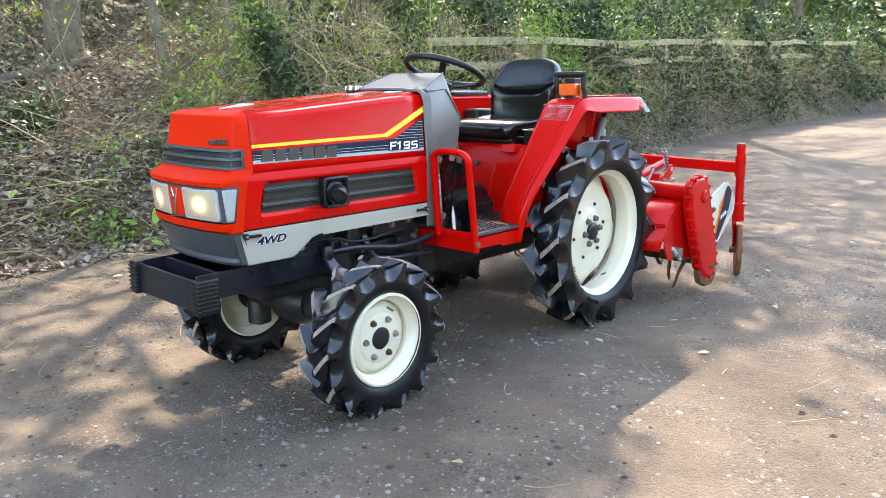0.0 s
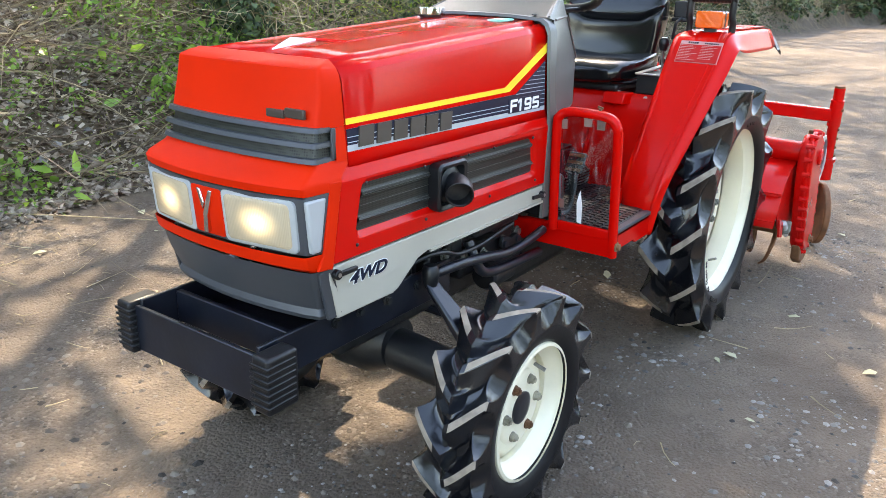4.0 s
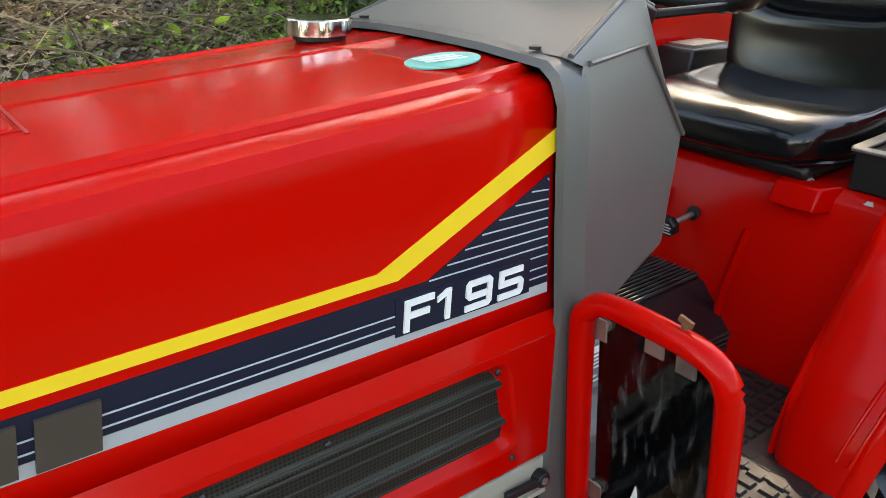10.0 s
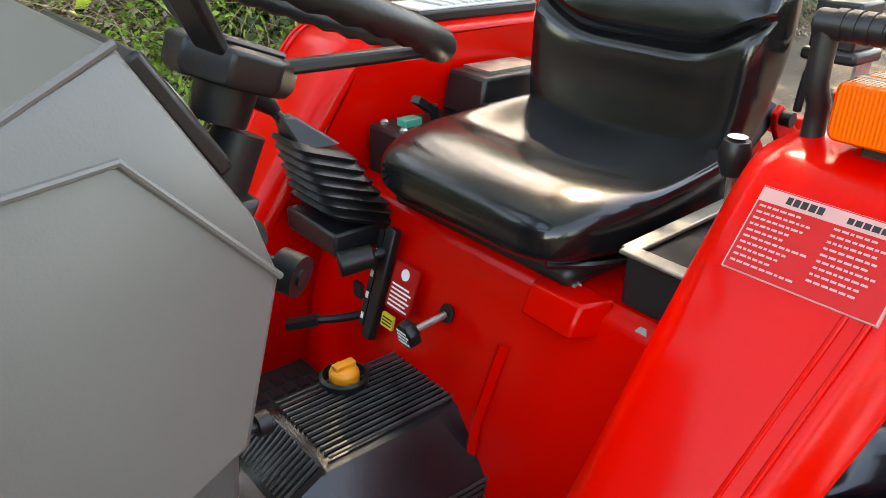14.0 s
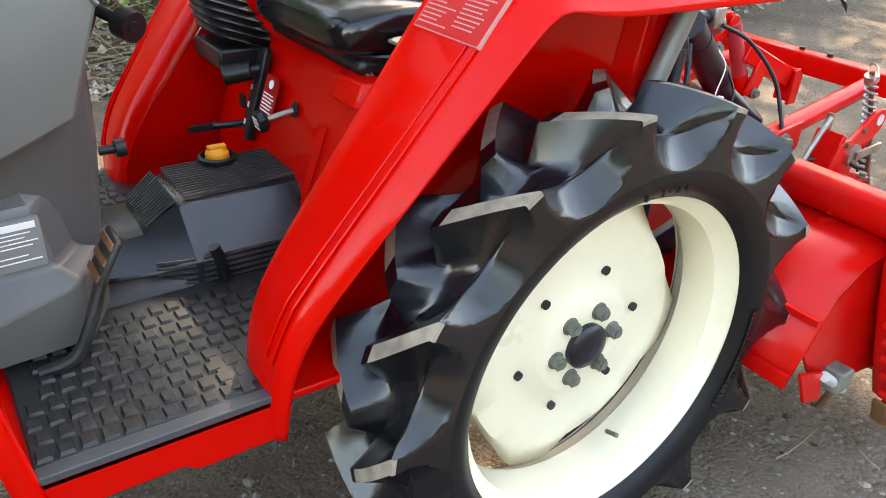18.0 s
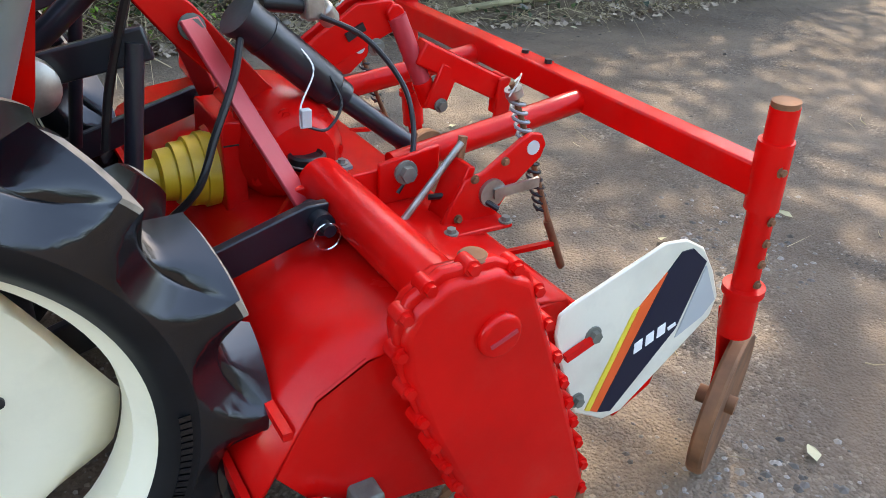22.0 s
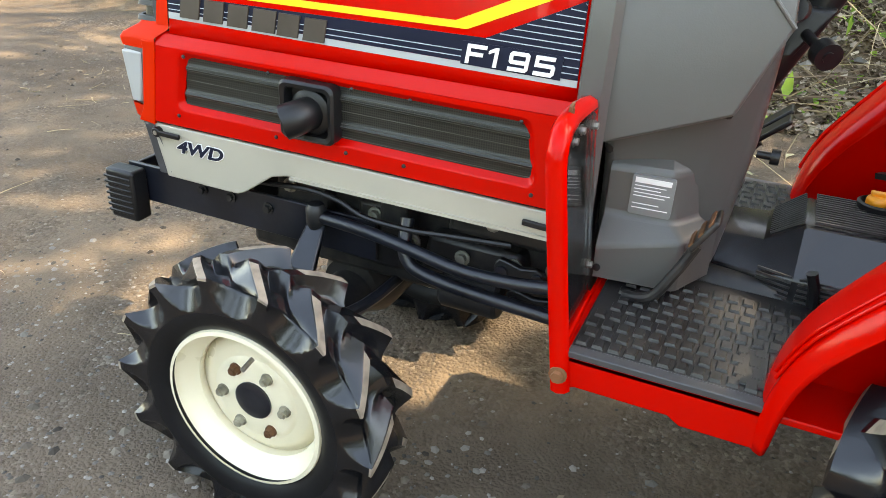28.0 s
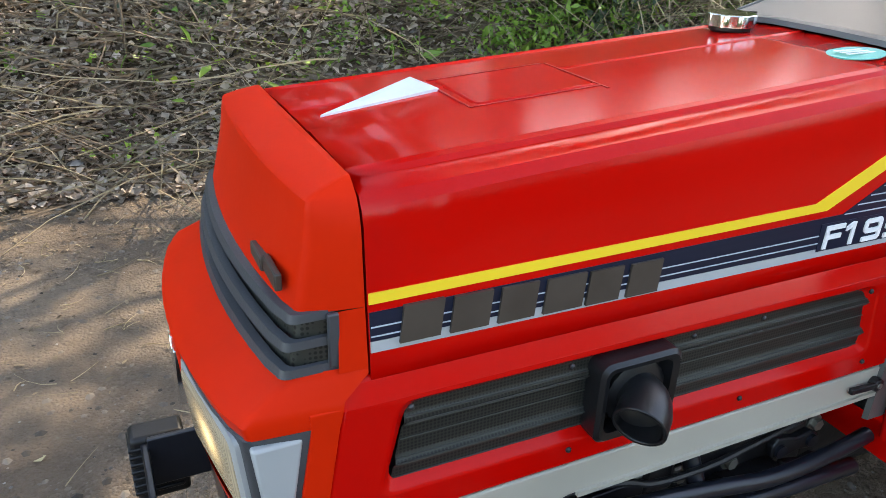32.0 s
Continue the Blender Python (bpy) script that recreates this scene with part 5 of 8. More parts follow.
# ---- engine, axle, steering ----
engine = part("engine", box(bmesh.new(), (-1.72, -0.13, 0.40), (-0.9, 0.13, 0.70)), GREASY, tractor, "greasy black engine block", bevel=0.015)
for x0, x1, y0, z0, z1 in ((-1.62, -1.48, -0.175, 0.5, 0.62), (-1.42, -1.3, -0.165, 0.45, 0.6), (-1.26, -1.02, -0.17, 0.47, 0.56), (-1.2, -0.95, -0.18, 0.58, 0.66), (-1.35, -1.28, -0.19, 0.52, 0.66)):
    part("engine_casting", box(bmesh.new(), (x0, y0, z0), (x1, -0.1, z1), (0.85, 1)), GREASY, engine, bevel=0.012)
for i, (x, z) in enumerate(((-1.57, 0.6), (-1.5, 0.55), (-1.36, 0.58), (-1.27, 0.54), (-1.22, 0.64), (-1.16, 0.53), (-1.1, 0.62), (-1.05, 0.54), (-1.0, 0.63), (-0.97, 0.55), (-1.3, 0.64), (-1.14, 0.46), (-1.07, 0.47))):
    bolt((x, -0.178, z), (0, -1, 0), 0.011, engine, BOLT_GREY if i % 3 else ZINC)
part("oil_filter", lathe([(0.0, -0.06), (0.036, -0.058), (0.042, -0.05), (0.042, 0.06), (0.036, 0.068), (0, 0.068)], 22, axis="x", at=(-1.13, -0.2, 0.47)), BLACK, engine)
for x, z in ((-1.03, 0.535), (-1.0, 0.475)):
    bm = prism([(x - 0.055, z + 0.012), (x - 0.045, z + 0.026), (x - 0.02, z + 0.02), (x, z + 0.014), (x + 0.03, z + 0.02), (x + 0.05, z + 0.008), (x + 0.045, z - 0.02), (x + 0.01, z - 0.014), (x - 0.03, z - 0.022), (x - 0.055, z - 0.01)], "y", -0.2, -0.185)
    part("bracket", bm, GREASY, engine, bevel=0.003)
    for dx in (-0.038, 0.035):
        part("bracket_hole", rod((x + dx, -0.2, z), (x + dx, -0.206, z), 0.012, n=14), STEEL_BLACK, engine)
part("hose", tube([(-1.64, -0.2, 0.60), (-1.5, -0.215, 0.618), (-1.42, -0.222, 0.612), (-1.36, -0.225, 0.592), (-1.26, -0.225, 0.588), (-1.17, -0.22, 0.594), (-1.05, -0.21, 0.6)], 0.006, 8), BLACK, engine, "ribbed black hose")
bm = tube([(-1.475, -0.222, 0.566), (-1.36, -0.235, 0.567), (-1.25, -0.242, 0.556), (-1.14, -0.246, 0.540), (-1.03, -0.246, 0.542), (-0.92, -0.245, 0.556)], 0.0135, 14)
part("drag_link", bm, STEEL_BLACK, tractor, "blue-black steering drag link")
bm = tube([(-1.275, -0.2, 0.60), (-1.268, -0.225, 0.545), (-1.25, -0.232, 0.515), (-1.21, -0.233, 0.5), (-1.12, -0.234, 0.49), (-0.92, -0.236, 0.482)], 0.0145, 14)
part("side_pipe", bm, STEEL_BLACK, tractor, "blue-black side pipe")
bm = lathe([(0.0, 0.03), (0.016, 0.028), (0.022, 0.018), (0.022, -0.012), (0.016, -0.03), (0, -0.03)], 18, axis="z", at=(-1.478, -0.222, 0.566))
part("ball_joint", bm, GREASY, tractor)
axle = part("front_axle", rod((-1.465, -0.02, 0.33), (-1.465, -0.335, 0.31), 0.062, 0.05, 20), GREASY, tractor, "greasy black front axle casting")
part("axle_half", rod((-1.465, 0.02, 0.33), (-1.465, 0.335, 0.31), 0.062, 0.05, 20), GREASY, axle)
part("diff_housing", lathe([(0, -0.12), (0.07, -0.11), (0.1, -0.05), (0.1, 0.05), (0.07, 0.11), (0, 0.12)], 22, at=(-1.465, 0.0, 0.34)), GREASY, axle)
part("prop_shaft", rod((-1.38, 0, 0.36), (-0.9, 0, 0.4), 0.035, n=14), GREASY, axle)
for s in (1, -1):
    part("king_pin_housing", lathe([(0.0, 0.30), (0.036, 0.29), (0.043, 0.2), (0.04, 0.1), (0.05, 0.06), (0.05, -0.02), (0.0, -0.04)], 20, axis="z", at=(-1.465, -0.352 if s == 1 else 0.285, 0.2)), GREASY, axle)
    part("axle_flange", rod((-1.465, -0.31 * s, 0.311), (-1.465, -0.328 * s, 0.31), 0.078, n=20), GREASY, axle)
    for a in range(6):
        part("flange_bolt", hexagon((-1.465 + 0.066 * math.cos(a), -0.31 * s, 0.311 + 0.066 * math.sin(a)), (0, s, 0), 0.009, 0.01), BOLT_GREY, axle, smooth=False)
arm = solid([(-1.50, -0.215, 0.562), (-1.455, -0.215, 0.562), (-1.425, -0.365, 0.42), (-1.51, -0.365, 0.42), (-1.50, -0.225, 0.53), (-1.455, -0.225, 0.53), (-1.425, -0.365, 0.375), (-1.51, -0.365, 0.375)],
            [(0, 1, 2, 3), (7, 6, 5, 4), (0, 4, 5, 1), (1, 5, 6, 2), (2, 6, 7, 3), (3, 7, 4, 0)])
part("steering_arm", arm, STEEL_BLACK, axle, "blue-black forged steering arm", bevel=0.008, segments=3)
part("tie_rod", tube([(-1.40, -0.365, 0.4), (-1.34, -0.2, 0.40), (-1.34, 0.3, 0.40)], 0.013, 10), STEEL_BLACK, axle)
part("knuckle_arm", slab((-1.45, -0.365, 0.40), (-1.355, -0.335, 0.405), 0.03, 0.022), GREASY, axle, bevel=0.005)
bolt((-1.362, -0.337, 0.416), (0, 0, 1), 0.013, axle, RUST)

# ---- wheels ----
def tyre_mesh(R, bead, width, lugs, lug_h, skew, top=0.011, fillet=0.03, uneven=0.0, reach=0.07):
    """A high-lug tractor tyre: bowls carved between curved lugs, from the middle of the tread out over the shoulder into the sidewall."""
    rc, mid = R - lug_h, bead + 0.50 * (R - lug_h - bead)
    half = [("w", -0.36, bead - 0.006, 0), ("w", -0.41, bead + 0.004, 0), ("w", -0.455, bead + 0.35 * (mid - bead), 0), ("w", -0.478, bead + 0.7 * (mid - bead), 0), ("w", -0.485, mid - 0.004, 0)]
    for k in range(15):
        half.append(("b", 0, 0, k / 14))
    for a in (-0.47, -0.43, -0.385, -0.33, -0.27, -0.2, -0.13, -0.06):
        half.append(("c", a, 0, 0))
    rows = [(kind, a, r, u, 1) for kind, a, r, u in half] + [("c", 0.0, 0, 0, 1)] + [(kind, -a, r, u, -1) for kind, a, r, u in reversed(half)]
    pitch = 2 * np.pi / lugs
    span = pitch * R
    # columns follow the lugs: close together at their edges
    h = span / 2
    near = min(fillet, 1.3 * (h / 2 - top))
    q = [0.0, top * 0.5, top, top + near * 0.12, top + near * 0.35, top + near * 0.7]
    q = q + [h / 2] + [h - v for v in reversed(q[1:])]
    col = np.array(q + [h + v for v in q]) / R
    th = np.concatenate([col + i * pitch for i in range(lugs)])
    n = len(th)
    verts, tops = [], []
    for kind, a, r, u, hand in rows:
        side = -1 if (a < 0 or (kind == "b" and hand == 1)) else 1
        off = 0.0 if side < 0 else pitch / 2
        v = 1.0 if kind != "c" else min(1, abs(a) / 0.47)
        shift = -skew * v ** 1.15
        if kind == "w":
            out, yy, flat = np.full(n, r), np.full(n, a * width), np.zeros(n, bool)
        elif kind == "b":
            o_a, o_r = -0.487 - 0.03 * u, mid + (R - 0.003 - mid) * u
            i_a, i_r = -0.486 + 0.18 * u, mid + (rc - mid) * min(1.0, u * 1.1)
            d = ((th - off) % pitch - pitch / 2) * R
            hw = (span / 2 - top) * math.sqrt(max(0.0, 1 - (1 - u) ** 2.4)) + 1e-4
            c = np.clip(1 - np.abs(d / hw) ** 2.0, 0, 1) ** 0.7
            out = o_r + (i_r - o_r) * c
            yy = (o_a + (i_a - o_a) * c) * width * hand
            flat = (c < 0.02) & (u > 0.9)
        else:
            best = np.zeros(n)
            for sd in (-1, 1):
                if a * sd < -reach:
                    continue
                of = 0.0 if sd < 0 else pitch / 2
                d = ((th - of + pitch / 2) % pitch - pitch / 2) * R
                f = np.clip(1 - (np.abs(d) - top) / (fillet * (1 + 0.4 * v) * np.where(d > 0, 1 + uneven, 1 - 0.6 * uneven)), 0, 1) ** 1.4
                f = np.where(np.abs(d) <= top * 1.001, 1.0, f)
                if a * sd < 0:
                    f = f * max(0, 1 - abs(a) / reach)
                best = np.maximum(best, f)
            out = rc + 0.006 * (1 - (2 * a) ** 2) + (R - rc - 0.004 * (2 * abs(a)) ** 3) * best
            low = min(abs(a), 0.30 + 0.04 * max(0, abs(a) - 0.30))
            yy = (low + (abs(a) * 1.06 - low) * best) * np.sign(a) * width
            flat = best > 0.97
        ang = th + shift
        verts.append(np.stack([out * np.cos(ang), yy, out * np.sin(ang)], -1))
        tops.append(flat)
    k = len(rows)
    faces, mats = [], []
    tt = np.stack(tops)
    for i in range(k - 1):
        edge_row = rows[i][0] == "b" or rows[i + 1][0] == "b" or abs(rows[i][1]) > 0.1
        for j in range(n):
            j2 = (j + 1) % n
            faces.append((i * n + j, i * n + j2, (i + 1) * n + j2, (i + 1) * n + j))
            mats.append(2 if rows[i][0] == "w" and rows[i + 1][0] != "c" else 1 if edge_row and tt[i, j] and tt[i, j2] and tt[i + 1, j] and tt[i + 1, j2] else 0)
    me = bpy.data.meshes.new("tyre")
    me.from_pydata(np.concatenate(verts).tolist(), [], faces)
    me.materials.append(TYRE)
    me.materials.append(LUG_EDGE)
    me.materials.append(TYRE_SIDE)
    me.polygons.foreach_set("material_index", mats)
    me.shade_smooth()
    me.set_sharp_from_angle(angle=radians(50))
    me.update()
    return me


REAR_TYRE = tyre_mesh(0.470, 0.319, 0.20, 14, 0.06, 0.2, top=0.014, fillet=0.05)
FRONT_TYRE = tyre_mesh(0.299, 0.179, 0.162, 14, 0.034, 0.27, top=0.0105, fillet=0.042, uneven=0.7, reach=0.13)


def rear_rim():
    """Deep barrel of the wheel with its turned-out edge; the disc is a part of its own. y is outwards when negative."""
    prof = [(0.3145, -0.088), (0.3145, -0.095), (0.312, -0.0985), (0.308, -0.098), (0.304, -0.093), (0.299, -0.085), (0.293, -0.075), (0.289, -0.06), (0.272, -0.045), (0.268, 0.0), (0.272, 0.045), (0.288, 0.06), (0.294, 0.085), (0.308, 0.09), (0.31, 0.095), (0.3, 0.098)]
    bm = lathe([(r * 1.056, y * 0.83) for r, y in prof], 72)
    bmesh.ops.delete(bm, geom=[f for f in bm.faces if len(f.verts) > 8], context="FACES")
    return bm


def wheel_disc(R, flats, dish, hub_r, hub_out, cut, n=96):
    """A pressed disc with a domed middle; where it is cut flat, gaps open to the barrel."""
    bm = bmesh.new()
    rings = []
    for fr, y in ((0, -hub_out), (hub_r * 0.92, -hub_out), (hub_r, -hub_out + 0.003), (hub_r * 1.25, -hub_out + 0.02), (R * 0.62, -dish - 0.004), (R * 0.8, -dish + 0.002), (1.0, -dish + 0.02)):
        ring = []
        for i in range(n):
            a = 2 * math.pi * i / n
            lim = R
            for k in range(flats):
                ak = radians(cut[1]) + 2 * math.pi * k / flats
                c = math.cos(a - ak)
                if c > 0.5:
                    lim = min(lim, R * cut[0] / c)
            r = lim if fr == 1.0 else min(fr, lim * 0.97)
            ring.append(bm.verts.new((r * math.cos(a), y, r * math.sin(a))) if fr else None)
        if fr:
            rings.append(ring)
        else:
            centre = bm.verts.new((0, y, 0))
    for i in range(n):
        bm.faces.new((centre, rings[0][(i + 1) % n], rings[0][i]))
    for a, b in zip(rings, rings[1:]):
        for i in range(n):
            bm.faces.new((a[i], a[(i + 1) % n], b[(i + 1) % n], b[i]))
    return bm


def build_wheel(name, label, x, y, z, rear, spin, flip=False):
    w = part(name, rear_rim() if rear else lathe([(0.168, -0.07), (0.176, -0.068), (0.178, -0.062), (0.171, -0.056), (0.163, -0.048), (0.157, -0.03), (0.143, -0.02), (0.141, 0.03), (0.157, 0.045), (0.17, 0.06), (0.176, 0.066), (0.168, 0.07)], 56), CREAM, tractor, label, angle=40)
    if not rear:
        bm = bmesh.new()
        bm.from_mesh(w.data)
        bmesh.ops.delete(bm, geom=[f for f in bm.faces if len(f.verts) > 8], context="FACES")
        bm.to_mesh(w.data)
        bm.free()
    w.matrix_local = pose(x, y, z, 0, spin, 180 if flip else 0)
    t = new("tyre", REAR_TYRE if rear else FRONT_TYRE)
    t.parent = w
    t.matrix_local = pose(0, 0, 0, 0, 0, 180) if flip else pose(0, 0, 0, 0, -6.8 if rear else -12.0, 0)
    t["label"] = "black high-lug tractor tyre"
    if rear:
        inset = 0.042
        thick(part("disc", wheel_disc(0.286, 4, 0.012, 0.1, 0.03, (0.82, 31)), CREAM, w, angle=50, at=Matrix.Translation((0, inset, 0))), 0.005, 0)
        pcd, nut, hub = 0.067, 0.0135, 0.044
        for i in range(6):
            a = radians(11 + 60 * i)
            part("disc_hole", rod((0.138 * math.cos(a), inset - 0.0105, 0.138 * math.sin(a)), (0.138 * math.cos(a), inset - 0.0205, 0.138 * math.sin(a)), 0.0085, n=14), GREASY, w)
        part("hub_ring", lathe([(0.066, inset - 0.028), (0.078, inset - 0.03), (0.086, inset - 0.026), (0.1, inset - 0.02)], 40), CREAM, w)
        face, cap, tall = inset - 0.031, 0.022, 0.014
    else:
        inset = -0.008
        thick(part("disc", wheel_disc(0.144, 0, 0.012, 0.092, 0.02, (1, 0)), CREAM, w, angle=50, at=Matrix.Translation((0, inset, 0))), 0.004, 0)
        pcd, nut, hub = 0.074, 0.0105, 0.042
        face, cap, tall = inset - 0.021, 0.009, 0.01
    part("hub_cap", lathe([(hub, face), (hub, face - 0.55 * cap), (hub * 0.86, face - 0.82 * cap), (hub * 0.5, face - 0.95 * cap), (0, face - cap)], 30), STEEL_BLACK, w, "dark blue-black hub cap")
    for i in range(6):
        a = radians((8 if rear else 0) + 60 * i)
        c = Vector((pcd * math.cos(a), face, pcd * math.sin(a)))
        bm = rod(c, c + Vector((0, -0.004, 0)), nut * 1.25, n=16)
        hexagon(c + Vector((0, -0.004, 0)), (0, -1, 0), nut, tall, bm)
        rod(c + Vector((0, -0.004 - tall, 0)), c + Vector((0, -0.008 - tall, 0)), nut * 0.6, n=12, bm=bm)
        part("wheel_nut", bm, BOLT_GREY if rear else (NUT_PALE, NUT_PALE, RUST)[i % 3], w, smooth=False)
    va = radians(-68 if rear else 80)
    vr = 0.262 if rear else 0.12
    part("valve", rod((vr * math.cos(va), inset - 0.04, vr * math.sin(va)), (vr * 0.94 * math.cos(va), inset - 0.07, vr * 0.94 * math.sin(va)), 0.005, n=10), ZINC, w)
    if rear and not flip:
        for txt, rr, a0, size in (("8.3-24", 0.332, 88, 0.016), ("AG TRACTOR", 0.33, 213, 0.016)):
            for i, ch in enumerate(txt):
                a = radians(a0 - (i - len(txt) / 2) * 3.0)
                if ch != " ":
                    lettering("sidewall_letter", ch, size, TYRE_SIDE, w, pose(rr * math.cos(a), -0.0972, rr * math.sin(a), 90, 0, 0) @ pose(0, 0, 0, 0, 0, math.degrees(a) - 90), 0.0012)
        for a0, cnt in ((2, 14), (-20, 8), (-105, 10)):
            for i in range(cnt):
                a = radians(a0 - i * 1.9)
                part("sidewall_bar", box(bmesh.new(), (-0.004, -0.0995, -0.008), (0.004, -0.0965, 0.008)), TYRE, w, at=pose(0.345 * math.cos(a), 0, 0.345 * math.sin(a), 0, 90 - math.degrees(a), 0))
    return w


build_wheel("rear_wheel", "cream rear wheel with a deep rim", -0.004, -0.496, 0.47, True, 0)
build_wheel("rear_wheel", "cream rear wheel with a deep rim", -0.004, 0.496, 0.47, True, 20, True)
build_wheel("front_wheel", "cream front wheel", -1.460, -0.462, 0.279, False, 0)
build_wheel("front_wheel", "cream front wheel", -1.459, 0.395, 0.279, False, 25, True)
part("rear_axle", rod((0, -0.46, 0.462), (0, 0.46, 0.462), 0.065, n=20), GREASY, tractor, "greasy black rear axle")
part("gearbox", box(bmesh.new(), (-0.9, -0.13, 0.33), (0.2, 0.13, 0.6)), GREASY, tractor, "greasy black gearbox casing", bevel=0.03)

# ---- dash cowl ----
def cowl_rib(x, o):
    t = hood_top(-0.955) + o
    half = [(-0.245 - o, 0.60), (-0.247 - o, 0.90), (-0.238 - o, 1.0), (-0.229 - o, t - 0.04), (-0.218 - o, t - 0.016), (-0.2 - o, t - 0.004), (-0.1, t + 0.002), (0, t + 0.003)]
    return [(x, y, z) for y, z in half] + [(x, -y, z) for y, z in reversed(half[:-1])]


part("cowl_rib", loft([cowl_rib(-0.952, 0.0), cowl_rib(-0.948, 0.008), cowl_rib(-0.912, 0.009), cowl_rib(-0.9, -0.002)]), COWL, tractor, "dark grey plastic cowl edge", angle=40)
part("bulkhead", prism([(-0.235, 0.6), (0.235, 0.6), (0.235, 1.1), (0.2, 1.165), (-0.2, 1.165), (-0.235, 1.1)], "x", -0.93, -0.915), BLACK, tractor)
CV = [(-0.918, -0.229, 1.170), (-0.775, -0.197, 1.177), (-0.657, -0.182, 1.049), (-0.712, -0.212, 0.914), (-0.93, -0.242, 0.832),
      (-0.93, -0.212, 1.178), (-0.755, -0.163, 1.247), (-0.664, -0.156, 1.098)]
CV = CV + [(x, -y, z) for x, y, z in CV]
CF = [(0, 1, 2, 3, 4), (0, 5, 6, 1), (1, 6, 7, 2), (8, 12, 11, 10, 9), (8, 9, 14, 13), (9, 10, 15, 14), (5, 13, 14, 6), (6, 14, 15, 7), (7, 15, 10, 2), (2, 10, 11, 3), (3, 11, 12, 4)]
cowl = part("dash_cowl", solid(CV, CF), COWL, tractor, "dark grey plastic dash cowl with creased sides", bevel=0.005, segments=2, angle=30)
for s in (1, -1):
    part("cowl_crease", solid([(-0.885, -0.165 * s, 1.182), (-0.815, -0.118 * s, 1.224), (-0.812, -0.126 * s, 1.212), (-0.885, -0.178 * s, 1.172), (-0.84, -0.14 * s, 1.195)], [(0, 1, 2, 3), (0, 3, 4), (1, 4, 2), (0, 4, 1), (2, 4, 3)]), COWL, cowl, bevel=0.002)
    part("cowl_screw", lathe([(0.007, 0), (0.007, 0.003), (0, 0.004)], 12, axis="z", at=(-0.93, -0.17 * s, hood_top(-0.93) + 0.008)), BLACK, cowl)
for s in (1, -1):
    part("cowl_bead", tube([(-0.905, -0.2265 * s, 1.171), (-0.775, -0.1975 * s, 1.1775), (-0.657, -0.1825 * s, 1.049)], 0.0035, 8, steps=1), COWL, cowl)
    part("cowl_bead", tube([(-0.922, -0.2150 * s, 1.1785), (-0.755, -0.1635 * s, 1.2475)], 0.0035, 8, steps=1), COWL, cowl)
# instrument panel, facing the seat
g0, g1 = Vector((-0.752, 0, 1.24)), Vector((-0.668, 0, 1.104))
gm = Matrix.Translation(g0.lerp(g1, 0.5) + Vector((0.006, 0, 0.004))) @ pose(0, 0, 0, 0, math.degrees(math.atan2(0.136, 0.084)) , 0)
cluster = part("instrument_panel", box(bmesh.new(), (-0.062, -0.125, -0.004), (0.062, 0.125, 0.012)), BLACK, cowl, "instrument cluster behind clear plastic", bevel=0.004, at=gm)
part("cluster_face", box(bmesh.new(), (-0.055, -0.118, 0.01), (0.055, 0.118, 0.014)), GAUGE, cluster)
for y, r in ((-0.06, 0.042), (0.05, 0.042), (0.105, 0.012)):
    part("gauge_ring", lathe([(r, 0.014), (r, 0.018), (r - 0.004, 0.018), (r - 0.005, 0.0145)], 30, axis="z", at=(0, y, 0)), ZINC, cluster)
    part("gauge_needle", slab((0, y, 0.0165), (-0.02, y + 0.012, 0.0165), 0.003, 0.002), DECAL_ORANGE, cluster)
# lower column
low = loft([[(-0.908, -0.228, 0.86), (-0.908, 0.228, 0.86), (-0.70, 0.178, 0.95), (-0.665, 0.105, 1.03), (-0.665, -0.105, 1.03), (-0.70, -0.178, 0.95)],
            [(-0.908, -0.19, 0.80), (-0.908, 0.19, 0.80), (-0.74, 0.148, 0.82), (-0.67, 0.1, 0.84), (-0.67, -0.1, 0.84), (-0.74, -0.148, 0.82)],
            [(-0.905, -0.182, 0.70), (-0.905, 0.182, 0.70), (-0.77, 0.14, 0.70), (-0.685, 0.1, 0.70), (-0.685, -0.1, 0.70), (-0.77, -0.14, 0.70)],
            [(-0.9, -0.182, 0.57), (-0.9, 0.182, 0.57), (-0.79, 0.14, 0.585), (-0.7, 0.1, 0.585), (-0.7, -0.1, 0.585), (-0.79, -0.14, 0.585)]], close_ring=True, cap1=True)
column = part("lower_cowl", low, COWL, tractor, "dark grey plastic pedal-side cowl", bevel=0.02, segments=3, angle=30)
bm = loft([[(-0.89, -0.17, 0.812), (-0.795, -0.152, 0.815), (-0.765, -0.13, 0.812)], [(-0.89, -0.193, 0.79), (-0.785, -0.186, 0.793), (-0.752, -0.14, 0.79)], [(-0.889, -0.196, 0.705), (-0.772, -0.19, 0.705), (-0.735, -0.135, 0.705)], [(-0.888, -0.235, 0.655), (-0.745, -0.222, 0.69), (-0.70, -0.13, 0.69)], [(-0.885, -0.238, 0.595), (-0.745, -0.225, 0.595), (-0.70, -0.13, 0.595)]])
part("clutch_bulge", bm, COWL, column, bevel=0.008, segments=3, angle=30)
part("warning_plate", prism(round_rect(-0.850, 0.713, -0.778, 0.785, 0.004), "y", -0.1985, -0.190), GREY_LABEL, column, "small grey warning plate", at=pose(-0.868, -0.194, 0, 0, 0, 3) @ Matrix.Translation((0.868, 0.194, 0)))
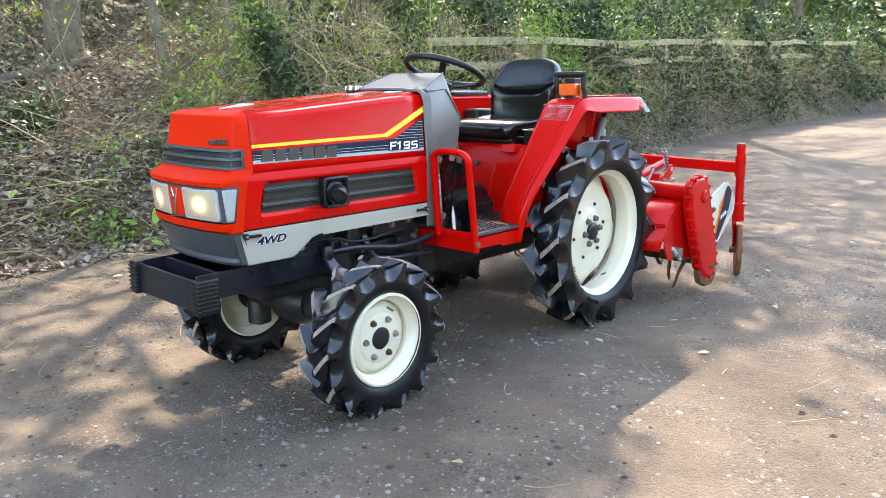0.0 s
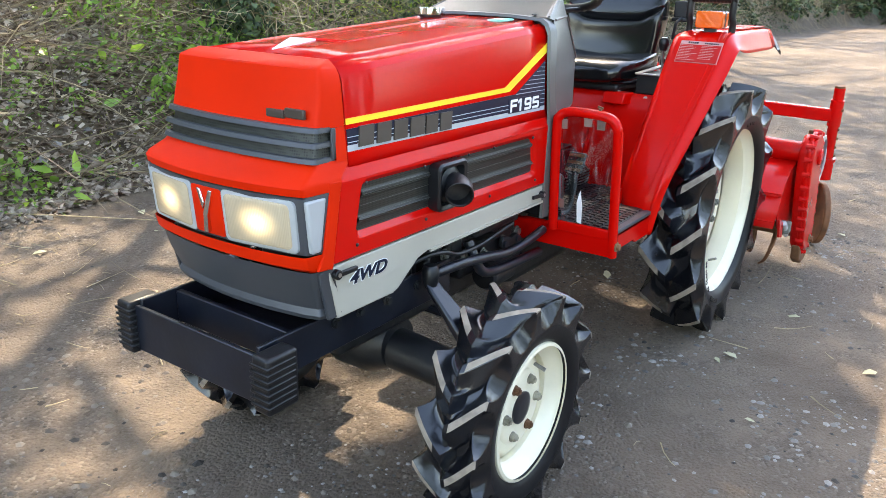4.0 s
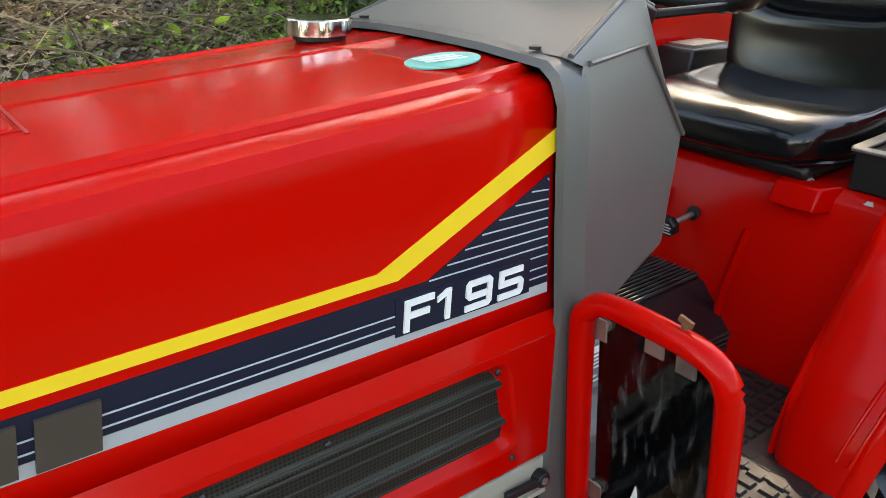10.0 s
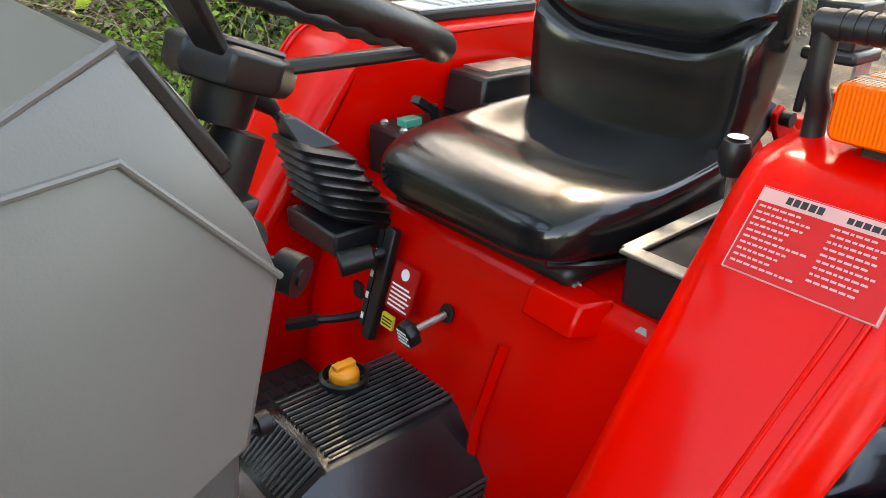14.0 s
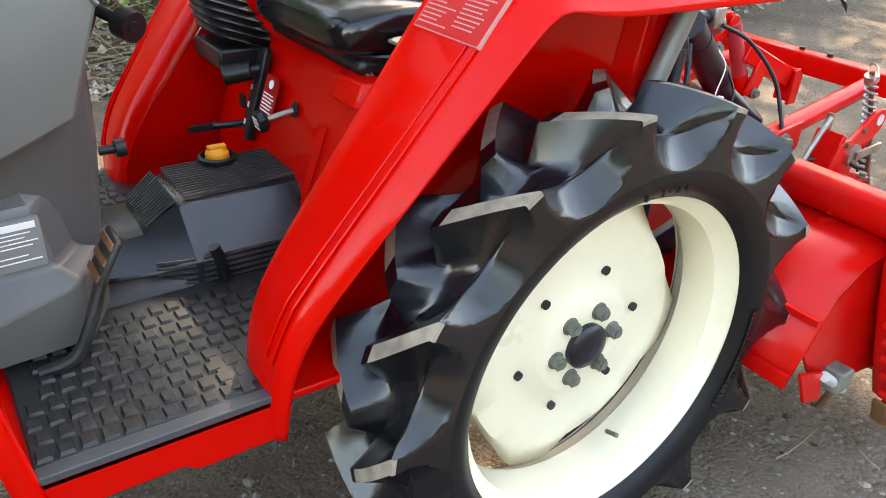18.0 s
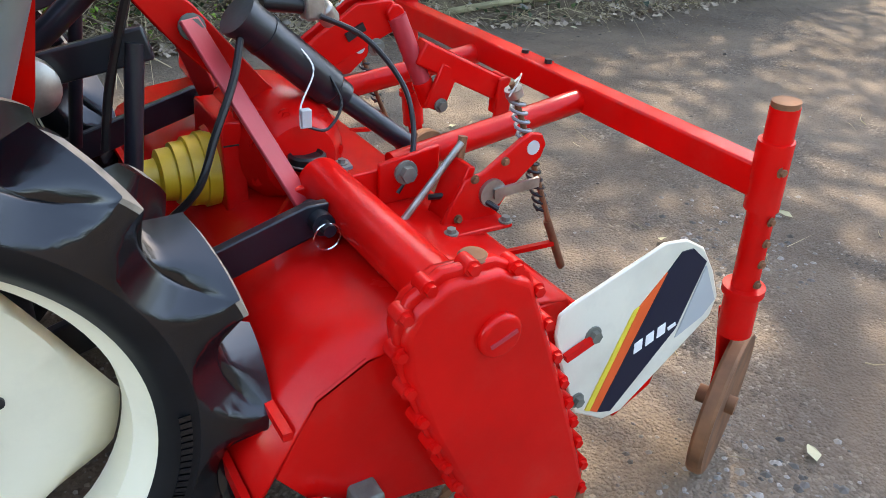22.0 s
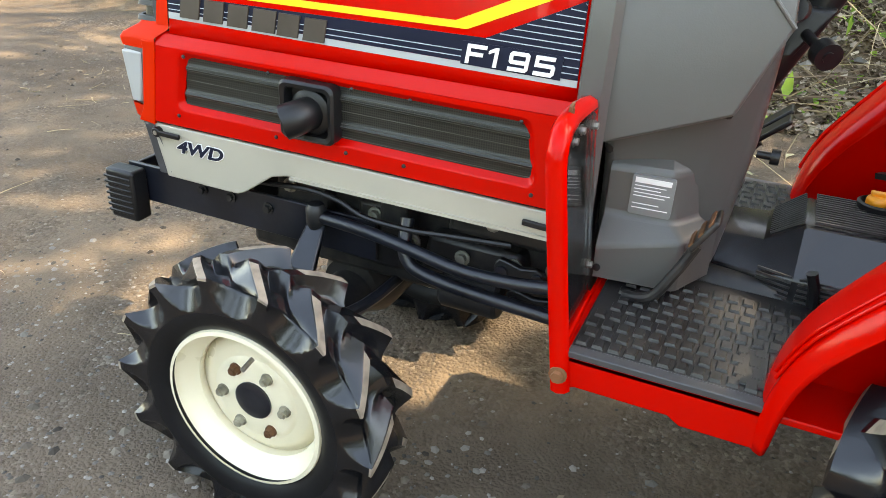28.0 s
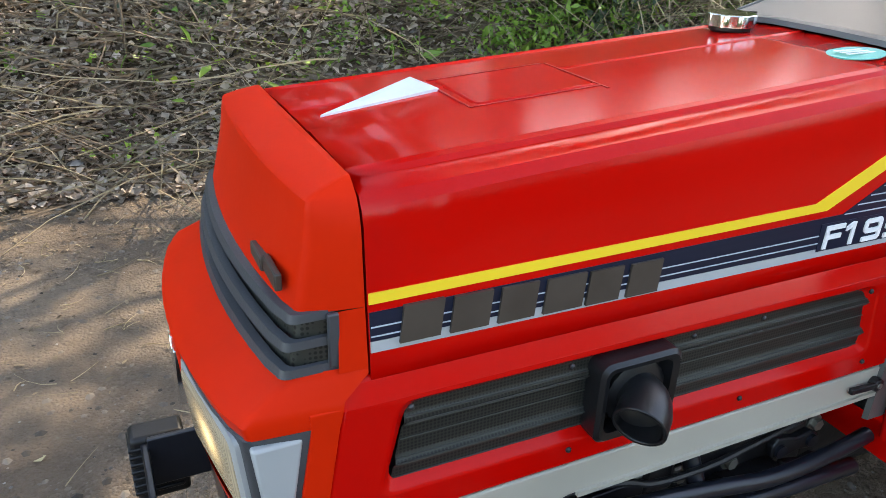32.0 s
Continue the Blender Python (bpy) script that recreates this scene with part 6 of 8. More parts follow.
for k in range(7):
    part("plate_line", box(bmesh.new(), (-0.845, -0.2000, 0.772 - k * (0.0062 if k < 5 else 0.0078)), (-0.784 - 0.008 * (k % 3), -0.1980, 0.7732 - k * (0.0062 if k < 5 else 0.0078) + (0.008 if k == 0 else 0))), WHITE, column, at=pose(-0.868, -0.194, 0, 0, 0, 3) @ Matrix.Translation((0.868, 0.194, 0)))
for x, y, z in ((-0.895, -0.205, 0.825), (-0.88, -0.236, 0.615), (-0.722, -0.172, 0.905)):
    part("cowl_screw", lathe([(0.007, 0), (0.007, -0.003), (0, -0.004)], 12, at=(x, y - 0.002, z)), BLACK, column)
bm = rod((-0.668, -0.07, 0.815), (-0.64, -0.07, 0.815), 0.007, n=12)
rod((-0.645, -0.07, 0.815), (-0.63, -0.07, 0.815), 0.014, n=18, bm=bm)
part("stop_knob", bm, BLACK, column)
# steering column and wheel
part("steering_column", rod((-0.70, 0, 0.90), (-0.598, 0, 1.12), 0.027, n=22), BLACK, tractor, "black steering column")
part("column_boot", loft([[(-0.70 + sx * 0.05, sy * 0.06, 0.985) for sx, sy in ((-1, -1), (1, -1), (1, 1), (-1, 1))], [(-0.635 + sx * 0.035, sy * 0.045, 1.06) for sx, sy in ((-1, -1), (1, -1), (1, 1), (-1, 1))]], close_ring=True, cap1=True), BLACK, tractor, bevel=0.006)
bm = rod((-0.64, -0.05, 1.02), (-0.60, -0.115, 1.0), 0.009, n=12)
rod((-0.612, -0.09, 1.005), (-0.60, -0.112, 1.0), 0.022, n=24, bm=bm)
part("column_knob", bm, BLACK, tractor, "black fluted tilt knob")
bm = rod((-0.655, -0.06, 1.06), (-0.66, -0.115, 1.065), 0.011, n=12)
rod((-0.66, -0.11, 1.065), (-0.665, -0.14, 1.07), 0.019, n=18, bm=bm)
part("light_switch", bm, BLACK, tractor)
SW = Matrix.Translation((-0.566, 0, 1.256)) @ pose(0, 0, 0, 0, 21, 0)
SR = 0.186
ring = [(SR * math.cos(2 * math.pi * i / 72), SR * math.sin(2 * math.pi * i / 72), 0) for i in range(72)]
bm = tube(ring, 0.0145, 12, steps=1, closed=True)
for i, v in enumerate(bm.verts):
    k = i // 12
    rad = Vector((v.co.x, v.co.y, 0))
    if v.co.z < -0.006:
        v.co.z += 0.0018 * math.cos(k * math.pi)
swheel = part("steering_wheel", bm, BLACK, tractor, "black steering wheel with finger grips", at=SW)
hubp = Vector((-0.006, 0, -0.074))
for ang in (-20, 100, 220):
    a = radians(ang)
    e = Vector((SR * math.cos(a), SR * math.sin(a), -0.004))
    part("spoke", slab(hubp + Vector((0.03 * math.cos(a), 0.03 * math.sin(a), 0)), e, 0.03, 0.014), BLACK, swheel, bevel=0.004)
bm = bmesh.new()
oct_ = [(0.066 * math.cos(radians(22.5 + 45 * i)), 0.058 * math.sin(radians(22.5 + 45 * i))) for i in range(8)]
loft([[(hubp.x + x * f, hubp.y + y * f, hubp.z + z) for x, y in oct_] for f, z in ((0.9, -0.022), (1.0, -0.012), (1.0, 0.012), (0.85, 0.017))], bm, close_ring=True, cap0=True, cap1=True)
part("hub", bm, BLACK, swheel, bevel=0.003)
part("hub_pad", box(bmesh.new(), (hubp.x - 0.033, -0.042, hubp.z + 0.016), (hubp.x + 0.033, 0.042, hubp.z + 0.023)), BLACK, swheel, bevel=0.004)
part("hub_sleeve", rod(hubp + Vector((0, 0, -0.022)), hubp + Vector((0.0, 0, -0.06)), 0.032, 0.028, 22), BLACK, swheel)

# ---- footplate, splash guard ----
step = part("step", prism([(-0.876, 0.497), (-0.845, 0.51), (-0.70, 0.51), (-0.68, 0.497), (-0.565, 0.497), (-0.565, 0.567), (-0.876, 0.567)], "y", -0.455, -0.44), RED, tractor, "red pressed-steel step edge", bevel=0.003)
part("step_floor", box(bmesh.new(), (-0.878, -0.455, 0.555), (-0.34, 0.455, 0.568)), RED, step, bevel=0.003)
part("far_step_edge", prism([(-0.876, 0.50), (-0.565, 0.50), (-0.565, 0.567), (-0.876, 0.567)], "y", 0.44, 0.455), RED, step, bevel=0.003)
part("front_cross", box(bmesh.new(), (-0.884, -0.455, 0.50), (-0.872, 0.455, 0.567)), RED, step, bevel=0.002)
for s in (1, -1):
    mat_ob = part("foot_mat", prism([(-0.864, -0.437 * s), (-0.568, -0.437 * s), (-0.545, -0.40 * s), (-0.545, -0.336 * s), (-0.37, -0.336 * s), (-0.37, -0.125 * s), (-0.864, -0.125 * s)], "z", 0.5685, 0.578), MAT_RUBBER, step, "black rubber foot mat with raised studs", bevel=0.003)
    stud = None
    for i in range(19):
        for j in range(9):
            x, y = -0.85 + i * 0.0255 + (0.006 if j % 2 else 0), (-0.42 + j * 0.031) * s
            if (x > -0.585 and abs(y) > 0.32) or x < -0.83 and abs(y) < 0.3 or x > -0.56 and abs(y) < 0.15:
                continue
            if stud is None:
                stud = box(bmesh.new(), (-0.0095, -0.0125, 0), (0.0095, 0.0125, 0.0055), (0.8, 0.8))
                stud = link_mesh("stud", stud, MAT_RUBBER, smooth=False)
            o = new("stud", stud)
            o.parent, o.location = mat_ob, (x, y, 0.5775)
    part("mat_edge", slab((-0.864, -0.447 * s, 0.572), (-0.565, -0.447 * s, 0.572), 0.022, 0.012), TRIM, mat_ob, bevel=0.002)
part("mat_tab", box(bmesh.new(), (-0.62, -0.42, 0.576), (-0.575, -0.32, 0.582)), MAT_RUBBER, step, bevel=0.002)
LEAN = Matrix.Translation((-0.915, 0, 0.9)) @ pose(0, 0, 0, 0, -5.5, 0) @ Matrix.Translation((0.915, 0, -0.9))
bm = tube([(-0.895, -0.268, 0.56), (-0.911, -0.268, 0.72), (-0.924, -0.268, 0.88), (-0.925, -0.275, 0.908), (-0.921, -0.30, 0.922), (-0.923, -0.38, 0.924), (-0.922, -0.425, 0.918), (-0.920, -0.447, 0.90), (-0.916, -0.455, 0.86), (-0.895, -0.455, 0.7), (-0.868, -0.455, 0.50)], 0.014, 8, steps=4)
for v in bm.verts:
    c = -0.918 + max(0, 0.9 - v.co.z) * 0.125
    v.co.x = c + (v.co.x - c) * 1.2
guard = part("splash_guard", bm, RED, tractor, "red splash-guard frame with a scratched clear pane", angle=60)
pane = part("guard_pane", prism([(-0.44, 0.575), (-0.28, 0.575), (-0.28, 0.9), (-0.305, 0.915), (-0.41, 0.912), (-0.44, 0.89)], "x", -0.911, -0.908), GLASS, guard, "scratched clear acrylic pane", smooth=False, at=LEAN)
pane.visible_shadow = False
part("lower_bar", slab((-0.882, -0.268, 0.568), (-0.878, -0.455, 0.568), 0.014, 0.03), RED, guard, bevel=0.003)
for y, z in ((-0.283, 0.885), (-0.283, 0.64), (-0.36, 0.90), (-0.40, 0.895)):
    bolt(LEAN @ Vector((-0.912, y, z)), (1, 0, 0), 0.006, guard, ZINC)
    part("pane_clip", box(bmesh.new(), (-0.918, y - 0.012, z - 0.014), (-0.9155, y + 0.012, z + 0.014)), ZINC, guard, at=LEAN)
bm = rod((-0.921, -0.395, 0.93), (-0.921, -0.395, 0.942), 0.0045, n=12)
slab((-0.921, -0.403, 0.942), (-0.921, -0.387, 0.946), 0.004, 0.007, bm)
part("wing_nut", bm, RUST, guard)
bolt((-0.872, -0.466, 0.535), (0, -1, 0), 0.01, guard, RUST)
part("tape_strip", prism([(-0.352, 0.585), (-0.338, 0.588), (-0.335, 0.65), (-0.345, 0.69), (-0.353, 0.64)], "x", -0.9145, -0.9125), WHITE, guard, "torn white tape strip", smooth=False, at=LEAN)
# pedals
bm = tube([(-0.825, -0.255, 0.583), (-0.777, -0.26, 0.596), (-0.745, -0.255, 0.65), (-0.722, -0.245, 0.702)], 0.0095, 10)
pedal = part("clutch_pedal", bm, GREASY, tractor, "black clutch pedal with a worn pad")
part("pedal_pad", box(bmesh.new(), (-0.035, -0.03, -0.004), (0.035, 0.03, 0.006)), GREASY, pedal, bevel=0.004, at=pose(-0.712, -0.24, 0.728, 0, -60, 0))
for k in range(3):
    part("pedal_grip", box(bmesh.new(), (-0.03 + k * 0.024, -0.026, 0.006), (-0.02 + k * 0.024, 0.026, 0.009)), RUST, pedal, at=pose(-0.712, -0.24, 0.728, 0, -60, 0))
for y in (0.24, 0.32):
    p2 = part("brake_pedal", tube([(-0.80, y, 0.60), (-0.72, y, 0.68), (-0.67, y, 0.74)], 0.009, 8), GREASY, tractor, "black brake pedal")
    part("pedal_pad", box(bmesh.new(), (-0.05, -0.03, -0.004), (0.05, 0.03, 0.006)), BLACK, p2, bevel=0.004, at=pose(-0.655, y, 0.765, 0, -42, 0))
bm = tube([(-0.52, -0.138, 0.585), (-0.525, -0.142, 0.62), (-0.535, -0.144, 0.65)], 0.01, 8)
part("diff_lock_pedal", bm, BLACK, tractor, "small black floor pedal")

# ---- transmission hump ----
def hump_ring(x, w, zt, ch):
    return [(x, -w, 0.566), (x, -w, 0.566 + (zt - 0.566) * 0.42), (x, -w + ch, zt - 0.006), (x, -w + ch + 0.02, zt), (x, w - ch + 0.01, zt), (x, w - ch + 0.03, zt - 0.006), (x, w + 0.03, 0.566 + (zt - 0.566) * 0.42), (x, w + 0.03, 0.566)]


hump = part("gear_cover", loft([hump_ring(-0.70, 0.09, 0.655, 0.04), hump_ring(-0.62, 0.105, 0.66, 0.05), hump_ring(-0.56, 0.13, 0.7, 0.07), hump_ring(-0.34, 0.135, 0.702, 0.075), hump_ring(-0.33, 0.13, 0.69, 0.075)], cap0=True, cap1=True), COVER, tractor, "black plastic gearbox cover with fine ribs", bevel=0.004, angle=25)
for k in range(14):
    y = -0.048 + k * 0.0105
    part("cover_rib", slab((-0.545, y, 0.7035), (-0.345, y, 0.7055), 0.0032, 0.004), COVER_RIB, hump)
    part("cover_rib", slab((-0.612, y * 0.9, 0.664), (-0.562, y, 0.7015), 0.0032, 0.004), COVER_RIB, hump)
for k in range(5):
    z = 0.585 + k * 0.0105
    part("cover_rib", slab((-0.55, -0.1325, z), (-0.345, -0.1372, z), 0.0032, 0.004), COVER_RIB, hump)
    part("cover_rib", slab((-0.62, -0.107, z - 0.004), (-0.562, -0.131, z), 0.0032, 0.004), COVER_RIB, hump)
cap_base = part("dipstick_neck", lathe([(0.034, 0.695), (0.036, 0.715), (0.031, 0.718), (0.028, 0.7)], 24, axis="z", at=(-0.443, 0.075, 0)), BLACK, hump)
bm = lathe([(0.019, 0.698), (0.022, 0.702), (0.022, 0.722), (0.016, 0.729), (0, 0.73)], 20, axis="z", at=(-0.443, 0.075, 0))
box(bm, (-0.46, 0.068, 0.728), (-0.426, 0.082, 0.736))
part("dipstick_cap", bm, ORANGE_CAP, hump, "orange plastic filler cap", bevel=0.002)

# ---- seat console, fenders ----
CON = [(-0.365, 0.566), (-0.345, 0.70), (-0.30, 0.84), (-0.272, 0.895), (-0.255, 0.905)]
console = part("seat_console", loft([[(x, y, z) for x, z in CON] + [(0.1, y, 0.9)] for y in np.linspace(-0.325, 0.33, 9)]), RED, tractor, "glossy red pressed-steel seat console", bevel=0.01, segments=3, angle=30)
bm = loft([[(-0.372, -0.095, 0.58), (-0.352, -0.097, 0.70), (-0.318, -0.105, 0.81)], [(-0.376, -0.102, 0.58), (-0.357, -0.104, 0.70), (-0.323, -0.112, 0.81)], [(-0.368, -0.11, 0.58), (-0.348, -0.112, 0.70), (-0.312, -0.12, 0.81)]])
part("console_rib", bm, RED, console)
bm = solid([(-0.314, -0.135, 0.868), (-0.314, -0.215, 0.868), (-0.284, -0.235, 0.868), (-0.27, -0.13, 0.868), (-0.296, -0.135, 0.907), (-0.296, -0.215, 0.907), (-0.255, -0.235, 0.909), (-0.25, -0.13, 0.909)], [(3, 2, 1, 0), (4, 5, 6, 7), (0, 1, 5, 4), (1, 2, 6, 5), (2, 3, 7, 6), (3, 0, 4, 7)])
part("console_boss", bm, RED, console, bevel=0.004)
lab = Matrix.Translation((-0.325, 0.092, 0.806)) @ pose(0, 0, 0, 0, 19, 0) @ pose(0, 0, 0, 90, 0, -90)
label_ob = part("instruction_label", prism(round_rect(-0.028, -0.035, 0.028, 0.038, 0.004), "z", -0.001, 0.003), DECAL_RED, console, "red and white instruction label", at=lab, smooth=False)
for k in range(6):
    part("label_line", box(bmesh.new(), (-0.023, -0.031 + k * 0.0065, 0.003), (0.023 - 0.006 * (k % 2), -0.0285 + k * 0.0065, 0.0038)), WHITE, label_ob, smooth=False)
part("label_sign", rod((0.0, 0.023, 0.003), (0.0, 0.023, 0.0038), 0.009, n=18), WHITE, label_ob)
yl = part("caution_label", prism(round_rect(-0.014, -0.011, 0.014, 0.011, 0.002), "z", -0.001, 0.003), DECAL_YEL, console, "small yellow caution label", at=Matrix.Translation((-0.342, 0.107, 0.752)) @ pose(0, 0, 0, 0, 14, 0) @ pose(0, 0, 0, 90, 0, -90), smooth=False)
for k in range(3):
    part("label_line", box(bmesh.new(), (-0.011, -0.007 + k * 0.005, 0.003), (0.011, -0.005 + k * 0.005, 0.0036)), BLACK, yl, smooth=False)
bm = rod((-0.32, 0.0, 0.805), (-0.372, 0.008, 0.793), 0.0055, n=10)
part("knob_stem", bm, ZINC, console)
bm = bmesh.new()
st = [(0.021 * (1 if i % 2 else 0.86) * math.cos(math.pi * i / 8), 0.021 * (1 if i % 2 else 0.86) * math.sin(math.pi * i / 8)) for i in range(16)]
loft([[(x * f, y * f, z) for x, y in st] for f, z in ((0.9, 0), (1, 0.003), (1, 0.015), (0.85, 0.019))], bm, close_ring=True, cap0=True, cap1=True)
kn = part("star_knob", bm, BLACK, console, "black star knob with white marks", at=Matrix.Translation((-0.37, 0.008, 0.7935)) @ pose(0, 0, 0, 90, 0, -90) @ pose(0, 0, 0, 12, 0, 0), bevel=0.002)
for k in range(4):
    part("knob_mark", box(bmesh.new(), (-0.012, -0.011 + k * 0.006, 0.019), (0.012 - 0.003 * (k % 2), -0.008 + k * 0.006, 0.0197)), WHITE, kn, smooth=False)
part("knob_hole", lathe([(0.014, 0), (0.014, 0.002), (0.0, 0.002)], 18, axis="z"), BLACK, console, at=Matrix.Translation((-0.317, 0.0, 0.806)) @ pose(0, 0, 0, 0, -71, 0))
# quadrant slot with lever
part("lever_slot", box(bmesh.new(), (-0.011, -0.011, -0.095), (0.004, 0.011, 0.085)), BLACK, console, bevel=0.003, at=Matrix.Translation((-0.325, 0.142, 0.80)) @ pose(0, 0, 0, 0, 17, 0))
part("quadrant_plate", box(bmesh.new(), (-0.009, 0.014, -0.08), (0.004, 0.026, 0.075)), BLACK, console, "black number plate with white marks", at=Matrix.Translation((-0.325, 0.142, 0.80)) @ pose(0, 0, 0, 0, 17, 0))
for k in range(4):
    part("quadrant_mark", box(bmesh.new(), (-0.0102, 0.017, -0.07 + k * 0.035), (-0.009, 0.023, -0.06 + k * 0.035)), WHITE, console, at=Matrix.Translation((-0.325, 0.142, 0.80)) @ pose(0, 0, 0, 0, 17, 0))
bm = rod((-0.31, 0.145, 0.845), (-0.345, 0.155, 0.842), 0.009, n=10)
rod((-0.335, 0.153, 0.842), (-0.385, 0.172, 0.834), 0.018, 0.02, n=18, bm=bm)
part("range_lever", bm, BLACK, console, "black fluted range lever grip", bevel=0.003)
bm = tube([(-0.34, 0.17, 0.735), (-0.37, 0.195, 0.726), (-0.40, 0.23, 0.716)], 0.007, 8)
slab((-0.395, 0.225, 0.718), (-0.433, 0.259, 0.706), 0.02, 0.012, bm)
part("rocking_lever", bm, BLACK, console)
part("plate_label", box(bmesh.new(), (-0.352, 0.168, 0.765), (-0.344, 0.186, 0.79)), BLACK, console)
for y, z in ((-0.283, 0.893), (-0.175, 0.905)):
    bolt((-0.262, y, z - 0.004), (-1, 0, 0.6), 0.008, console, ZINC)


FP = [(-0.577, 0.496), (-0.575, 0.56), (-0.568, 0.63), (-0.545, 0.695), (-0.511, 0.75), (-0.376, 0.932), (-0.303, 1.034), (-0.253, 1.097), (-0.215, 1.121), (-0.165, 1.129), (-0.1, 1.130), (0.1, 1.130), (0.332, 1.126)]


def fender_ring(i, s):
    """Section of the mudguard at one station of its profile: inner edge, crown, rolled outer edge."""
    x, z = FP[i]
    a, b = Vector(FP[max(i - 1, 0)]), Vector(FP[min(i + 1, len(FP) - 1)])
    d = (b - a).normalized()
    nx_, nz_ = -d.y, d.x
    t = min(1, max(0, (z - 0.5) / 0.55))
    yi, yo = (-0.42 if i == 0 else -0.338), -0.455 - 0.083 * t
    drop = 0.012 + 0.045 * max(0, min(1, (i - 6.5) / 3))
    k = 1 if i < 8 else 0.45
    sec = [(yi + 0.0, -0.034 * k), (yi - 0.002, -0.022 * k), (yi - 0.008, -0.012 * k), (yi - 0.018, -0.003), (yi - 0.026, 0.001), (yi - 0.036, 0.004), ((yi + yo) / 2, 0.006), (yo + 0.024, 0.004), (yo + 0.017, 0.001), (yo + 0.010, 0.004), (yo, -0.003), (yo - 0.012, -0.012 - drop * 0.35), (yo - 0.03 * min(1, t), -0.012 - drop)]
    return [(x + nx_ * n_, y * s, z + nz_ * n_) for y, n_ in sec]


for s in (1, -1):
    fender = part("fender", loft([fender_ring(i, s) for i in range(len(FP))]), RED, tractor, "glossy red rear mudguard", angle=40)
    sub = fender.modifiers.new("soften", "SUBSURF")
    sub.levels = sub.render_levels = 2
    thick(fender, 0.003)
    for dy, up in ((0.018, 0.0032), (0.036, 0.0040)):
        bead = []
        for i in range(2, 10):
            a_, b_ = Vector(FP[i - 1]), Vector(FP[i + 1])
            d_ = (b_ - a_).normalized()
            t_ = min(1, max(0, (FP[i][1] - 0.5) / 0.55))
            bead.append((FP[i][0] - d_.y * up, (-0.455 - 0.083 * t_ + dy) * s, FP[i][1] + d_.x * up))
        part("fender_bead", tube(bead, 0.0028, 8, steps=5), RED, fender)
    cap_prof = [(0.331, 1.1255), (0.372, 1.122), (0.393, 1.105), (0.397, 1.085)]
    rings = []
    for k, (x, z) in enumerate(cap_prof):
        o = 0.002 if k < 2 else 0
        rings.append([(x, (-0.338) * s, z - 0.04 - 0.0 * k), (x, (-0.338) * s, z + o), (x, -0.44 * s, z + 0.008 + o - 0.004 * k), (x, -0.522 * s, z + 0.005 + o - 0.003 * k), (x - 0.0, -0.548 * s, z - 0.03), (x, -0.573 * s, z - 0.075 + 0.006 * k)])
    part("fender_cap", loft(rings), TRIM, fender, "dark grey plastic mudguard end cap", bevel=0.004, angle=40)
    tl = part("tail_lamp", box(bmesh.new(), (0.372, min(-0.40 * s, -0.5 * s), 1.06), (0.412, max(-0.40 * s, -0.5 * s), 1.118)), TAIL, fender, "red and amber tail lamp", bevel=0.006)
    part("tail_amber", box(bmesh.new(), (0.374, min(-0.34 * s, -0.4 * s), 1.062), (0.41, max(-0.34 * s, -0.4 * s), 1.118)), AMBER, fender, bevel=0.005)
    wall = [(-0.56, 0.56), (-0.552, 0.62), (-0.53, 0.672), (-0.491, 0.733), (-0.343, 0.908), (-0.252, 1.038), (-0.225, 1.085), (-0.19, 1.11), (0.30, 1.115), (0.255, 0.86), (0.215, 0.74), (0.1, 0.62), (-0.1, 0.58), (-0.3, 0.56)]
    part("fender_wall", prism(wall, "y", *sorted((-0.345 * s, -0.338 * s))), RED, fender, "glossy red inner wheel arch")
    part("wall_gusset", solid([(0.15, -0.346 * s, 1.10), (0.23, -0.346 * s, 1.10), (0.17, -0.346 * s, 0.76), (0.08, -0.346 * s, 0.70), (0.185, -0.365 * s, 1.09), (0.13, -0.36 * s, 0.76)], [(0, 4, 5, 3), (4, 1, 2, 5), (3, 5, 2), (0, 1, 4)]), RED, fender, bevel=0.004)
    bolt((-0.204, -0.346 * s, 0.976), (0, -s, 0), 0.009, fender, BOLT_GREY)
    part("cable_hole", rod((-0.165, -0.346 * s, 0.985), (-0.165, -0.35 * s, 0.985), 0.008, n=12), BLACK, fender)
    part("arch_cable", tube([(-0.165, -0.35 * s, 0.985), (-0.15, -0.356 * s, 1.01), (-0.148, -0.36 * s, 1.05), (-0.15, -0.37 * s, 1.09)], 0.004, 6), BLACK, fender)
    # grab handle
    ya, yb = -0.372 * s, -0.518 * s
    grip = part("grab_handle", rod((-0.178, ya + 0.012 * s, 1.238), (-0.178, yb - 0.012 * s, 1.238), 0.0135, n=18), BLACK, fender, "black ribbed grab handle", bevel=0.003)
    for k in range(11):
        yy = ya + (yb - ya) * (0.08 + 0.84 * k / 10)
        part("grip_ring", rod((-0.178, yy - 0.0045, 1.238), (-0.178, yy + 0.0045, 1.238), 0.0148, n=16), BLACK, grip)
    for yy in (ya, yb):
        part("handle_post", tube([(-0.178, yy, 1.236), (-0.178, yy, 1.185), (-0.172, yy - 0.004 * s, 1.165), (-0.167, yy - 0.003 * s, 1.15), (-0.167, yy - 0.003 * s, 1.126)], 0.0115, 12, steps=3), BLACK, grip)
    # turn lamp, amber to front and rear
    ym = -0.452 * s
    lampb = part("turn_lamp", box(bmesh.new(), (-0.186, ym - 0.046, 1.142), (-0.17, ym + 0.046, 1.197)), BLACK, fender, "amber double-faced turn lamp", bevel=0.005)
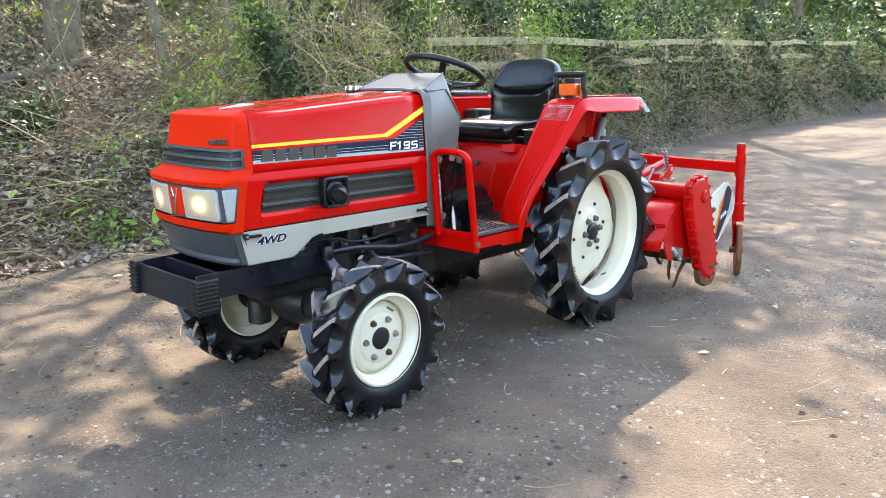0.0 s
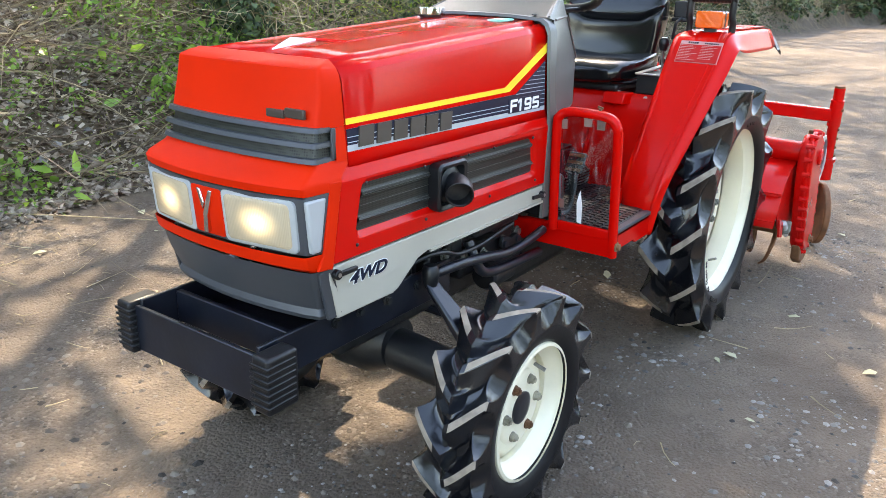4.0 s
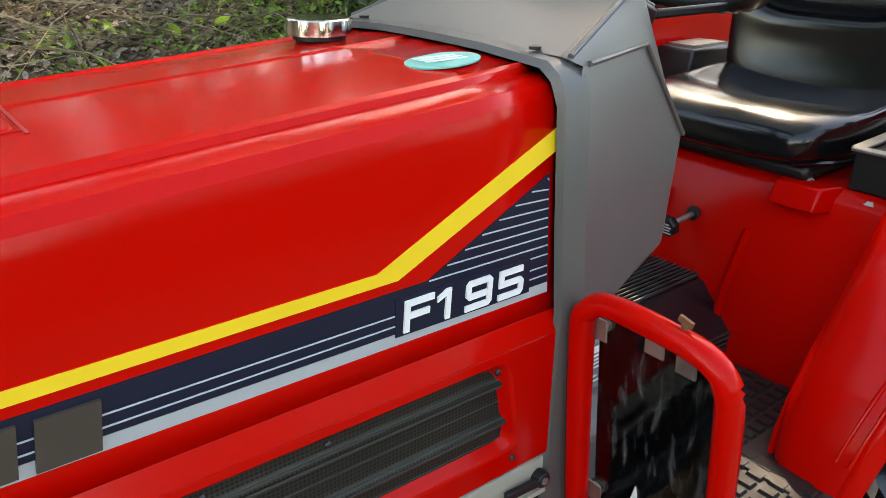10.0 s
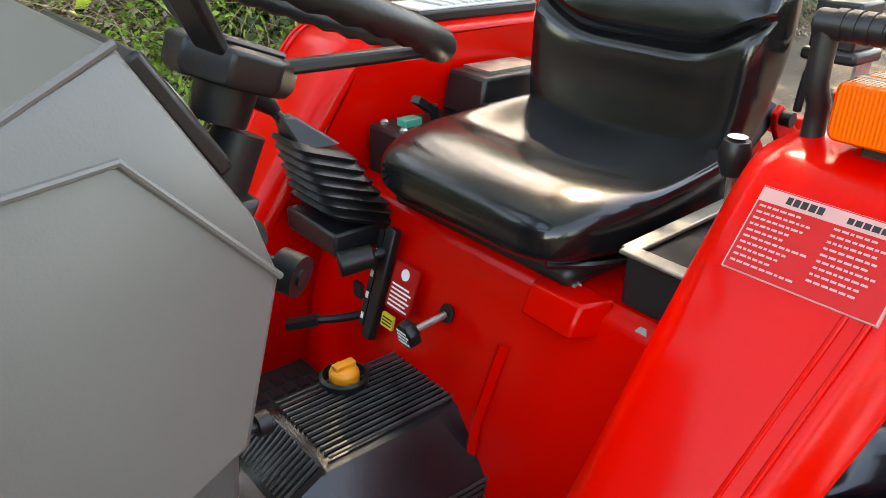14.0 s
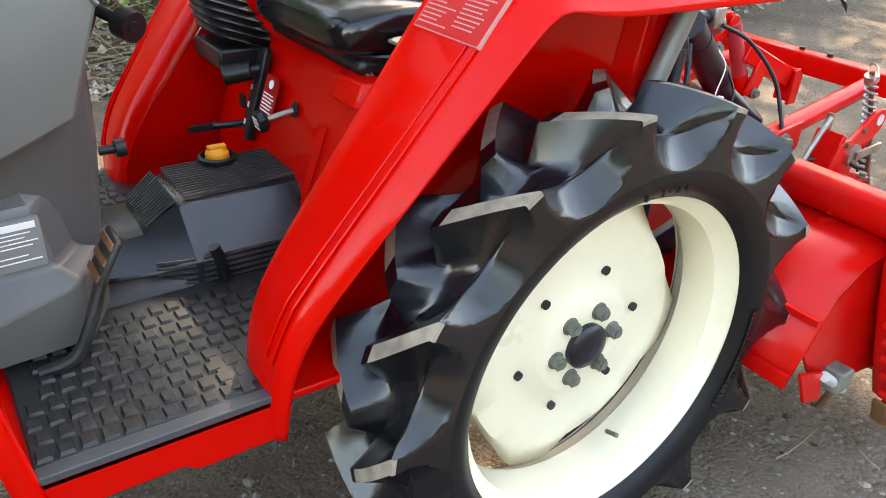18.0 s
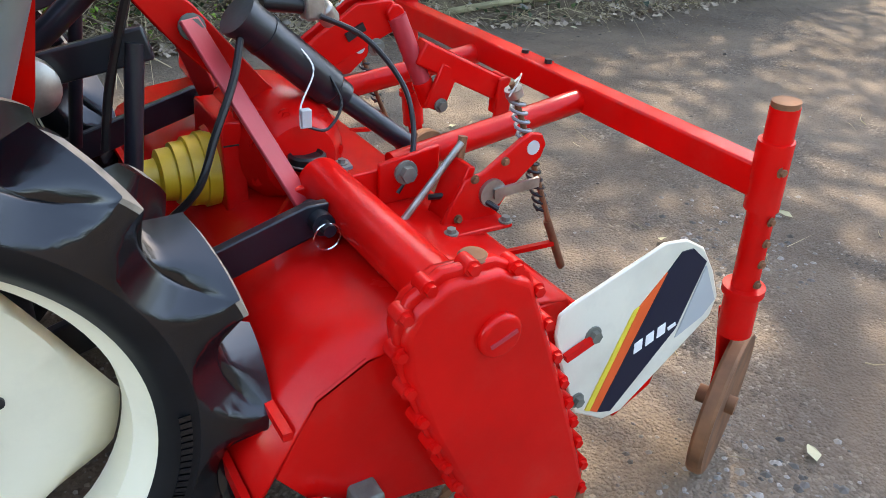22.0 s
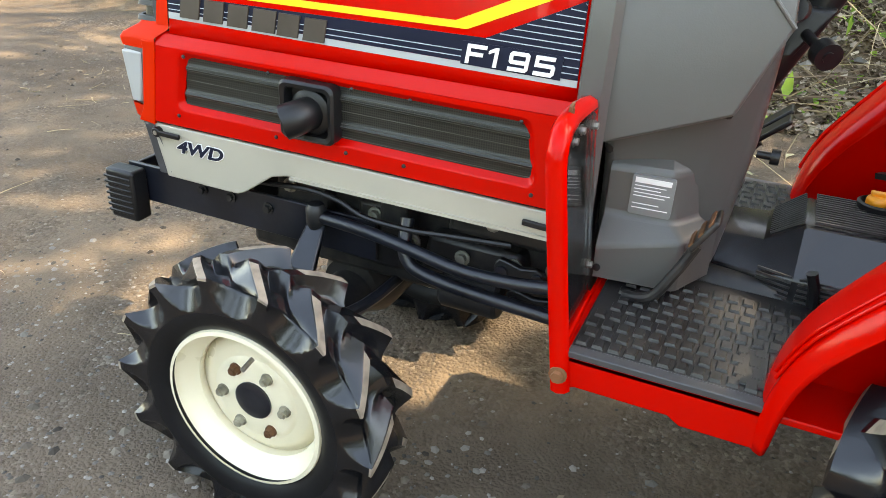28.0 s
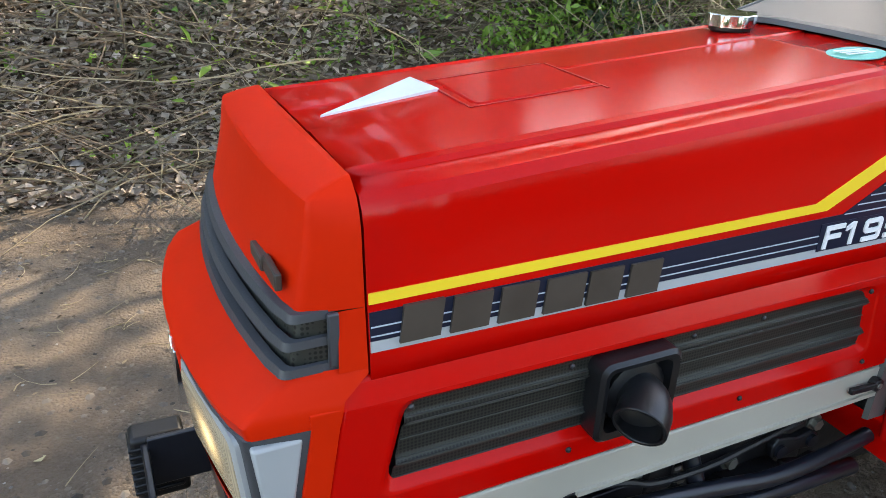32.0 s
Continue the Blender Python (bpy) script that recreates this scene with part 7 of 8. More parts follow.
    part("lamp_foot", box(bmesh.new(), (-0.192, ym - 0.02, 1.122), (-0.165, ym + 0.02, 1.143)), BLACK, lampb, bevel=0.003)
    for x0, x1 in ((-0.214, -0.186), (-0.17, -0.142)):
        bm = bmesh.new()
        ol = round_rect(ym - 0.046, 1.142, ym + 0.046, 1.197, 0.009)
        f = 1 if x0 < -0.19 else -1
        base, front = (x1, x0) if f == 1 else (x0, x1)
        loft([[(base, y, z) for y, z in ol], [(front + 0.004 * f, y, z) for y, z in ol], [(front, ym + (y - ym) * 0.92, 1.1695 + (z - 1.1695) * 0.9) for y, z in ol]], bm, close_ring=True, cap0=True, cap1=True)
        part("amber_lens", bm, AMBER, lampb, "amber ribbed lens", angle=30)


def plate_on_fender(i0, t0, i1, t1, y0, y1, lift, name, mat, parent, label=""):
    """A thin plate lying on the sloping front or the top of the near mudguard, between two places of its profile."""
    a = Vector(FP[i0]).lerp(Vector(FP[i0 + 1]), t0)
    b = Vector(FP[i1]).lerp(Vector(FP[i1 + 1]), t1)
    d = (b - a).normalized()
    nrm = Vector((-d.y, d.x)) * lift
    vs = [(p.x + nrm.x * k, y, p.y + nrm.y * k) for k in (0.2, 1) for p, y in ((a, y0), (a, y1), (b, y1), (b, y0))]
    return part(name, solid(vs, [(0, 1, 2, 3), (4, 5, 6, 7), (0, 1, 5, 4), (1, 2, 6, 5), (2, 3, 7, 6), (3, 0, 4, 7)]), mat, parent, label, smooth=False)


near_fender = [o for o in tractor.children if o.name.startswith("fender")][0]


def fender_point(i, t, y, lift):
    a, b = Vector(FP[i]), Vector(FP[i + 1])
    d = (b - a).normalized()
    p = a.lerp(b, t)
    return (p.x - d.y * lift, y, p.y + d.x * lift)


def writing(rows, y0, y1, lift, name, mat, parent):
    """Rows of small bars, as print too fine to read, on the mudguard's slope; rows: places along the profile."""
    bm = bmesh.new()
    rnd = random.Random(5)
    for (i, t, h), n in rows:
        y = y0
        for _ in range(n):
            w = rnd.uniform(0.003, 0.0065)
            if y - w < y1:
                break
            q = [fender_point(i, t, y, lift), fender_point(i, t, y - w, lift), fender_point(i, t + h, y - w, lift), fender_point(i, t + h, y, lift)]
            bm.faces.new([bm.verts.new(p) for p in q])
            y -= w + 0.0014
    return part(name, bm, mat, parent, smooth=False)


plate_on_fender(5, 0.957, 6, 0.985, -0.384, -0.524, 0.0079, "warning_border", PRINT, near_fender, "thin pale border of the warning label")
plate_on_fender(5, 0.965, 6, 0.98, -0.3855, -0.5225, 0.0083, "warning_label", DECAL_RED, near_fender, "red warning label with white writing")
plate_on_fender(6, 0.8, 6, 0.965, -0.3855, -0.5225, 0.0087, "warning_header", PRINT, near_fender)
rows_ = [((6, 0.03 + 0.078 * k, 0.026), 9 - (k * 3) % 4) for k in range(10)]
writing(rows_, -0.389, -0.45, 0.0088, "warning_text", PRINT, near_fender)
writing(rows_[1:], -0.458, -0.519, 0.0088, "warning_text", PRINT, near_fender)
writing([((6, 0.84, 0.09), 5)], -0.41, -0.45, 0.0092, "header_text", BLACK, near_fender)
writing([((6, 0.84, 0.07), 8)], -0.465, -0.515, 0.0092, "header_text", BLACK, near_fender)
part("top_label", box(bmesh.new(), (-0.04, -0.52, 1.1365), (0.115, -0.40, 1.1385)), DECAL_RED, near_fender, "red and white label", smooth=False)
for x0, x1 in ((-0.045, -0.03), (0.04, 0.056)):
    part("label_header", box(bmesh.new(), (x0, -0.522, 1.1375), (x1, -0.398, 1.1395)), PRINT, near_fender, smooth=False)
for k in range(9):
    x = -0.024 + k * 0.0068 + (0.018 if k > 8 else 0)
    for dx in (0, 0.084):
        if x + dx < 0.112 and not 0.036 < x + dx < 0.058:
            part("label_line", box(bmesh.new(), (x + dx, -0.512, 1.1380), (x + dx + 0.0025, -0.41 - 0.02 * (k % 2), 1.1392)), PRINT, near_fender, smooth=False)
part("top_label", box(bmesh.new(), (0.165, -0.515, 1.1365), (0.31, -0.42, 1.1383)), DECAL_RED, near_fender, "red and white label", smooth=False)
for k in range(5):
    part("label_line", box(bmesh.new(), (0.17 + 0.025 * (k % 2), -0.51 + k * 0.018, 1.138), (0.305 - 0.03 * (k % 3), -0.508 + k * 0.018, 1.139)), PRINT, near_fender, smooth=False)
far_fender = [o for o in tractor.children if o.name.startswith("fender")][1]
pad = part("pale_pad", box(bmesh.new(), (-0.09, 0.36, 1.128), (0.2, 0.47, 1.15)), BLACK, far_fender, "ribbed grey tool-tray cover", bevel=0.006)
part("pad_top", box(bmesh.new(), (-0.085, 0.365, 1.149), (0.195, 0.465, 1.154)), PAD, pad, bevel=0.002)
for k in range(7):
    part("pad_rib", box(bmesh.new(), (-0.03 + k * 0.03, 0.37, 1.153), (-0.015 + k * 0.03, 0.46, 1.158)), PAD, pad)

# ---- seat ----
def cushion_ring(x, hw, zb, zt, crown, roll):
    """Cross-section of the seat cushion at x."""
    pts = []
    for i in range(28):
        a = 2 * math.pi * i / 28
        c, s_ = math.cos(a), math.sin(a)
        y = hw * math.copysign(abs(c) ** 0.5, c)
        z = (zt + zb) / 2 + (zt - zb) / 2 * math.copysign(abs(s_) ** 0.62, s_)
        if s_ > 0:
            z += crown * (abs(y) / hw) ** 2.2 - roll * (1 - (abs(y) / hw) ** 2)
        pts.append((x, y, z))
    return pts


base_r = [(-0.322, 0.12, 0.955, 0.975, 0, 0), (-0.315, 0.165, 0.938, 0.995, 0, 0), (-0.29, 0.192, 0.93, 1.012, 0.003, 0), (-0.23, 0.21, 0.926, 1.024, 0.008, 0.0), (-0.17, 0.214, 0.927, 1.021, 0.016, 0.008), (-0.145, 0.215, 0.928, 1.012, 0.026, 0.016), (-0.09, 0.215, 0.93, 1.012, 0.032, 0.012), (-0.02, 0.21, 0.935, 1.014, 0.036, 0.012), (0.06, 0.2, 0.945, 1.02, 0.03, 0.0), (0.1, 0.18, 0.96, 1.02, 0.01, 0.0), (0.115, 0.12, 0.975, 1.0, 0, 0)]
seat = part("seat", loft([cushion_ring(*r) for r in base_r], close_ring=True, cap0=True, cap1=True), VINYL, tractor, "glossy black vinyl seat cushion", angle=60)
sm = seat.modifiers.new("soften", "SUBSURF")
sm.levels = sm.render_levels = 2


def back_ring(t, hw, thickx, sink, wing):
    x0 = 0.012 + 0.075 * t
    z = 1.0 + 0.325 * t
    pts = []
    for i in range(28):
        a = 2 * math.pi * i / 28
        c, s_ = math.cos(a), math.sin(a)
        y = hw * math.copysign(abs(c) ** 0.45, c)
        x = x0 + thickx / 2 - thickx / 2 * math.copysign(abs(s_) ** 0.55, s_)
        zz = z
        if s_ > 0:
            x += sink - wing * (abs(y) / hw) ** 2.4
            zz = z + 0.05 * max(0, (abs(y) / hw - 0.55) / 0.45) * math.exp(-((t - 0.45) / 0.16) ** 2)
        pts.append((x, y, zz))
    return pts


back_r = [(-0.05, 0.15, 0.05, 0.01, 0), (0.02, 0.188, 0.075, 0.0, 0.02), (0.15, 0.197, 0.085, 0.004, 0.035), (0.3, 0.2, 0.088, 0.0, 0.038), (0.41, 0.202, 0.09, -0.012, 0.034), (0.442, 0.202, 0.09, 0.004, 0.03), (0.455, 0.202, 0.09, 0.012, 0.03), (0.468, 0.202, 0.09, 0.002, 0.026), (0.50, 0.202, 0.09, -0.016, 0.02), (0.65, 0.2, 0.09, -0.013, 0.014), (0.82, 0.19, 0.083, -0.006, 0.012), (0.93, 0.168, 0.066, 0.002, 0.006), (0.985, 0.13, 0.04, 0.01, 0), (1.0, 0.08, 0.02, 0.015, 0)]
bk = part("seat_back", loft([back_ring(*r) for r in back_r], close_ring=True, cap0=True, cap1=True), VINYL, tractor, "glossy black vinyl backrest with a V seam", angle=60)
sm = bk.modifiers.new("soften", "SUBSURF")
sm.levels = sm.render_levels = 2
part("seat_pan", box(bmesh.new(), (-0.28, -0.18, 0.905), (0.1, 0.18, 0.935)), BLACK, tractor, "black seat pan", bevel=0.012)
part("seat_piping", tube([(-0.30, -0.16, 0.94), (-0.2, -0.208, 0.937), (0.0, -0.21, 0.94), (0.09, -0.19, 0.96)], 0.005, 6), VINYL, seat)
# tool box beside the seat
tb = part("tool_box", box(bmesh.new(), (-0.25, -0.335, 0.905), (0.12, -0.235, 0.972)), BLACK, tractor, "black tray with a zinc rim beside the seat", bevel=0.004)
for a, b in (((-0.25, -0.332, 0.975), (0.12, -0.332, 0.99)), ((-0.25, -0.238, 0.975), (0.12, -0.238, 0.99)), ((-0.25, -0.338, 0.975), (-0.25, -0.232, 0.975)), ((0.0, -0.338, 0.983), (0.0, -0.232, 0.983))):
    part("tray_rim", slab(a, b, 0.022, 0.006), ZINC, tb, bevel=0.002)
for x in (-0.2, 0.03, 0.07):
    bolt((x, -0.328, 0.985), (0, 0, 1), 0.007, tb, ZINC)
bm = rod((-0.125, -0.282, 0.95), (-0.13, -0.278, 1.06), 0.005, n=10)
lv = part("pto_lever", bm, ZINC, tractor, "zinc lever with a round black knob")
part("lever_knob", lathe([(0.0, 1.05), (0.012, 1.052), (0.017, 1.066), (0.019, 1.08), (0.015, 1.093), (0, 1.097)], 20, axis="z", at=(-0.13, -0.278, 0)), BLACK, lv)
part("knob_mark", lathe([(0.010, 1.0965), (0.0115, 1.0975), (0.0105, 1.098)], 20, axis="z", at=(-0.13, -0.278, 0)), WHITE, lv)
# socket box behind the seat
sb = part("socket_box", box(bmesh.new(), (0.12, -0.275, 1.16), (0.185, -0.215, 1.222)), BLACK, tractor, "black plug box on a zinc stay", bevel=0.004)
part("socket_ring", box(bmesh.new(), (0.112, -0.285, 1.145), (0.19, -0.21, 1.162)), BLACK, sb, bevel=0.005)
part("socket_stay", box(bmesh.new(), (0.13, -0.28, 1.05), (0.175, -0.276, 1.147)), ZINC, sb)
part("socket_wire", tube([(0.12, -0.25, 1.16), (0.09, -0.24, 1.14), (0.1, -0.23, 1.08)], 0.006, 8), BLACK, sb)
# far console with switches and gaiter lever
sc = part("switch_console", box(bmesh.new(), (-0.22, 0.225, 0.88), (0.16, 0.33, 0.985)), BLACK, tractor, "black side console with switches", bevel=0.006)
part("console_step", box(bmesh.new(), (-0.06, 0.228, 0.985), (0.16, 0.33, 1.055), (0.9, 0.95)), BLACK, sc, bevel=0.006)
part("green_switch", box(bmesh.new(), (-0.19, 0.265, 0.985), (-0.155, 0.29, 0.999)), GREEN_SW, sc, "green rocker switch", bevel=0.002)
for x, y in ((-0.205, 0.25), (-0.2, 0.31), (-0.14, 0.25), (-0.1, 0.3)):
    part("console_screw", lathe([(0.007, 0.985), (0.007, 0.99), (0.004, 0.993), (0, 0.993)], 12, axis="z", at=(x, y, 0)), ZINC, sc)
bm = rod((-0.115, 0.28, 0.985), (-0.12, 0.28, 1.01), 0.008, n=10)
part("throttle_lever", slab((-0.12, 0.28, 1.0), (-0.165, 0.27, 1.03), 0.018, 0.012, bm), BLACK, sc)
part("zinc_plate", box(bmesh.new(), (-0.02, 0.25, 1.055), (0.1, 0.32, 1.06)), ZINC, sc)
rings = []
for k in range(15):
    t = k / 14
    w = (0.074 - 0.024 * t) * (1.0 if k % 2 else 0.88)
    c = Vector((-0.312 - 0.06 * t, 0.25 + 0.005 * t, 0.875 + 0.125 * t))
    rings.append([tuple(c + Vector((x * w, y * w, -x * w * 0.35))) for x, y in round_rect(-1, -1, 1, 1, 0.4, 3)])
gait = part("gear_lever", loft(rings, close_ring=True, cap0=True, cap1=True), BLACK, tractor, "black gear lever in a ribbed rubber gaiter", angle=70)
part("lever_cover", loft([[(-0.372 + x * 0.032, 0.256 + y * 0.032, 1.0) for x, y in ((-1, -1), (1, -1), (1, 1), (-1, 1))], [(-0.41 + x * 0.012, 0.262 + y * 0.014, 1.045) for x, y in ((-1, -1), (1, -1), (1, 1), (-1, 1))]], close_ring=True, cap1=True), BLACK, gait, bevel=0.004)
part("lever_stem", rod((-0.40, 0.262, 1.025), (-0.43, 0.265, 1.06), 0.008, n=10), BLACK, gait)
part("lever_grip", loft([[Vector((-0.42, 0.265, 1.052)) + Vector((-0.06, 0.0, 0.055)) * t + Vector((math.cos(a) * r * 0.75, math.sin(a) * r, math.cos(a) * r * 0.75)) for a in np.linspace(0, 2 * math.pi, 16, endpoint=False)] for t, r in ((0, 0.008), (0.15, 0.012), (0.4, 0.016), (0.65, 0.021), (0.85, 0.019), (1.0, 0.008))], close_ring=True, cap0=True, cap1=True), BLACK, gait, angle=60)
part("lever_base", box(bmesh.new(), (-0.385, 0.18, 0.84), (-0.24, 0.325, 0.878)), BLACK, gait, bevel=0.005)
# lift linkage at the rear
for s in (1, -1):
    part("lift_arm", slab((0.2, -0.2 * s, 0.84), (0.42, -0.26 * s, 0.90), 0.02, 0.05), STEEL_BLACK, tractor, "blue-black lift arm", bevel=0.004)
    part("lift_rod", rod((0.40, -0.26 * s, 0.90), (0.35, -0.28 * s, 0.55), 0.014, n=12), STEEL_BLACK, tractor, "black lift rod")
    la = part("lower_link", prism([(0.05, 0.40), (0.4, 0.50), (0.655, 0.583), (0.66, 0.635), (0.62, 0.635), (0.4, 0.565), (0.05, 0.46)], "y", *sorted((-0.352 * s, -0.332 * s))), STEEL_BLACK, tractor, "blue-black flat lower link", bevel=0.003)
    bm = rod((0.64, -0.31 * s, 0.607), (0.64, -0.375 * s, 0.607), 0.02, n=18)
    rod((0.64, -0.37 * s, 0.607), (0.64, -0.40 * s, 0.607), 0.011, n=14, bm=bm)
    part("link_pin", bm, STEEL_BLACK, la)
    ringp = [(0.64 + 0.024 * math.cos(a), -0.388 * s, 0.592 + 0.024 * math.sin(a)) for a in np.linspace(0, 2 * math.pi, 20, endpoint=False)]
    part("linch_ring", tube(ringp, 0.002, 6, steps=1, closed=True), CHROME, la)
bm = lathe([(0.0, -0.02), (0.03, -0.02), (0.042, -0.012), (0.042, 0.012), (0.03, 0.02), (0, 0.02)], 22, at=(0.255, -0.245, 0.845))
part("lift_pivot", bm, ZINC, tractor, "worn zinc lift pivot")
part("coil_housing", rod((0.2, -0.36, 0.85), (0.262, -0.37, 1.02), 0.02, n=18), GREY_LABEL, tractor, "olive zinc spool housing")
part("coil_spring", rod((0.262, -0.37, 1.02), (0.295, -0.375, 1.11), 0.013, n=12), BLACK, tractor, "black cable spring")
part("lift_cable", tube([(0.43, -0.3, 1.08), (0.40, -0.27, 0.98), (0.36, -0.25, 0.84), (0.34, -0.25, 0.74)], 0.007, 8), BLACK, tractor, "black control cable")
part("top_link", rod((0.22, -0.0, 0.78), (0.44, -0.02, 0.985), 0.02, 0.022, 16), STEEL_BLACK, tractor, "black top link tube")
part("rear_housing", box(bmesh.new(), (0.02, -0.16, 0.55), (0.26, 0.16, 0.9)), GREASY, tractor, "greasy black lift housing", bevel=0.03)
part("pto_stub", rod((0.2, 0, 0.5), (0.36, -0.0, 0.53), 0.03, n=16), GREASY, tractor)

# ---- rotary tiller on the rear linkage ----
tiller = empty("rotary_tiller", "red rotary tiller with a rear frame, hitched behind the tractor", "tiller", at=(0.75, 0, 0))
TB = Matrix.Translation((-0.75, 0, 0))
_part = part


def tpart(name, bm, mat, parent=None, label="", **k):
    if parent is None:
        k["at"] = TB @ k.get("at", Matrix())
    return _part(name, bm, mat, parent or tiller, label, **k)


HW = 0.66
hood_prof = [(0.40, 0.33), (0.44, 0.40), (0.50, 0.50), (0.58, 0.545), (0.72, 0.565), (0.86, 0.56), (0.94, 0.545), (0.98, 0.47), (1.03, 0.36), (1.06, 0.26)]
hood = tpart("hood", loft([[(x, y, z) for x, z in hood_prof] for y in np.linspace(-HW, HW, 8)]), TILL_RED, None, "glossy red rotor hood", angle=35)
thick(hood, 0.006)
for s in (1, -1):
    tpart("hood_end", prism([(0.44, 0.38), (0.50, 0.50), (0.58, 0.545), (0.94, 0.545), (1.02, 0.36), (0.98, 0.30), (0.8, 0.22), (0.6, 0.25), (0.5, 0.30)], "y", *sorted((-HW * s, -(HW - 0.008) * s))), TILL_RED, None, "red hood end plate", bevel=0.003)
tpart("front_lip", slab((0.40, -HW, 0.335), (0.40, HW, 0.335), 0.012, 0.03), TILL_RED, None)
tpart("hood_crease", slab((0.46, -HW, 0.452), (0.46, HW, 0.452), 0.014, 0.014), TILL_RED, None)
tpart("side_flap", solid([(0.41, -0.68, 0.36), (0.50, -0.68, 0.33), (0.52, -0.68, 0.255), (0.46, -0.68, 0.27), (0.41, -0.672, 0.36), (0.50, -0.672, 0.33), (0.52, -0.672, 0.255), (0.46, -0.672, 0.27)], [(0, 1, 2, 3), (7, 6, 5, 4), (0, 4, 5, 1), (1, 5, 6, 2), (2, 6, 7, 3), (3, 7, 4, 0)]), TILL_RED, None)
bm = box(bmesh.new(), (0.545, -0.70, 0.265), (0.60, -0.655, 0.315), (0.8, 1))
sk_ = tpart("stand_clamp", bm, BOLT_GREY, None, "grey-green clamp with a pale rod", bevel=0.005)
tpart("stand_rod", rod((0.50, -0.685, 0.325), (0.61, -0.68, 0.245), 0.011, n=14), PAD, sk_)
# cross tubes to the drive case and the far side
tpart("drive_tube", rod((0.70, -0.22, 0.615), (0.715, -0.69, 0.60), 0.045, n=28), TILL_RED, None, "thick red drive tube")
tpart("side_tube", rod((0.70, 0.22, 0.615), (0.715, 0.66, 0.60), 0.045, n=28), TILL_RED, None, "thick red support tube")
gear = tpart("gear_case", lathe([(0.0, -0.16), (0.07, -0.155), (0.1, -0.12), (0.115, -0.05), (0.115, 0.06), (0.1, 0.12), (0.07, 0.2), (0.0, 0.21)], 28, axis="y", at=(0.69, 0, 0.63)), TILL_RED, None, "red gear case")
_part("case_neck", rod((0.56, 0, 0.60), (0.69, 0, 0.63), 0.06, 0.1, 24), TILL_RED, gear)
_part("case_flange", rod((0.62, -0.075, 0.70), (0.62, -0.075, 0.72), 0.03, n=20), TILL_RED, gear)
for a in range(7):
    c = Vector((0.69, -0.125, 0.63)) + Vector((0.085 * math.cos(a * 0.9), 0, 0.085 * math.sin(a * 0.9)))
    bolt(c, (0, -1, 0), 0.009, gear, TILL_RED)
cap = _part("breather", lathe([(0.034, 0), (0.036, 0.01), (0.036, 0.022), (0.03, 0.026), (0.026, 0.02), (0.0, 0.016)], 26, axis="z", at=(0.695, -0.17, 0.625)), BLACK, gear, "black rubber breather cup")
_part("cup_clip", tube([(0.695 + 0.038 * math.cos(a), -0.17 + 0.038 * math.sin(a), 0.634) for a in np.linspace(0, 2 * math.pi, 20, endpoint=False)], 0.002, 6, steps=1, closed=True), ZINC, cap)
_part("cup_plate", prism([(0.70, -0.21), (0.78, -0.19), (0.785, -0.155), (0.72, -0.14)], "z", 0.612, 0.618), GREY_LABEL, gear)
bolt((0.765, -0.172, 0.618), (0, 0, 1), 0.008, gear, ZINC)
# drive shaft guard
pto = tpart("shaft_guard", lathe([(0.03, 0.40), (0.034, 0.45), (0.05, 0.455), (0.052, 0.48), (0.06, 0.482), (0.061, 0.505), (0.068, 0.507), (0.069, 0.53), (0.074, 0.532), (0.075, 0.575), (0.07, 0.578)], 30, axis="x", at=(0, -0.02, 0.585)), PTO_YELLOW, None, "yellow ribbed drive-shaft guard", angle=30)
bm = box(bmesh.new(), (0.555, -0.115, 0.52), (0.60, 0.1, 0.70), (0.9, 0.8))
shield = tpart("shaft_shield", bm, TILL_RED, None, "red folded shaft shield", bevel=0.004)
for k in range(5):
    _part("shield_slot", box(bmesh.new(), (0.56 + 0.0 * k, -0.1 + 0.004 * k, 0.655 + k * 0.009), (0.6, -0.06, 0.658 + k * 0.009)), BLACK, shield)
# mast
for s in (1, -1):
    tpart("mast_plate", prism([(0.40, 0.985), (0.42, 1.0), (0.54, 0.905), (0.66, 0.76), (0.76, 0.66), (0.70, 0.64), (0.56, 0.78), (0.50, 0.84), (0.41, 0.955)], "y", *sorted((-0.055 * s, -0.043 * s))), TILL_RED, None, "red mast plate", bevel=0.003)
tpart("mast_pin", rod((0.425, -0.075, 0.975), (0.425, 0.075, 0.975), 0.014, n=14), BLACK, None)
tpart("mast_strap", slab((0.525, -0.075, 0.885), (0.655, -0.262, 0.585), 0.045, 0.008), SEAL_RED, None, "dull pink-red diagonal strap", bevel=0.002)
tpart("mast_strap", slab((0.525, 0.075, 0.885), (0.655, 0.262, 0.585), 0.045, 0.008), SEAL_RED, None, "dull pink-red diagonal strap", bevel=0.002)
bolt_o = bolt((0.533, -0.06, 0.868), (0, -1, 0.2), 0.016, hood, BOLT_GREY)
far_plate = tpart("tool_plate", prism([(0.74, 0.75), (0.80, 0.80), (0.90, 0.868), (0.98, 0.873), (1.008, 0.85), (1.0, 0.81), (0.90, 0.765), (0.80, 0.715)], "y", 0.045, 0.057), TILL_RED, None, "red slotted hand-lever plate", bevel=0.004)
_part("plate_slot", slab((0.875, 0.042, 0.80), (0.915, 0.042, 0.822), 0.006, 0.018), BLACK, far_plate)
_part("plate_twin", prism([(0.74, 0.75), (0.80, 0.80), (0.90, 0.868), (0.98, 0.873), (1.0, 0.81), (0.90, 0.765), (0.80, 0.715)], "y", 0.09, 0.10), TILL_RED, far_plate, bevel=0.004)
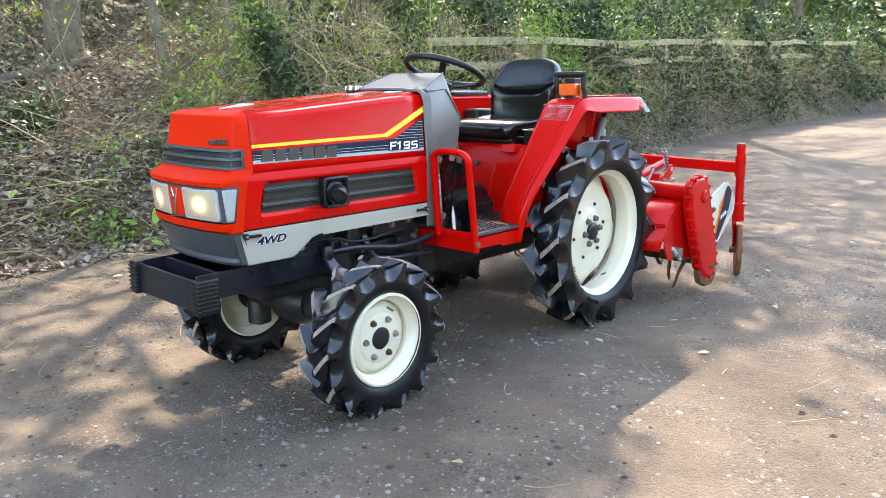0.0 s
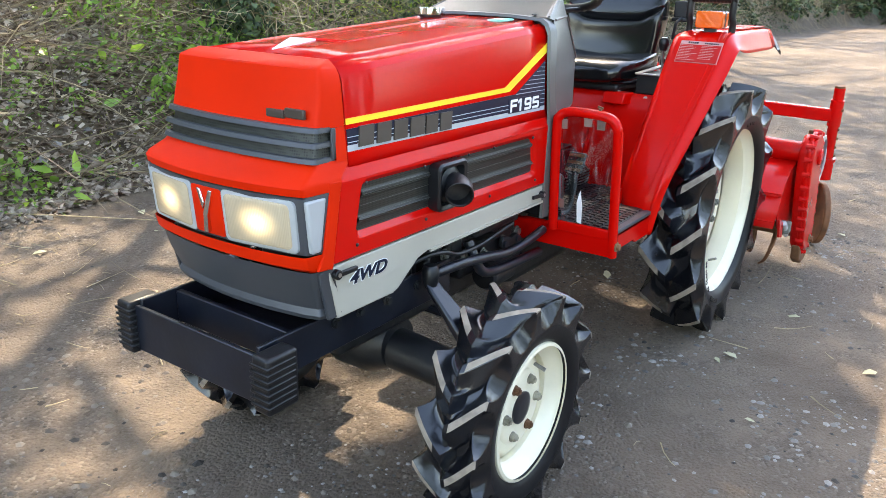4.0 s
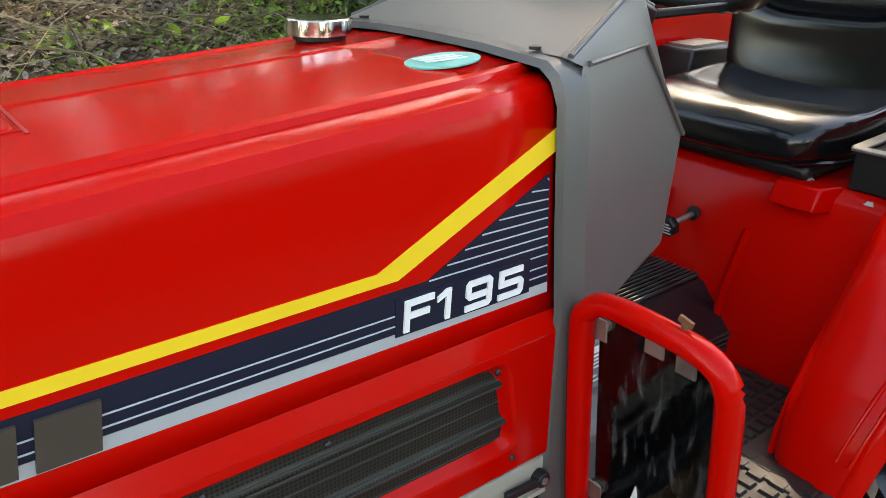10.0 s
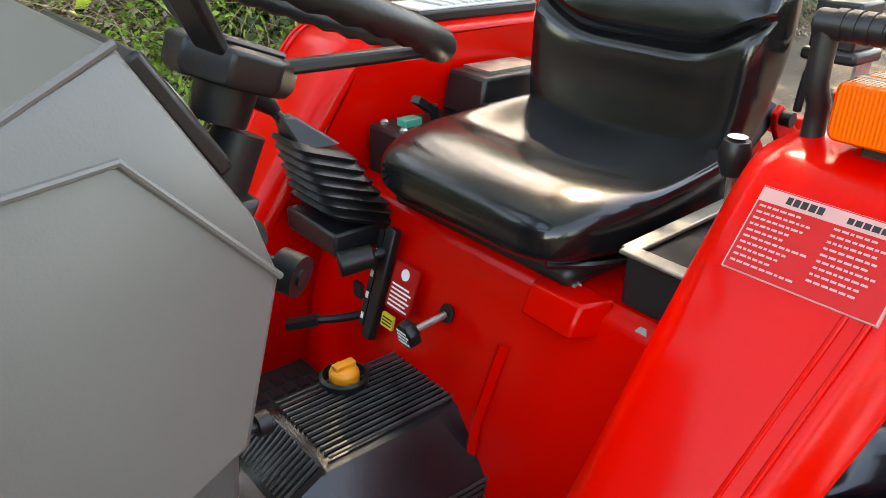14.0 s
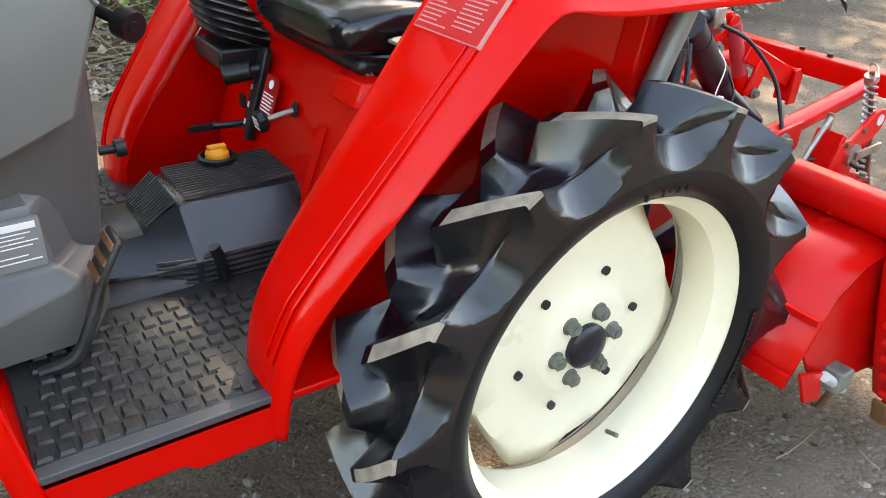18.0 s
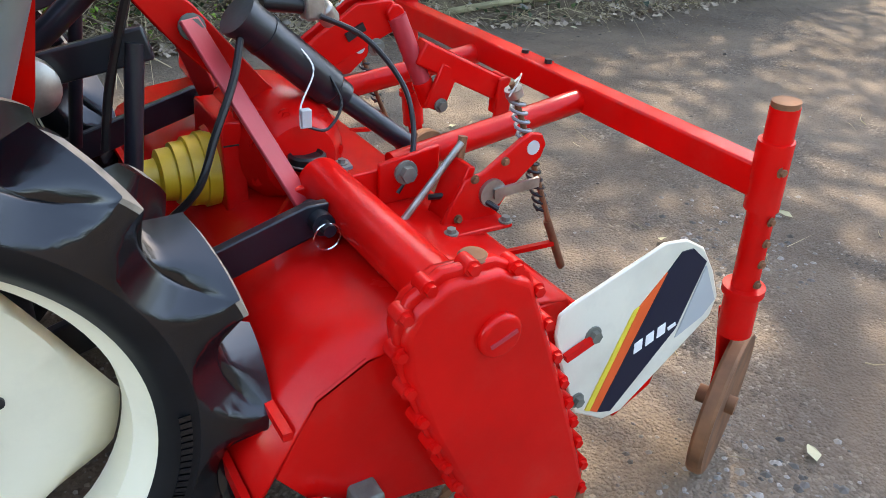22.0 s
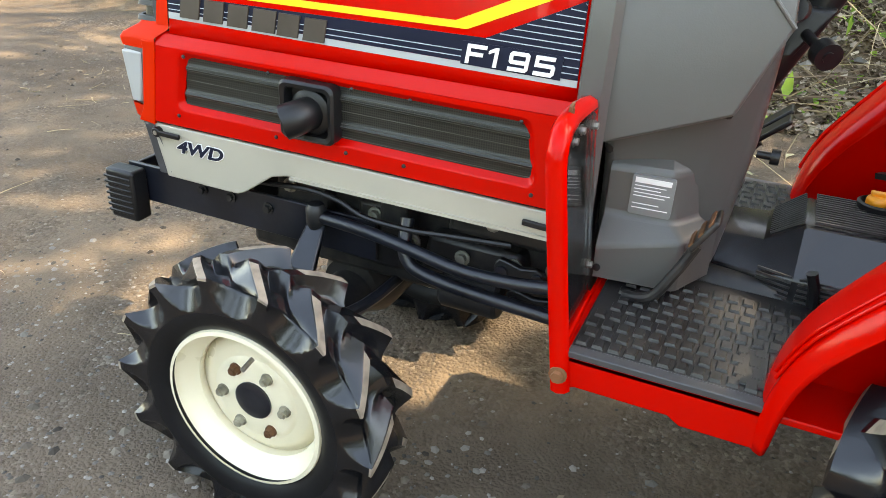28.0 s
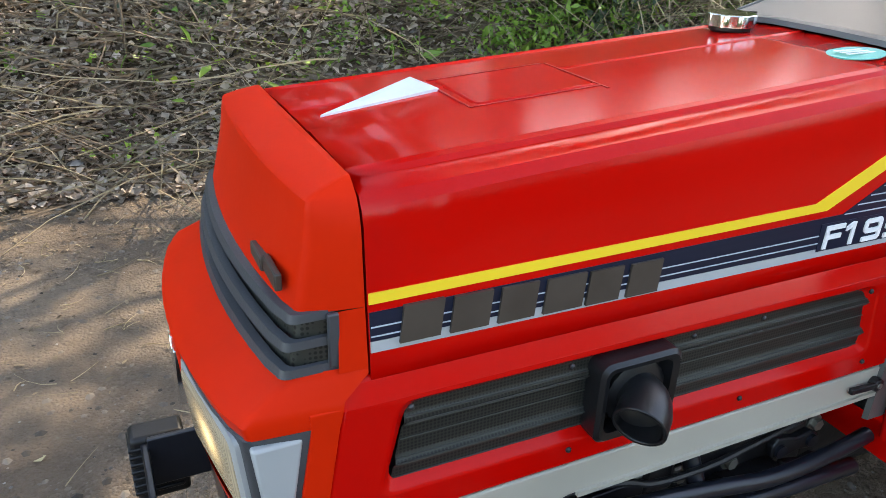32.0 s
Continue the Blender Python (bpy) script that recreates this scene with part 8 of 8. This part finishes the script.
_part("plate_pin", rod((0.985, 0.032, 0.845), (0.985, 0.11, 0.845), 0.02, n=20), TILL_RED, far_plate, bevel=0.003)
bolt((0.945, 0.045, 0.775), (0, -1, 0), 0.013, far_plate, BOLT_GREY)
bm = rod((0.945, 0.07, 0.865), (0.935, 0.07, 0.925), 0.02, n=18)
lv2 = tpart("hand_lever", rod((0.935, 0.07, 0.905), (0.855, 0.055, 0.888), 0.01, n=12, bm=bm), TILL_RED, None, "red hand lever")
_part("lever_grip", rod((0.855, 0.055, 0.885), (0.822, 0.05, 0.945), 0.014, n=14), BLACK, lv2, "black rubber grip")
strut = tpart("strut", rod((0.99, 0.04, 0.84), (1.075, 0.03, 0.65), 0.021, n=20), SEAL_RED, None, "dull pink-red round strut")
_part("strut_end", rod((1.055, 0.032, 0.695), (1.08, 0.03, 0.64), 0.0235, n=20), TILL_RED, strut)
_part("strut_clevis", slab((1.07, 0.0, 0.635), (1.11, 0.0, 0.73), 0.012, 0.05), TILL_RED, strut, bevel=0.003)
bolt((1.085, -0.008, 0.645), (0, -1, 0), 0.011, strut, BOLT_GREY)
# cylinder
cyl = tpart("depth_cylinder", rod((0.605, -0.112, 0.892), (0.775, -0.095, 0.745), 0.038, n=28), STEEL_BLACK, None, "black hydraulic depth cylinder", bevel=0.004)
_part("cylinder_cap", rod((0.597, -0.113, 0.899), (0.607, -0.112, 0.89), 0.041, n=28), STEEL_BLACK, cyl)
_part("cylinder_band", rod((0.64, -0.109, 0.862), (0.647, -0.108, 0.856), 0.0395, n=28), STEEL_BLACK, cyl)
_part("cylinder_neck", rod((0.775, -0.095, 0.745), (0.80, -0.093, 0.723), 0.032, n=24), STEEL_BLACK, cyl)
_part("cylinder_rod", rod((0.795, -0.094, 0.727), (0.93, -0.13, 0.622), 0.021, n=20), STEEL_BLACK, cyl, "black painted cylinder rod")
_part("port_fitting", rod((0.66, -0.06, 0.905), (0.74, -0.06, 0.895), 0.016, n=14), BLACK, cyl)
bm = box(bmesh.new(), (0.735, -0.085, 0.87), (0.775, -0.045, 0.925))
rod((0.775, -0.06, 0.89), (0.80, -0.05, 0.86), 0.02, n=14, bm=bm)
_part("motor_block", bm, ZINC, cyl, "grey cast fitting", bevel=0.006)
_part("hose", tube([(0.60, -0.125, 0.875), (0.57, -0.16, 0.80), (0.52, -0.2, 0.72), (0.48, -0.22, 0.64), (0.43, -0.2, 0.58)], 0.007, 8), BLACK, cyl, "black hydraulic hose")
_part("hose", tube([(0.76, -0.09, 0.88), (0.84, -0.12, 0.84), (0.895, -0.17, 0.76), (0.90, -0.21, 0.68), (0.87, -0.25, 0.62), (0.84, -0.26, 0.58)], 0.0055, 8), BLACK, cyl, "black hydraulic hose")
_part("wire", tube([(0.70, -0.13, 0.84), (0.72, -0.15, 0.80), (0.69, -0.16, 0.74), (0.685, -0.17, 0.70)], 0.0018, 6), WHITE, cyl, "pale loose wire")
_part("plug", box(bmesh.new(), (0.685, -0.175, 0.70), (0.705, -0.16, 0.735)), PAD, cyl, bevel=0.002)
_part("wire", tube([(0.76, -0.13, 0.78), (0.775, -0.15, 0.73), (0.74, -0.165, 0.69), (0.70, -0.17, 0.70)], 0.003, 6), BLACK, cyl)
# rear frame
for s in (1, -1):
    tpart("rear_tube", rod((0.85, -0.215 * s, 0.618), (1.325, -0.205 * s, 0.692), 0.026, n=24), TILL_RED, None, "red round rear arm")
    tpart("arm_bracket", prism([(0.80, 0.56), (0.80, 0.645), (0.93, 0.665), (0.93, 0.60), (0.90, 0.565)], "y", *sorted((-0.262 * s, -0.25 * s))), TILL_RED, None, "red arm bracket", bevel=0.003)
    b_ = bolt((0.855, -0.262 * s, 0.622), (0, -s, 0), 0.016, hood, BOLT_GREY)
tpart("frame_plate", prism([(0.60, 0.565), (0.64, 0.62), (0.80, 0.63), (0.93, 0.61), (0.93, 0.57)], "y", -0.25, -0.236), TILL_RED, None, bevel=0.003)
tpart("rear_beam", slab((1.345, -0.70, 0.69), (1.325, 0.63, 0.715), 0.052, 0.062), TILL_RED, None, "red square rear cross beam", bevel=0.005)
for y in (-0.06, 0.03):
    _h = tpart("beam_hole", rod((1.34, y, 0.73), (1.34, y, 0.7425), 0.009, n=12), BLACK, None)
tpart("beam_step", slab((1.342, -0.05, 0.727), (1.332, 0.30, 0.735), 0.05, 0.008), TILL_RED, None)
for s, y, top in ((1, -0.685, 0.828), (-1, 0.6, 0.845)):
    x0 = 1.335 if s == 1 else 1.325
    post = tpart("post", rod((x0, y, top), (x0 + 0.04, y, 0.40), 0.025, n=22), TILL_RED, None, "red telescopic post")
    _part("post_cap", rod((x0, y, top), (x0 - 0.001, y, top + 0.01), 0.024, n=20), RUST, post)
    _part("post_sleeve", rod((x0 + 0.003, y, top - 0.06), (x0 + 0.014, y, top - 0.19), 0.031, n=22), TILL_RED, post)
    _part("collar", rod((x0 + 0.033, y, 0.47), (x0 + 0.034, y, 0.455), 0.04, n=22), TILL_RED, post)
    _part("lower_sleeve", rod((x0 + 0.034, y, 0.455), (x0 + 0.045, y, 0.36), 0.033, n=22), TILL_RED, post)
    for k in range(4):
        bolt((x0 + 0.016 + k * 0.005, y - 0.025, 0.62 - k * 0.045), (0, -1, 0), 0.006, post, RUST)
    _part("fork", prism([(x0 + 0.03, 0.40), (x0 + 0.08, 0.40), (x0 + 0.115, 0.27), (x0 + 0.11, 0.18), (x0 + 0.08, 0.16), (x0 + 0.07, 0.25)], "y", y + 0.03, y + 0.04), TILL_RED, post, bevel=0.003)
    bm = lathe([(0.0, -0.012), (0.13, -0.014), (0.158, -0.016), (0.163, -0.01), (0.163, 0.01), (0.158, 0.016), (0.13, 0.014), (0, 0.012)], 48, at=(0, 0, 0))
    disc = tpart("gauge_wheel", bm, RUST, None, "rusty steel gauge wheel", at=pose(x0 + 0.075, y, 0.168, 0, 0, 25))
    _part("wheel_hub", rod((0, -0.03, 0), (0, 0.05, 0), 0.02, n=14), RUST, disc)
for x, y in ((1.334, -0.712), (1.36, -0.66)):
    b_ = bolt((x, y, 0.72), (0, -1, 0), 0.007, hood, RUST)
GREY_SPRING = GREY_LABEL
# spring bracket on the hood
for s in (1, -1):
    by = -0.372 * s
    br = tpart("spring_bracket", prism([(0.868, 0.55), (0.985, 0.55), (1.02, 0.605), (1.085, 0.66), (1.094, 0.685), (1.082, 0.707), (1.058, 0.711), (1.035, 0.702), (0.955, 0.648), (0.915, 0.64)], "y", by - 0.006, by + 0.006), TILL_RED, None, "red upright spring bracket", bevel=0.003)
    _part("bracket_side", prism([(0.88, 0.545), (0.915, 0.545), (0.94, 0.66), (0.925, 0.665)], "y", *sorted((by, by + 0.07 * s))), TILL_RED, br, bevel=0.003)
    _part("bracket_base", box(bmesh.new(), (0.86, by - 0.05, 0.548), (1.0, by + 0.06, 0.558)), TILL_RED, br, bevel=0.003)
    _part("pivot_disc", rod((0.975, by - 0.006, 0.607), (0.975, by - 0.014, 0.607), 0.028, n=20), ZINC, br)
    _part("pale_disc", rod((1.062, by - 0.006, 0.683), (1.062, by - 0.0085, 0.683), 0.014, n=20), PAD, br)
    _part("pivot_arm", slab((0.975, by - 0.016, 0.607), (1.075, by - 0.02, 0.617), 0.006, 0.02), ZINC, br)
    for x, y in ((0.87, by - 0.04), (0.99, by - 0.04), (0.93, by + 0.05)):
        bolt((x, y, 0.558), (0, 0, 1), 0.009, br, BOLT_GREY)
    for x, z in ((0.935, 0.64), (0.905, 0.565), (1.0, 0.665)):
        bolt((x, by - 0.006, z), (0, -1, 0), 0.006, br, RUST)
    helix = [(1.035 + 0.105 * t + 0.014 * math.cos(t * 90), by + 0.03 + 0.014 * math.sin(t * 90), 0.775 - 0.26 * t) for t in np.linspace(0, 1, 150)]
    spr = tpart("coil_spring", tube(helix[:70], 0.0036, 6, steps=1), GREY_SPRING, None, "grey coil spring")
    _part("spring_lower", tube(helix[80:], 0.0034, 6, steps=1), BLACK, spr)
    _part("spring_rod", rod((1.024, by + 0.03, 0.80), (1.195, by + 0.01, 0.38), 0.006, n=10), RUST, spr)
    _part("spring_cap", rod((1.034, by + 0.03, 0.775), (1.028, by + 0.03, 0.79), 0.017, n=16), ZINC, spr)
    _part("r_clip", tube([(1.005, by + 0.01, 0.782), (1.03, by + 0.02, 0.805), (1.055, by + 0.045, 0.81), (1.065, by + 0.06, 0.80), (1.045, by + 0.05, 0.795), (1.015, by + 0.025, 0.79)], 0.0018, 6), ZINC, spr)
    _part("rod_foot", rod((1.145, by + 0.018, 0.50), (1.195, by + 0.01, 0.385), 0.009, n=12), RUST, spr)
    _part("cross_stay", slab((1.02, by, 0.46), (1.17, by + 0.014, 0.445), 0.012, 0.01), TILL_RED, spr)
tpart("tension_rod", rod((0.80, -0.33, 0.54), (0.94, -0.32, 0.69), 0.007, n=10), ZINC, None, "zinc tension rod")
tpart("rod_end", rod((0.935, -0.32, 0.64), (0.945, -0.315, 0.70), 0.009, n=10), RUST, None)
tpart("stay", tube([(0.98, -0.40, 0.58), (0.94, -0.36, 0.60), (0.88, -0.31, 0.585)], 0.006, 8), BLACK, None)
link = tpart("link_channel", slab((1.04, 0.03, 0.765), (1.235, 0.0, 0.672), 0.05, 0.055), TILL_RED, None, "red link channel", bevel=0.005)
_part("channel_end", prism([(1.215, 0.60), (1.255, 0.60), (1.262, 0.68), (1.245, 0.705), (1.222, 0.70)], "y", -0.04, -0.03), TILL_RED, link, bevel=0.003)
_part("channel_back", box(bmesh.new(), (1.245, -0.035, 0.60), (1.257, 0.03, 0.70)), TILL_RED, link, bevel=0.003)
# drive case at the near side
CO = [(0.615, 0.66), (0.66, 0.688), (0.74, 0.688), (0.80, 0.655), (0.825, 0.595), (0.88, 0.46), (0.935, 0.32), (0.98, 0.2), (0.975, 0.14), (0.93, 0.105), (0.86, 0.11), (0.785, 0.16), (0.72, 0.28), (0.65, 0.43), (0.605, 0.55), (0.595, 0.62)]
case = tpart("drive_case", prism(CO, "y", -0.735, -0.672), TILL_RED, None, "red cast drive case with a bolted cover", bevel=0.012, segments=3)
cm = Vector((0.785, 0.4))
flg = [tuple(cm + (Vector(p) - cm) * 1.05) for p in CO]
_part("case_flange", prism(flg, "y", -0.722, -0.705), TILL_RED, case, bevel=0.005)
per = [Vector(p) for p in flg]
acc = 0
for i in range(len(per)):
    a, b = per[i], per[(i + 1) % len(per)]
    cnt = max(1, round((b - a).length / 0.062))
    for k in range(cnt):
        p = a.lerp(b, (k + 0.5) / cnt)
        p = cm + (p - cm) * 0.985
        bm = rod((p.x, -0.70, p.y), (p.x, -0.727, p.y), 0.0125, n=14)
        hexagon((p.x, -0.727, p.y), (0, -1, 0), 0.009, 0.008, bm)
        _part("cover_bolt", bm, TILL_RED, case, angle=50)
_part("cover_boss", lathe([(0.036, -0.73), (0.036, -0.742), (0.031, -0.747), (0, -0.748)], 26, at=(0.745, 0, 0.585)), TILL_RED, case, bevel=0.002)
_part("boss_bar", slab((0.725, -0.749, 0.575), (0.768, -0.749, 0.592), 0.003, 0.006), SEAL_RED, case)
_part("filler_plug", lathe([(0.02, 0.672), (0.022, 0.69), (0.022, 0.70), (0.018, 0.704), (0, 0.704)], 20, axis="z", at=(0.715, -0.70, 0)), RUST, case, "brown filler plug")
bolt((0.905, -0.735, 0.165), (0, -1, 0), 0.014, case, RUST)
_part("skid", prism([(0.77, 0.16), (0.86, 0.10), (0.95, 0.095), (1.01, 0.14), (1.0, 0.085), (0.95, 0.045), (0.87, 0.045), (0.80, 0.08)], "y", -0.725, -0.685), RUST, case, "rusty wear skid", bevel=0.008)
# white name plate
WP = [(0.898, 0.50), (0.90, 0.54), (0.926, 0.555), (1.11, 0.622), (1.164, 0.617), (1.213, 0.59), (1.255, 0.534), (1.288, 0.47), (1.28, 0.428), (1.09, 0.272), (1.045, 0.269), (0.971, 0.314), (0.92, 0.436)]
plate = tpart("name_plate", prism(WP, "y", -0.690, -0.683), WHITE_PLATE, None, "white name plate with navy and orange stripes", bevel=0.005)


for name_, ol, mt in (("yellow_band", [(0.995, 0.312), (1.007, 0.306), (1.078, 0.507), (1.067, 0.502)], DECAL_YEL), ("orange_band", [(1.008, 0.306), (1.026, 0.296), (1.129, 0.562), (1.079, 0.507)], DECAL_ORANGE),
                      ("navy_band", [(1.027, 0.296), (1.06, 0.285), (1.187, 0.43), (1.226, 0.561), (1.183, 0.596), (1.156, 0.596), (1.13, 0.562)], NAVY), ("grey_band", [(1.192, 0.407), (1.254, 0.437), (1.278, 0.467), (1.229, 0.551)], SILVER)):
    _part(name_, prism(ol, "y", -0.6925, -0.69), mt, plate, smooth=False)
for k in range(4):
    u, v = 1.088 + k * 0.026, 0.405 + k * 0.009
    _part("name_bar", prism([(u, v), (u + 0.018, v + 0.007), (u + 0.014, v + (0.03 if k < 3 else 0.014)), (u - 0.003, v + (0.023 if k < 3 else 0.007))], "y", -0.694, -0.69), WHITE, plate, smooth=False)
bolt((0.98, -0.69, 0.48), (0, -1, 0), 0.011, plate, BOLT_GREY)
bolt((0.97, -0.69, 0.345), (0, -1, 0), 0.010, plate, BOLT_GREY)
tpart("plate_bracket", prism([(1.11, 0.22), (1.20, 0.27), (1.22, 0.36), (1.15, 0.36), (1.08, 0.29)], "y", -0.66, -0.58), TILL_RED, None, "red folded plate bracket", bevel=0.008)
tpart("plate_strap", slab((0.92, -0.697, 0.455), (0.98, -0.697, 0.478), 0.01, 0.014), TILL_RED, None)
# rear apron and tines
tpart("rear_apron", slab((1.04, -HW + 0.05, 0.36), (1.04, HW - 0.05, 0.36), 0.01, 0.2), TILL_RED, None, "red rear apron", bevel=0.002, at=Matrix())
tpart("rotor_shaft", rod((0.86, -0.67, 0.2), (0.86, 0.67, 0.2), 0.03, n=16), RUST, None, "rusty rotor shaft")
for i in range(13):
    y = -0.6 + i * 0.1
    for k in range(2):
        a = radians(40 + i * 47 + k * 180)
        pts = [(0.86 + math.cos(a) * 0.03, y, 0.2 + math.sin(a) * 0.03), (0.86 + math.cos(a) * 0.11, y, 0.2 + math.sin(a) * 0.11), (0.86 + math.cos(a + 0.35) * 0.165, y + 0.02, 0.2 + math.sin(a + 0.35) * 0.165), (0.86 + math.cos(a + 0.6) * 0.185, y + 0.05 * (1 if k else -1), 0.2 + math.sin(a + 0.6) * 0.185)]
        pts = [(px_, py_, max(0.012, pz_)) for px_, py_, pz_ in pts]
        tpart("tine", tube(pts, 0.012, 5, steps=4, radii=0.005), RUST, None, "rusty curved tine")
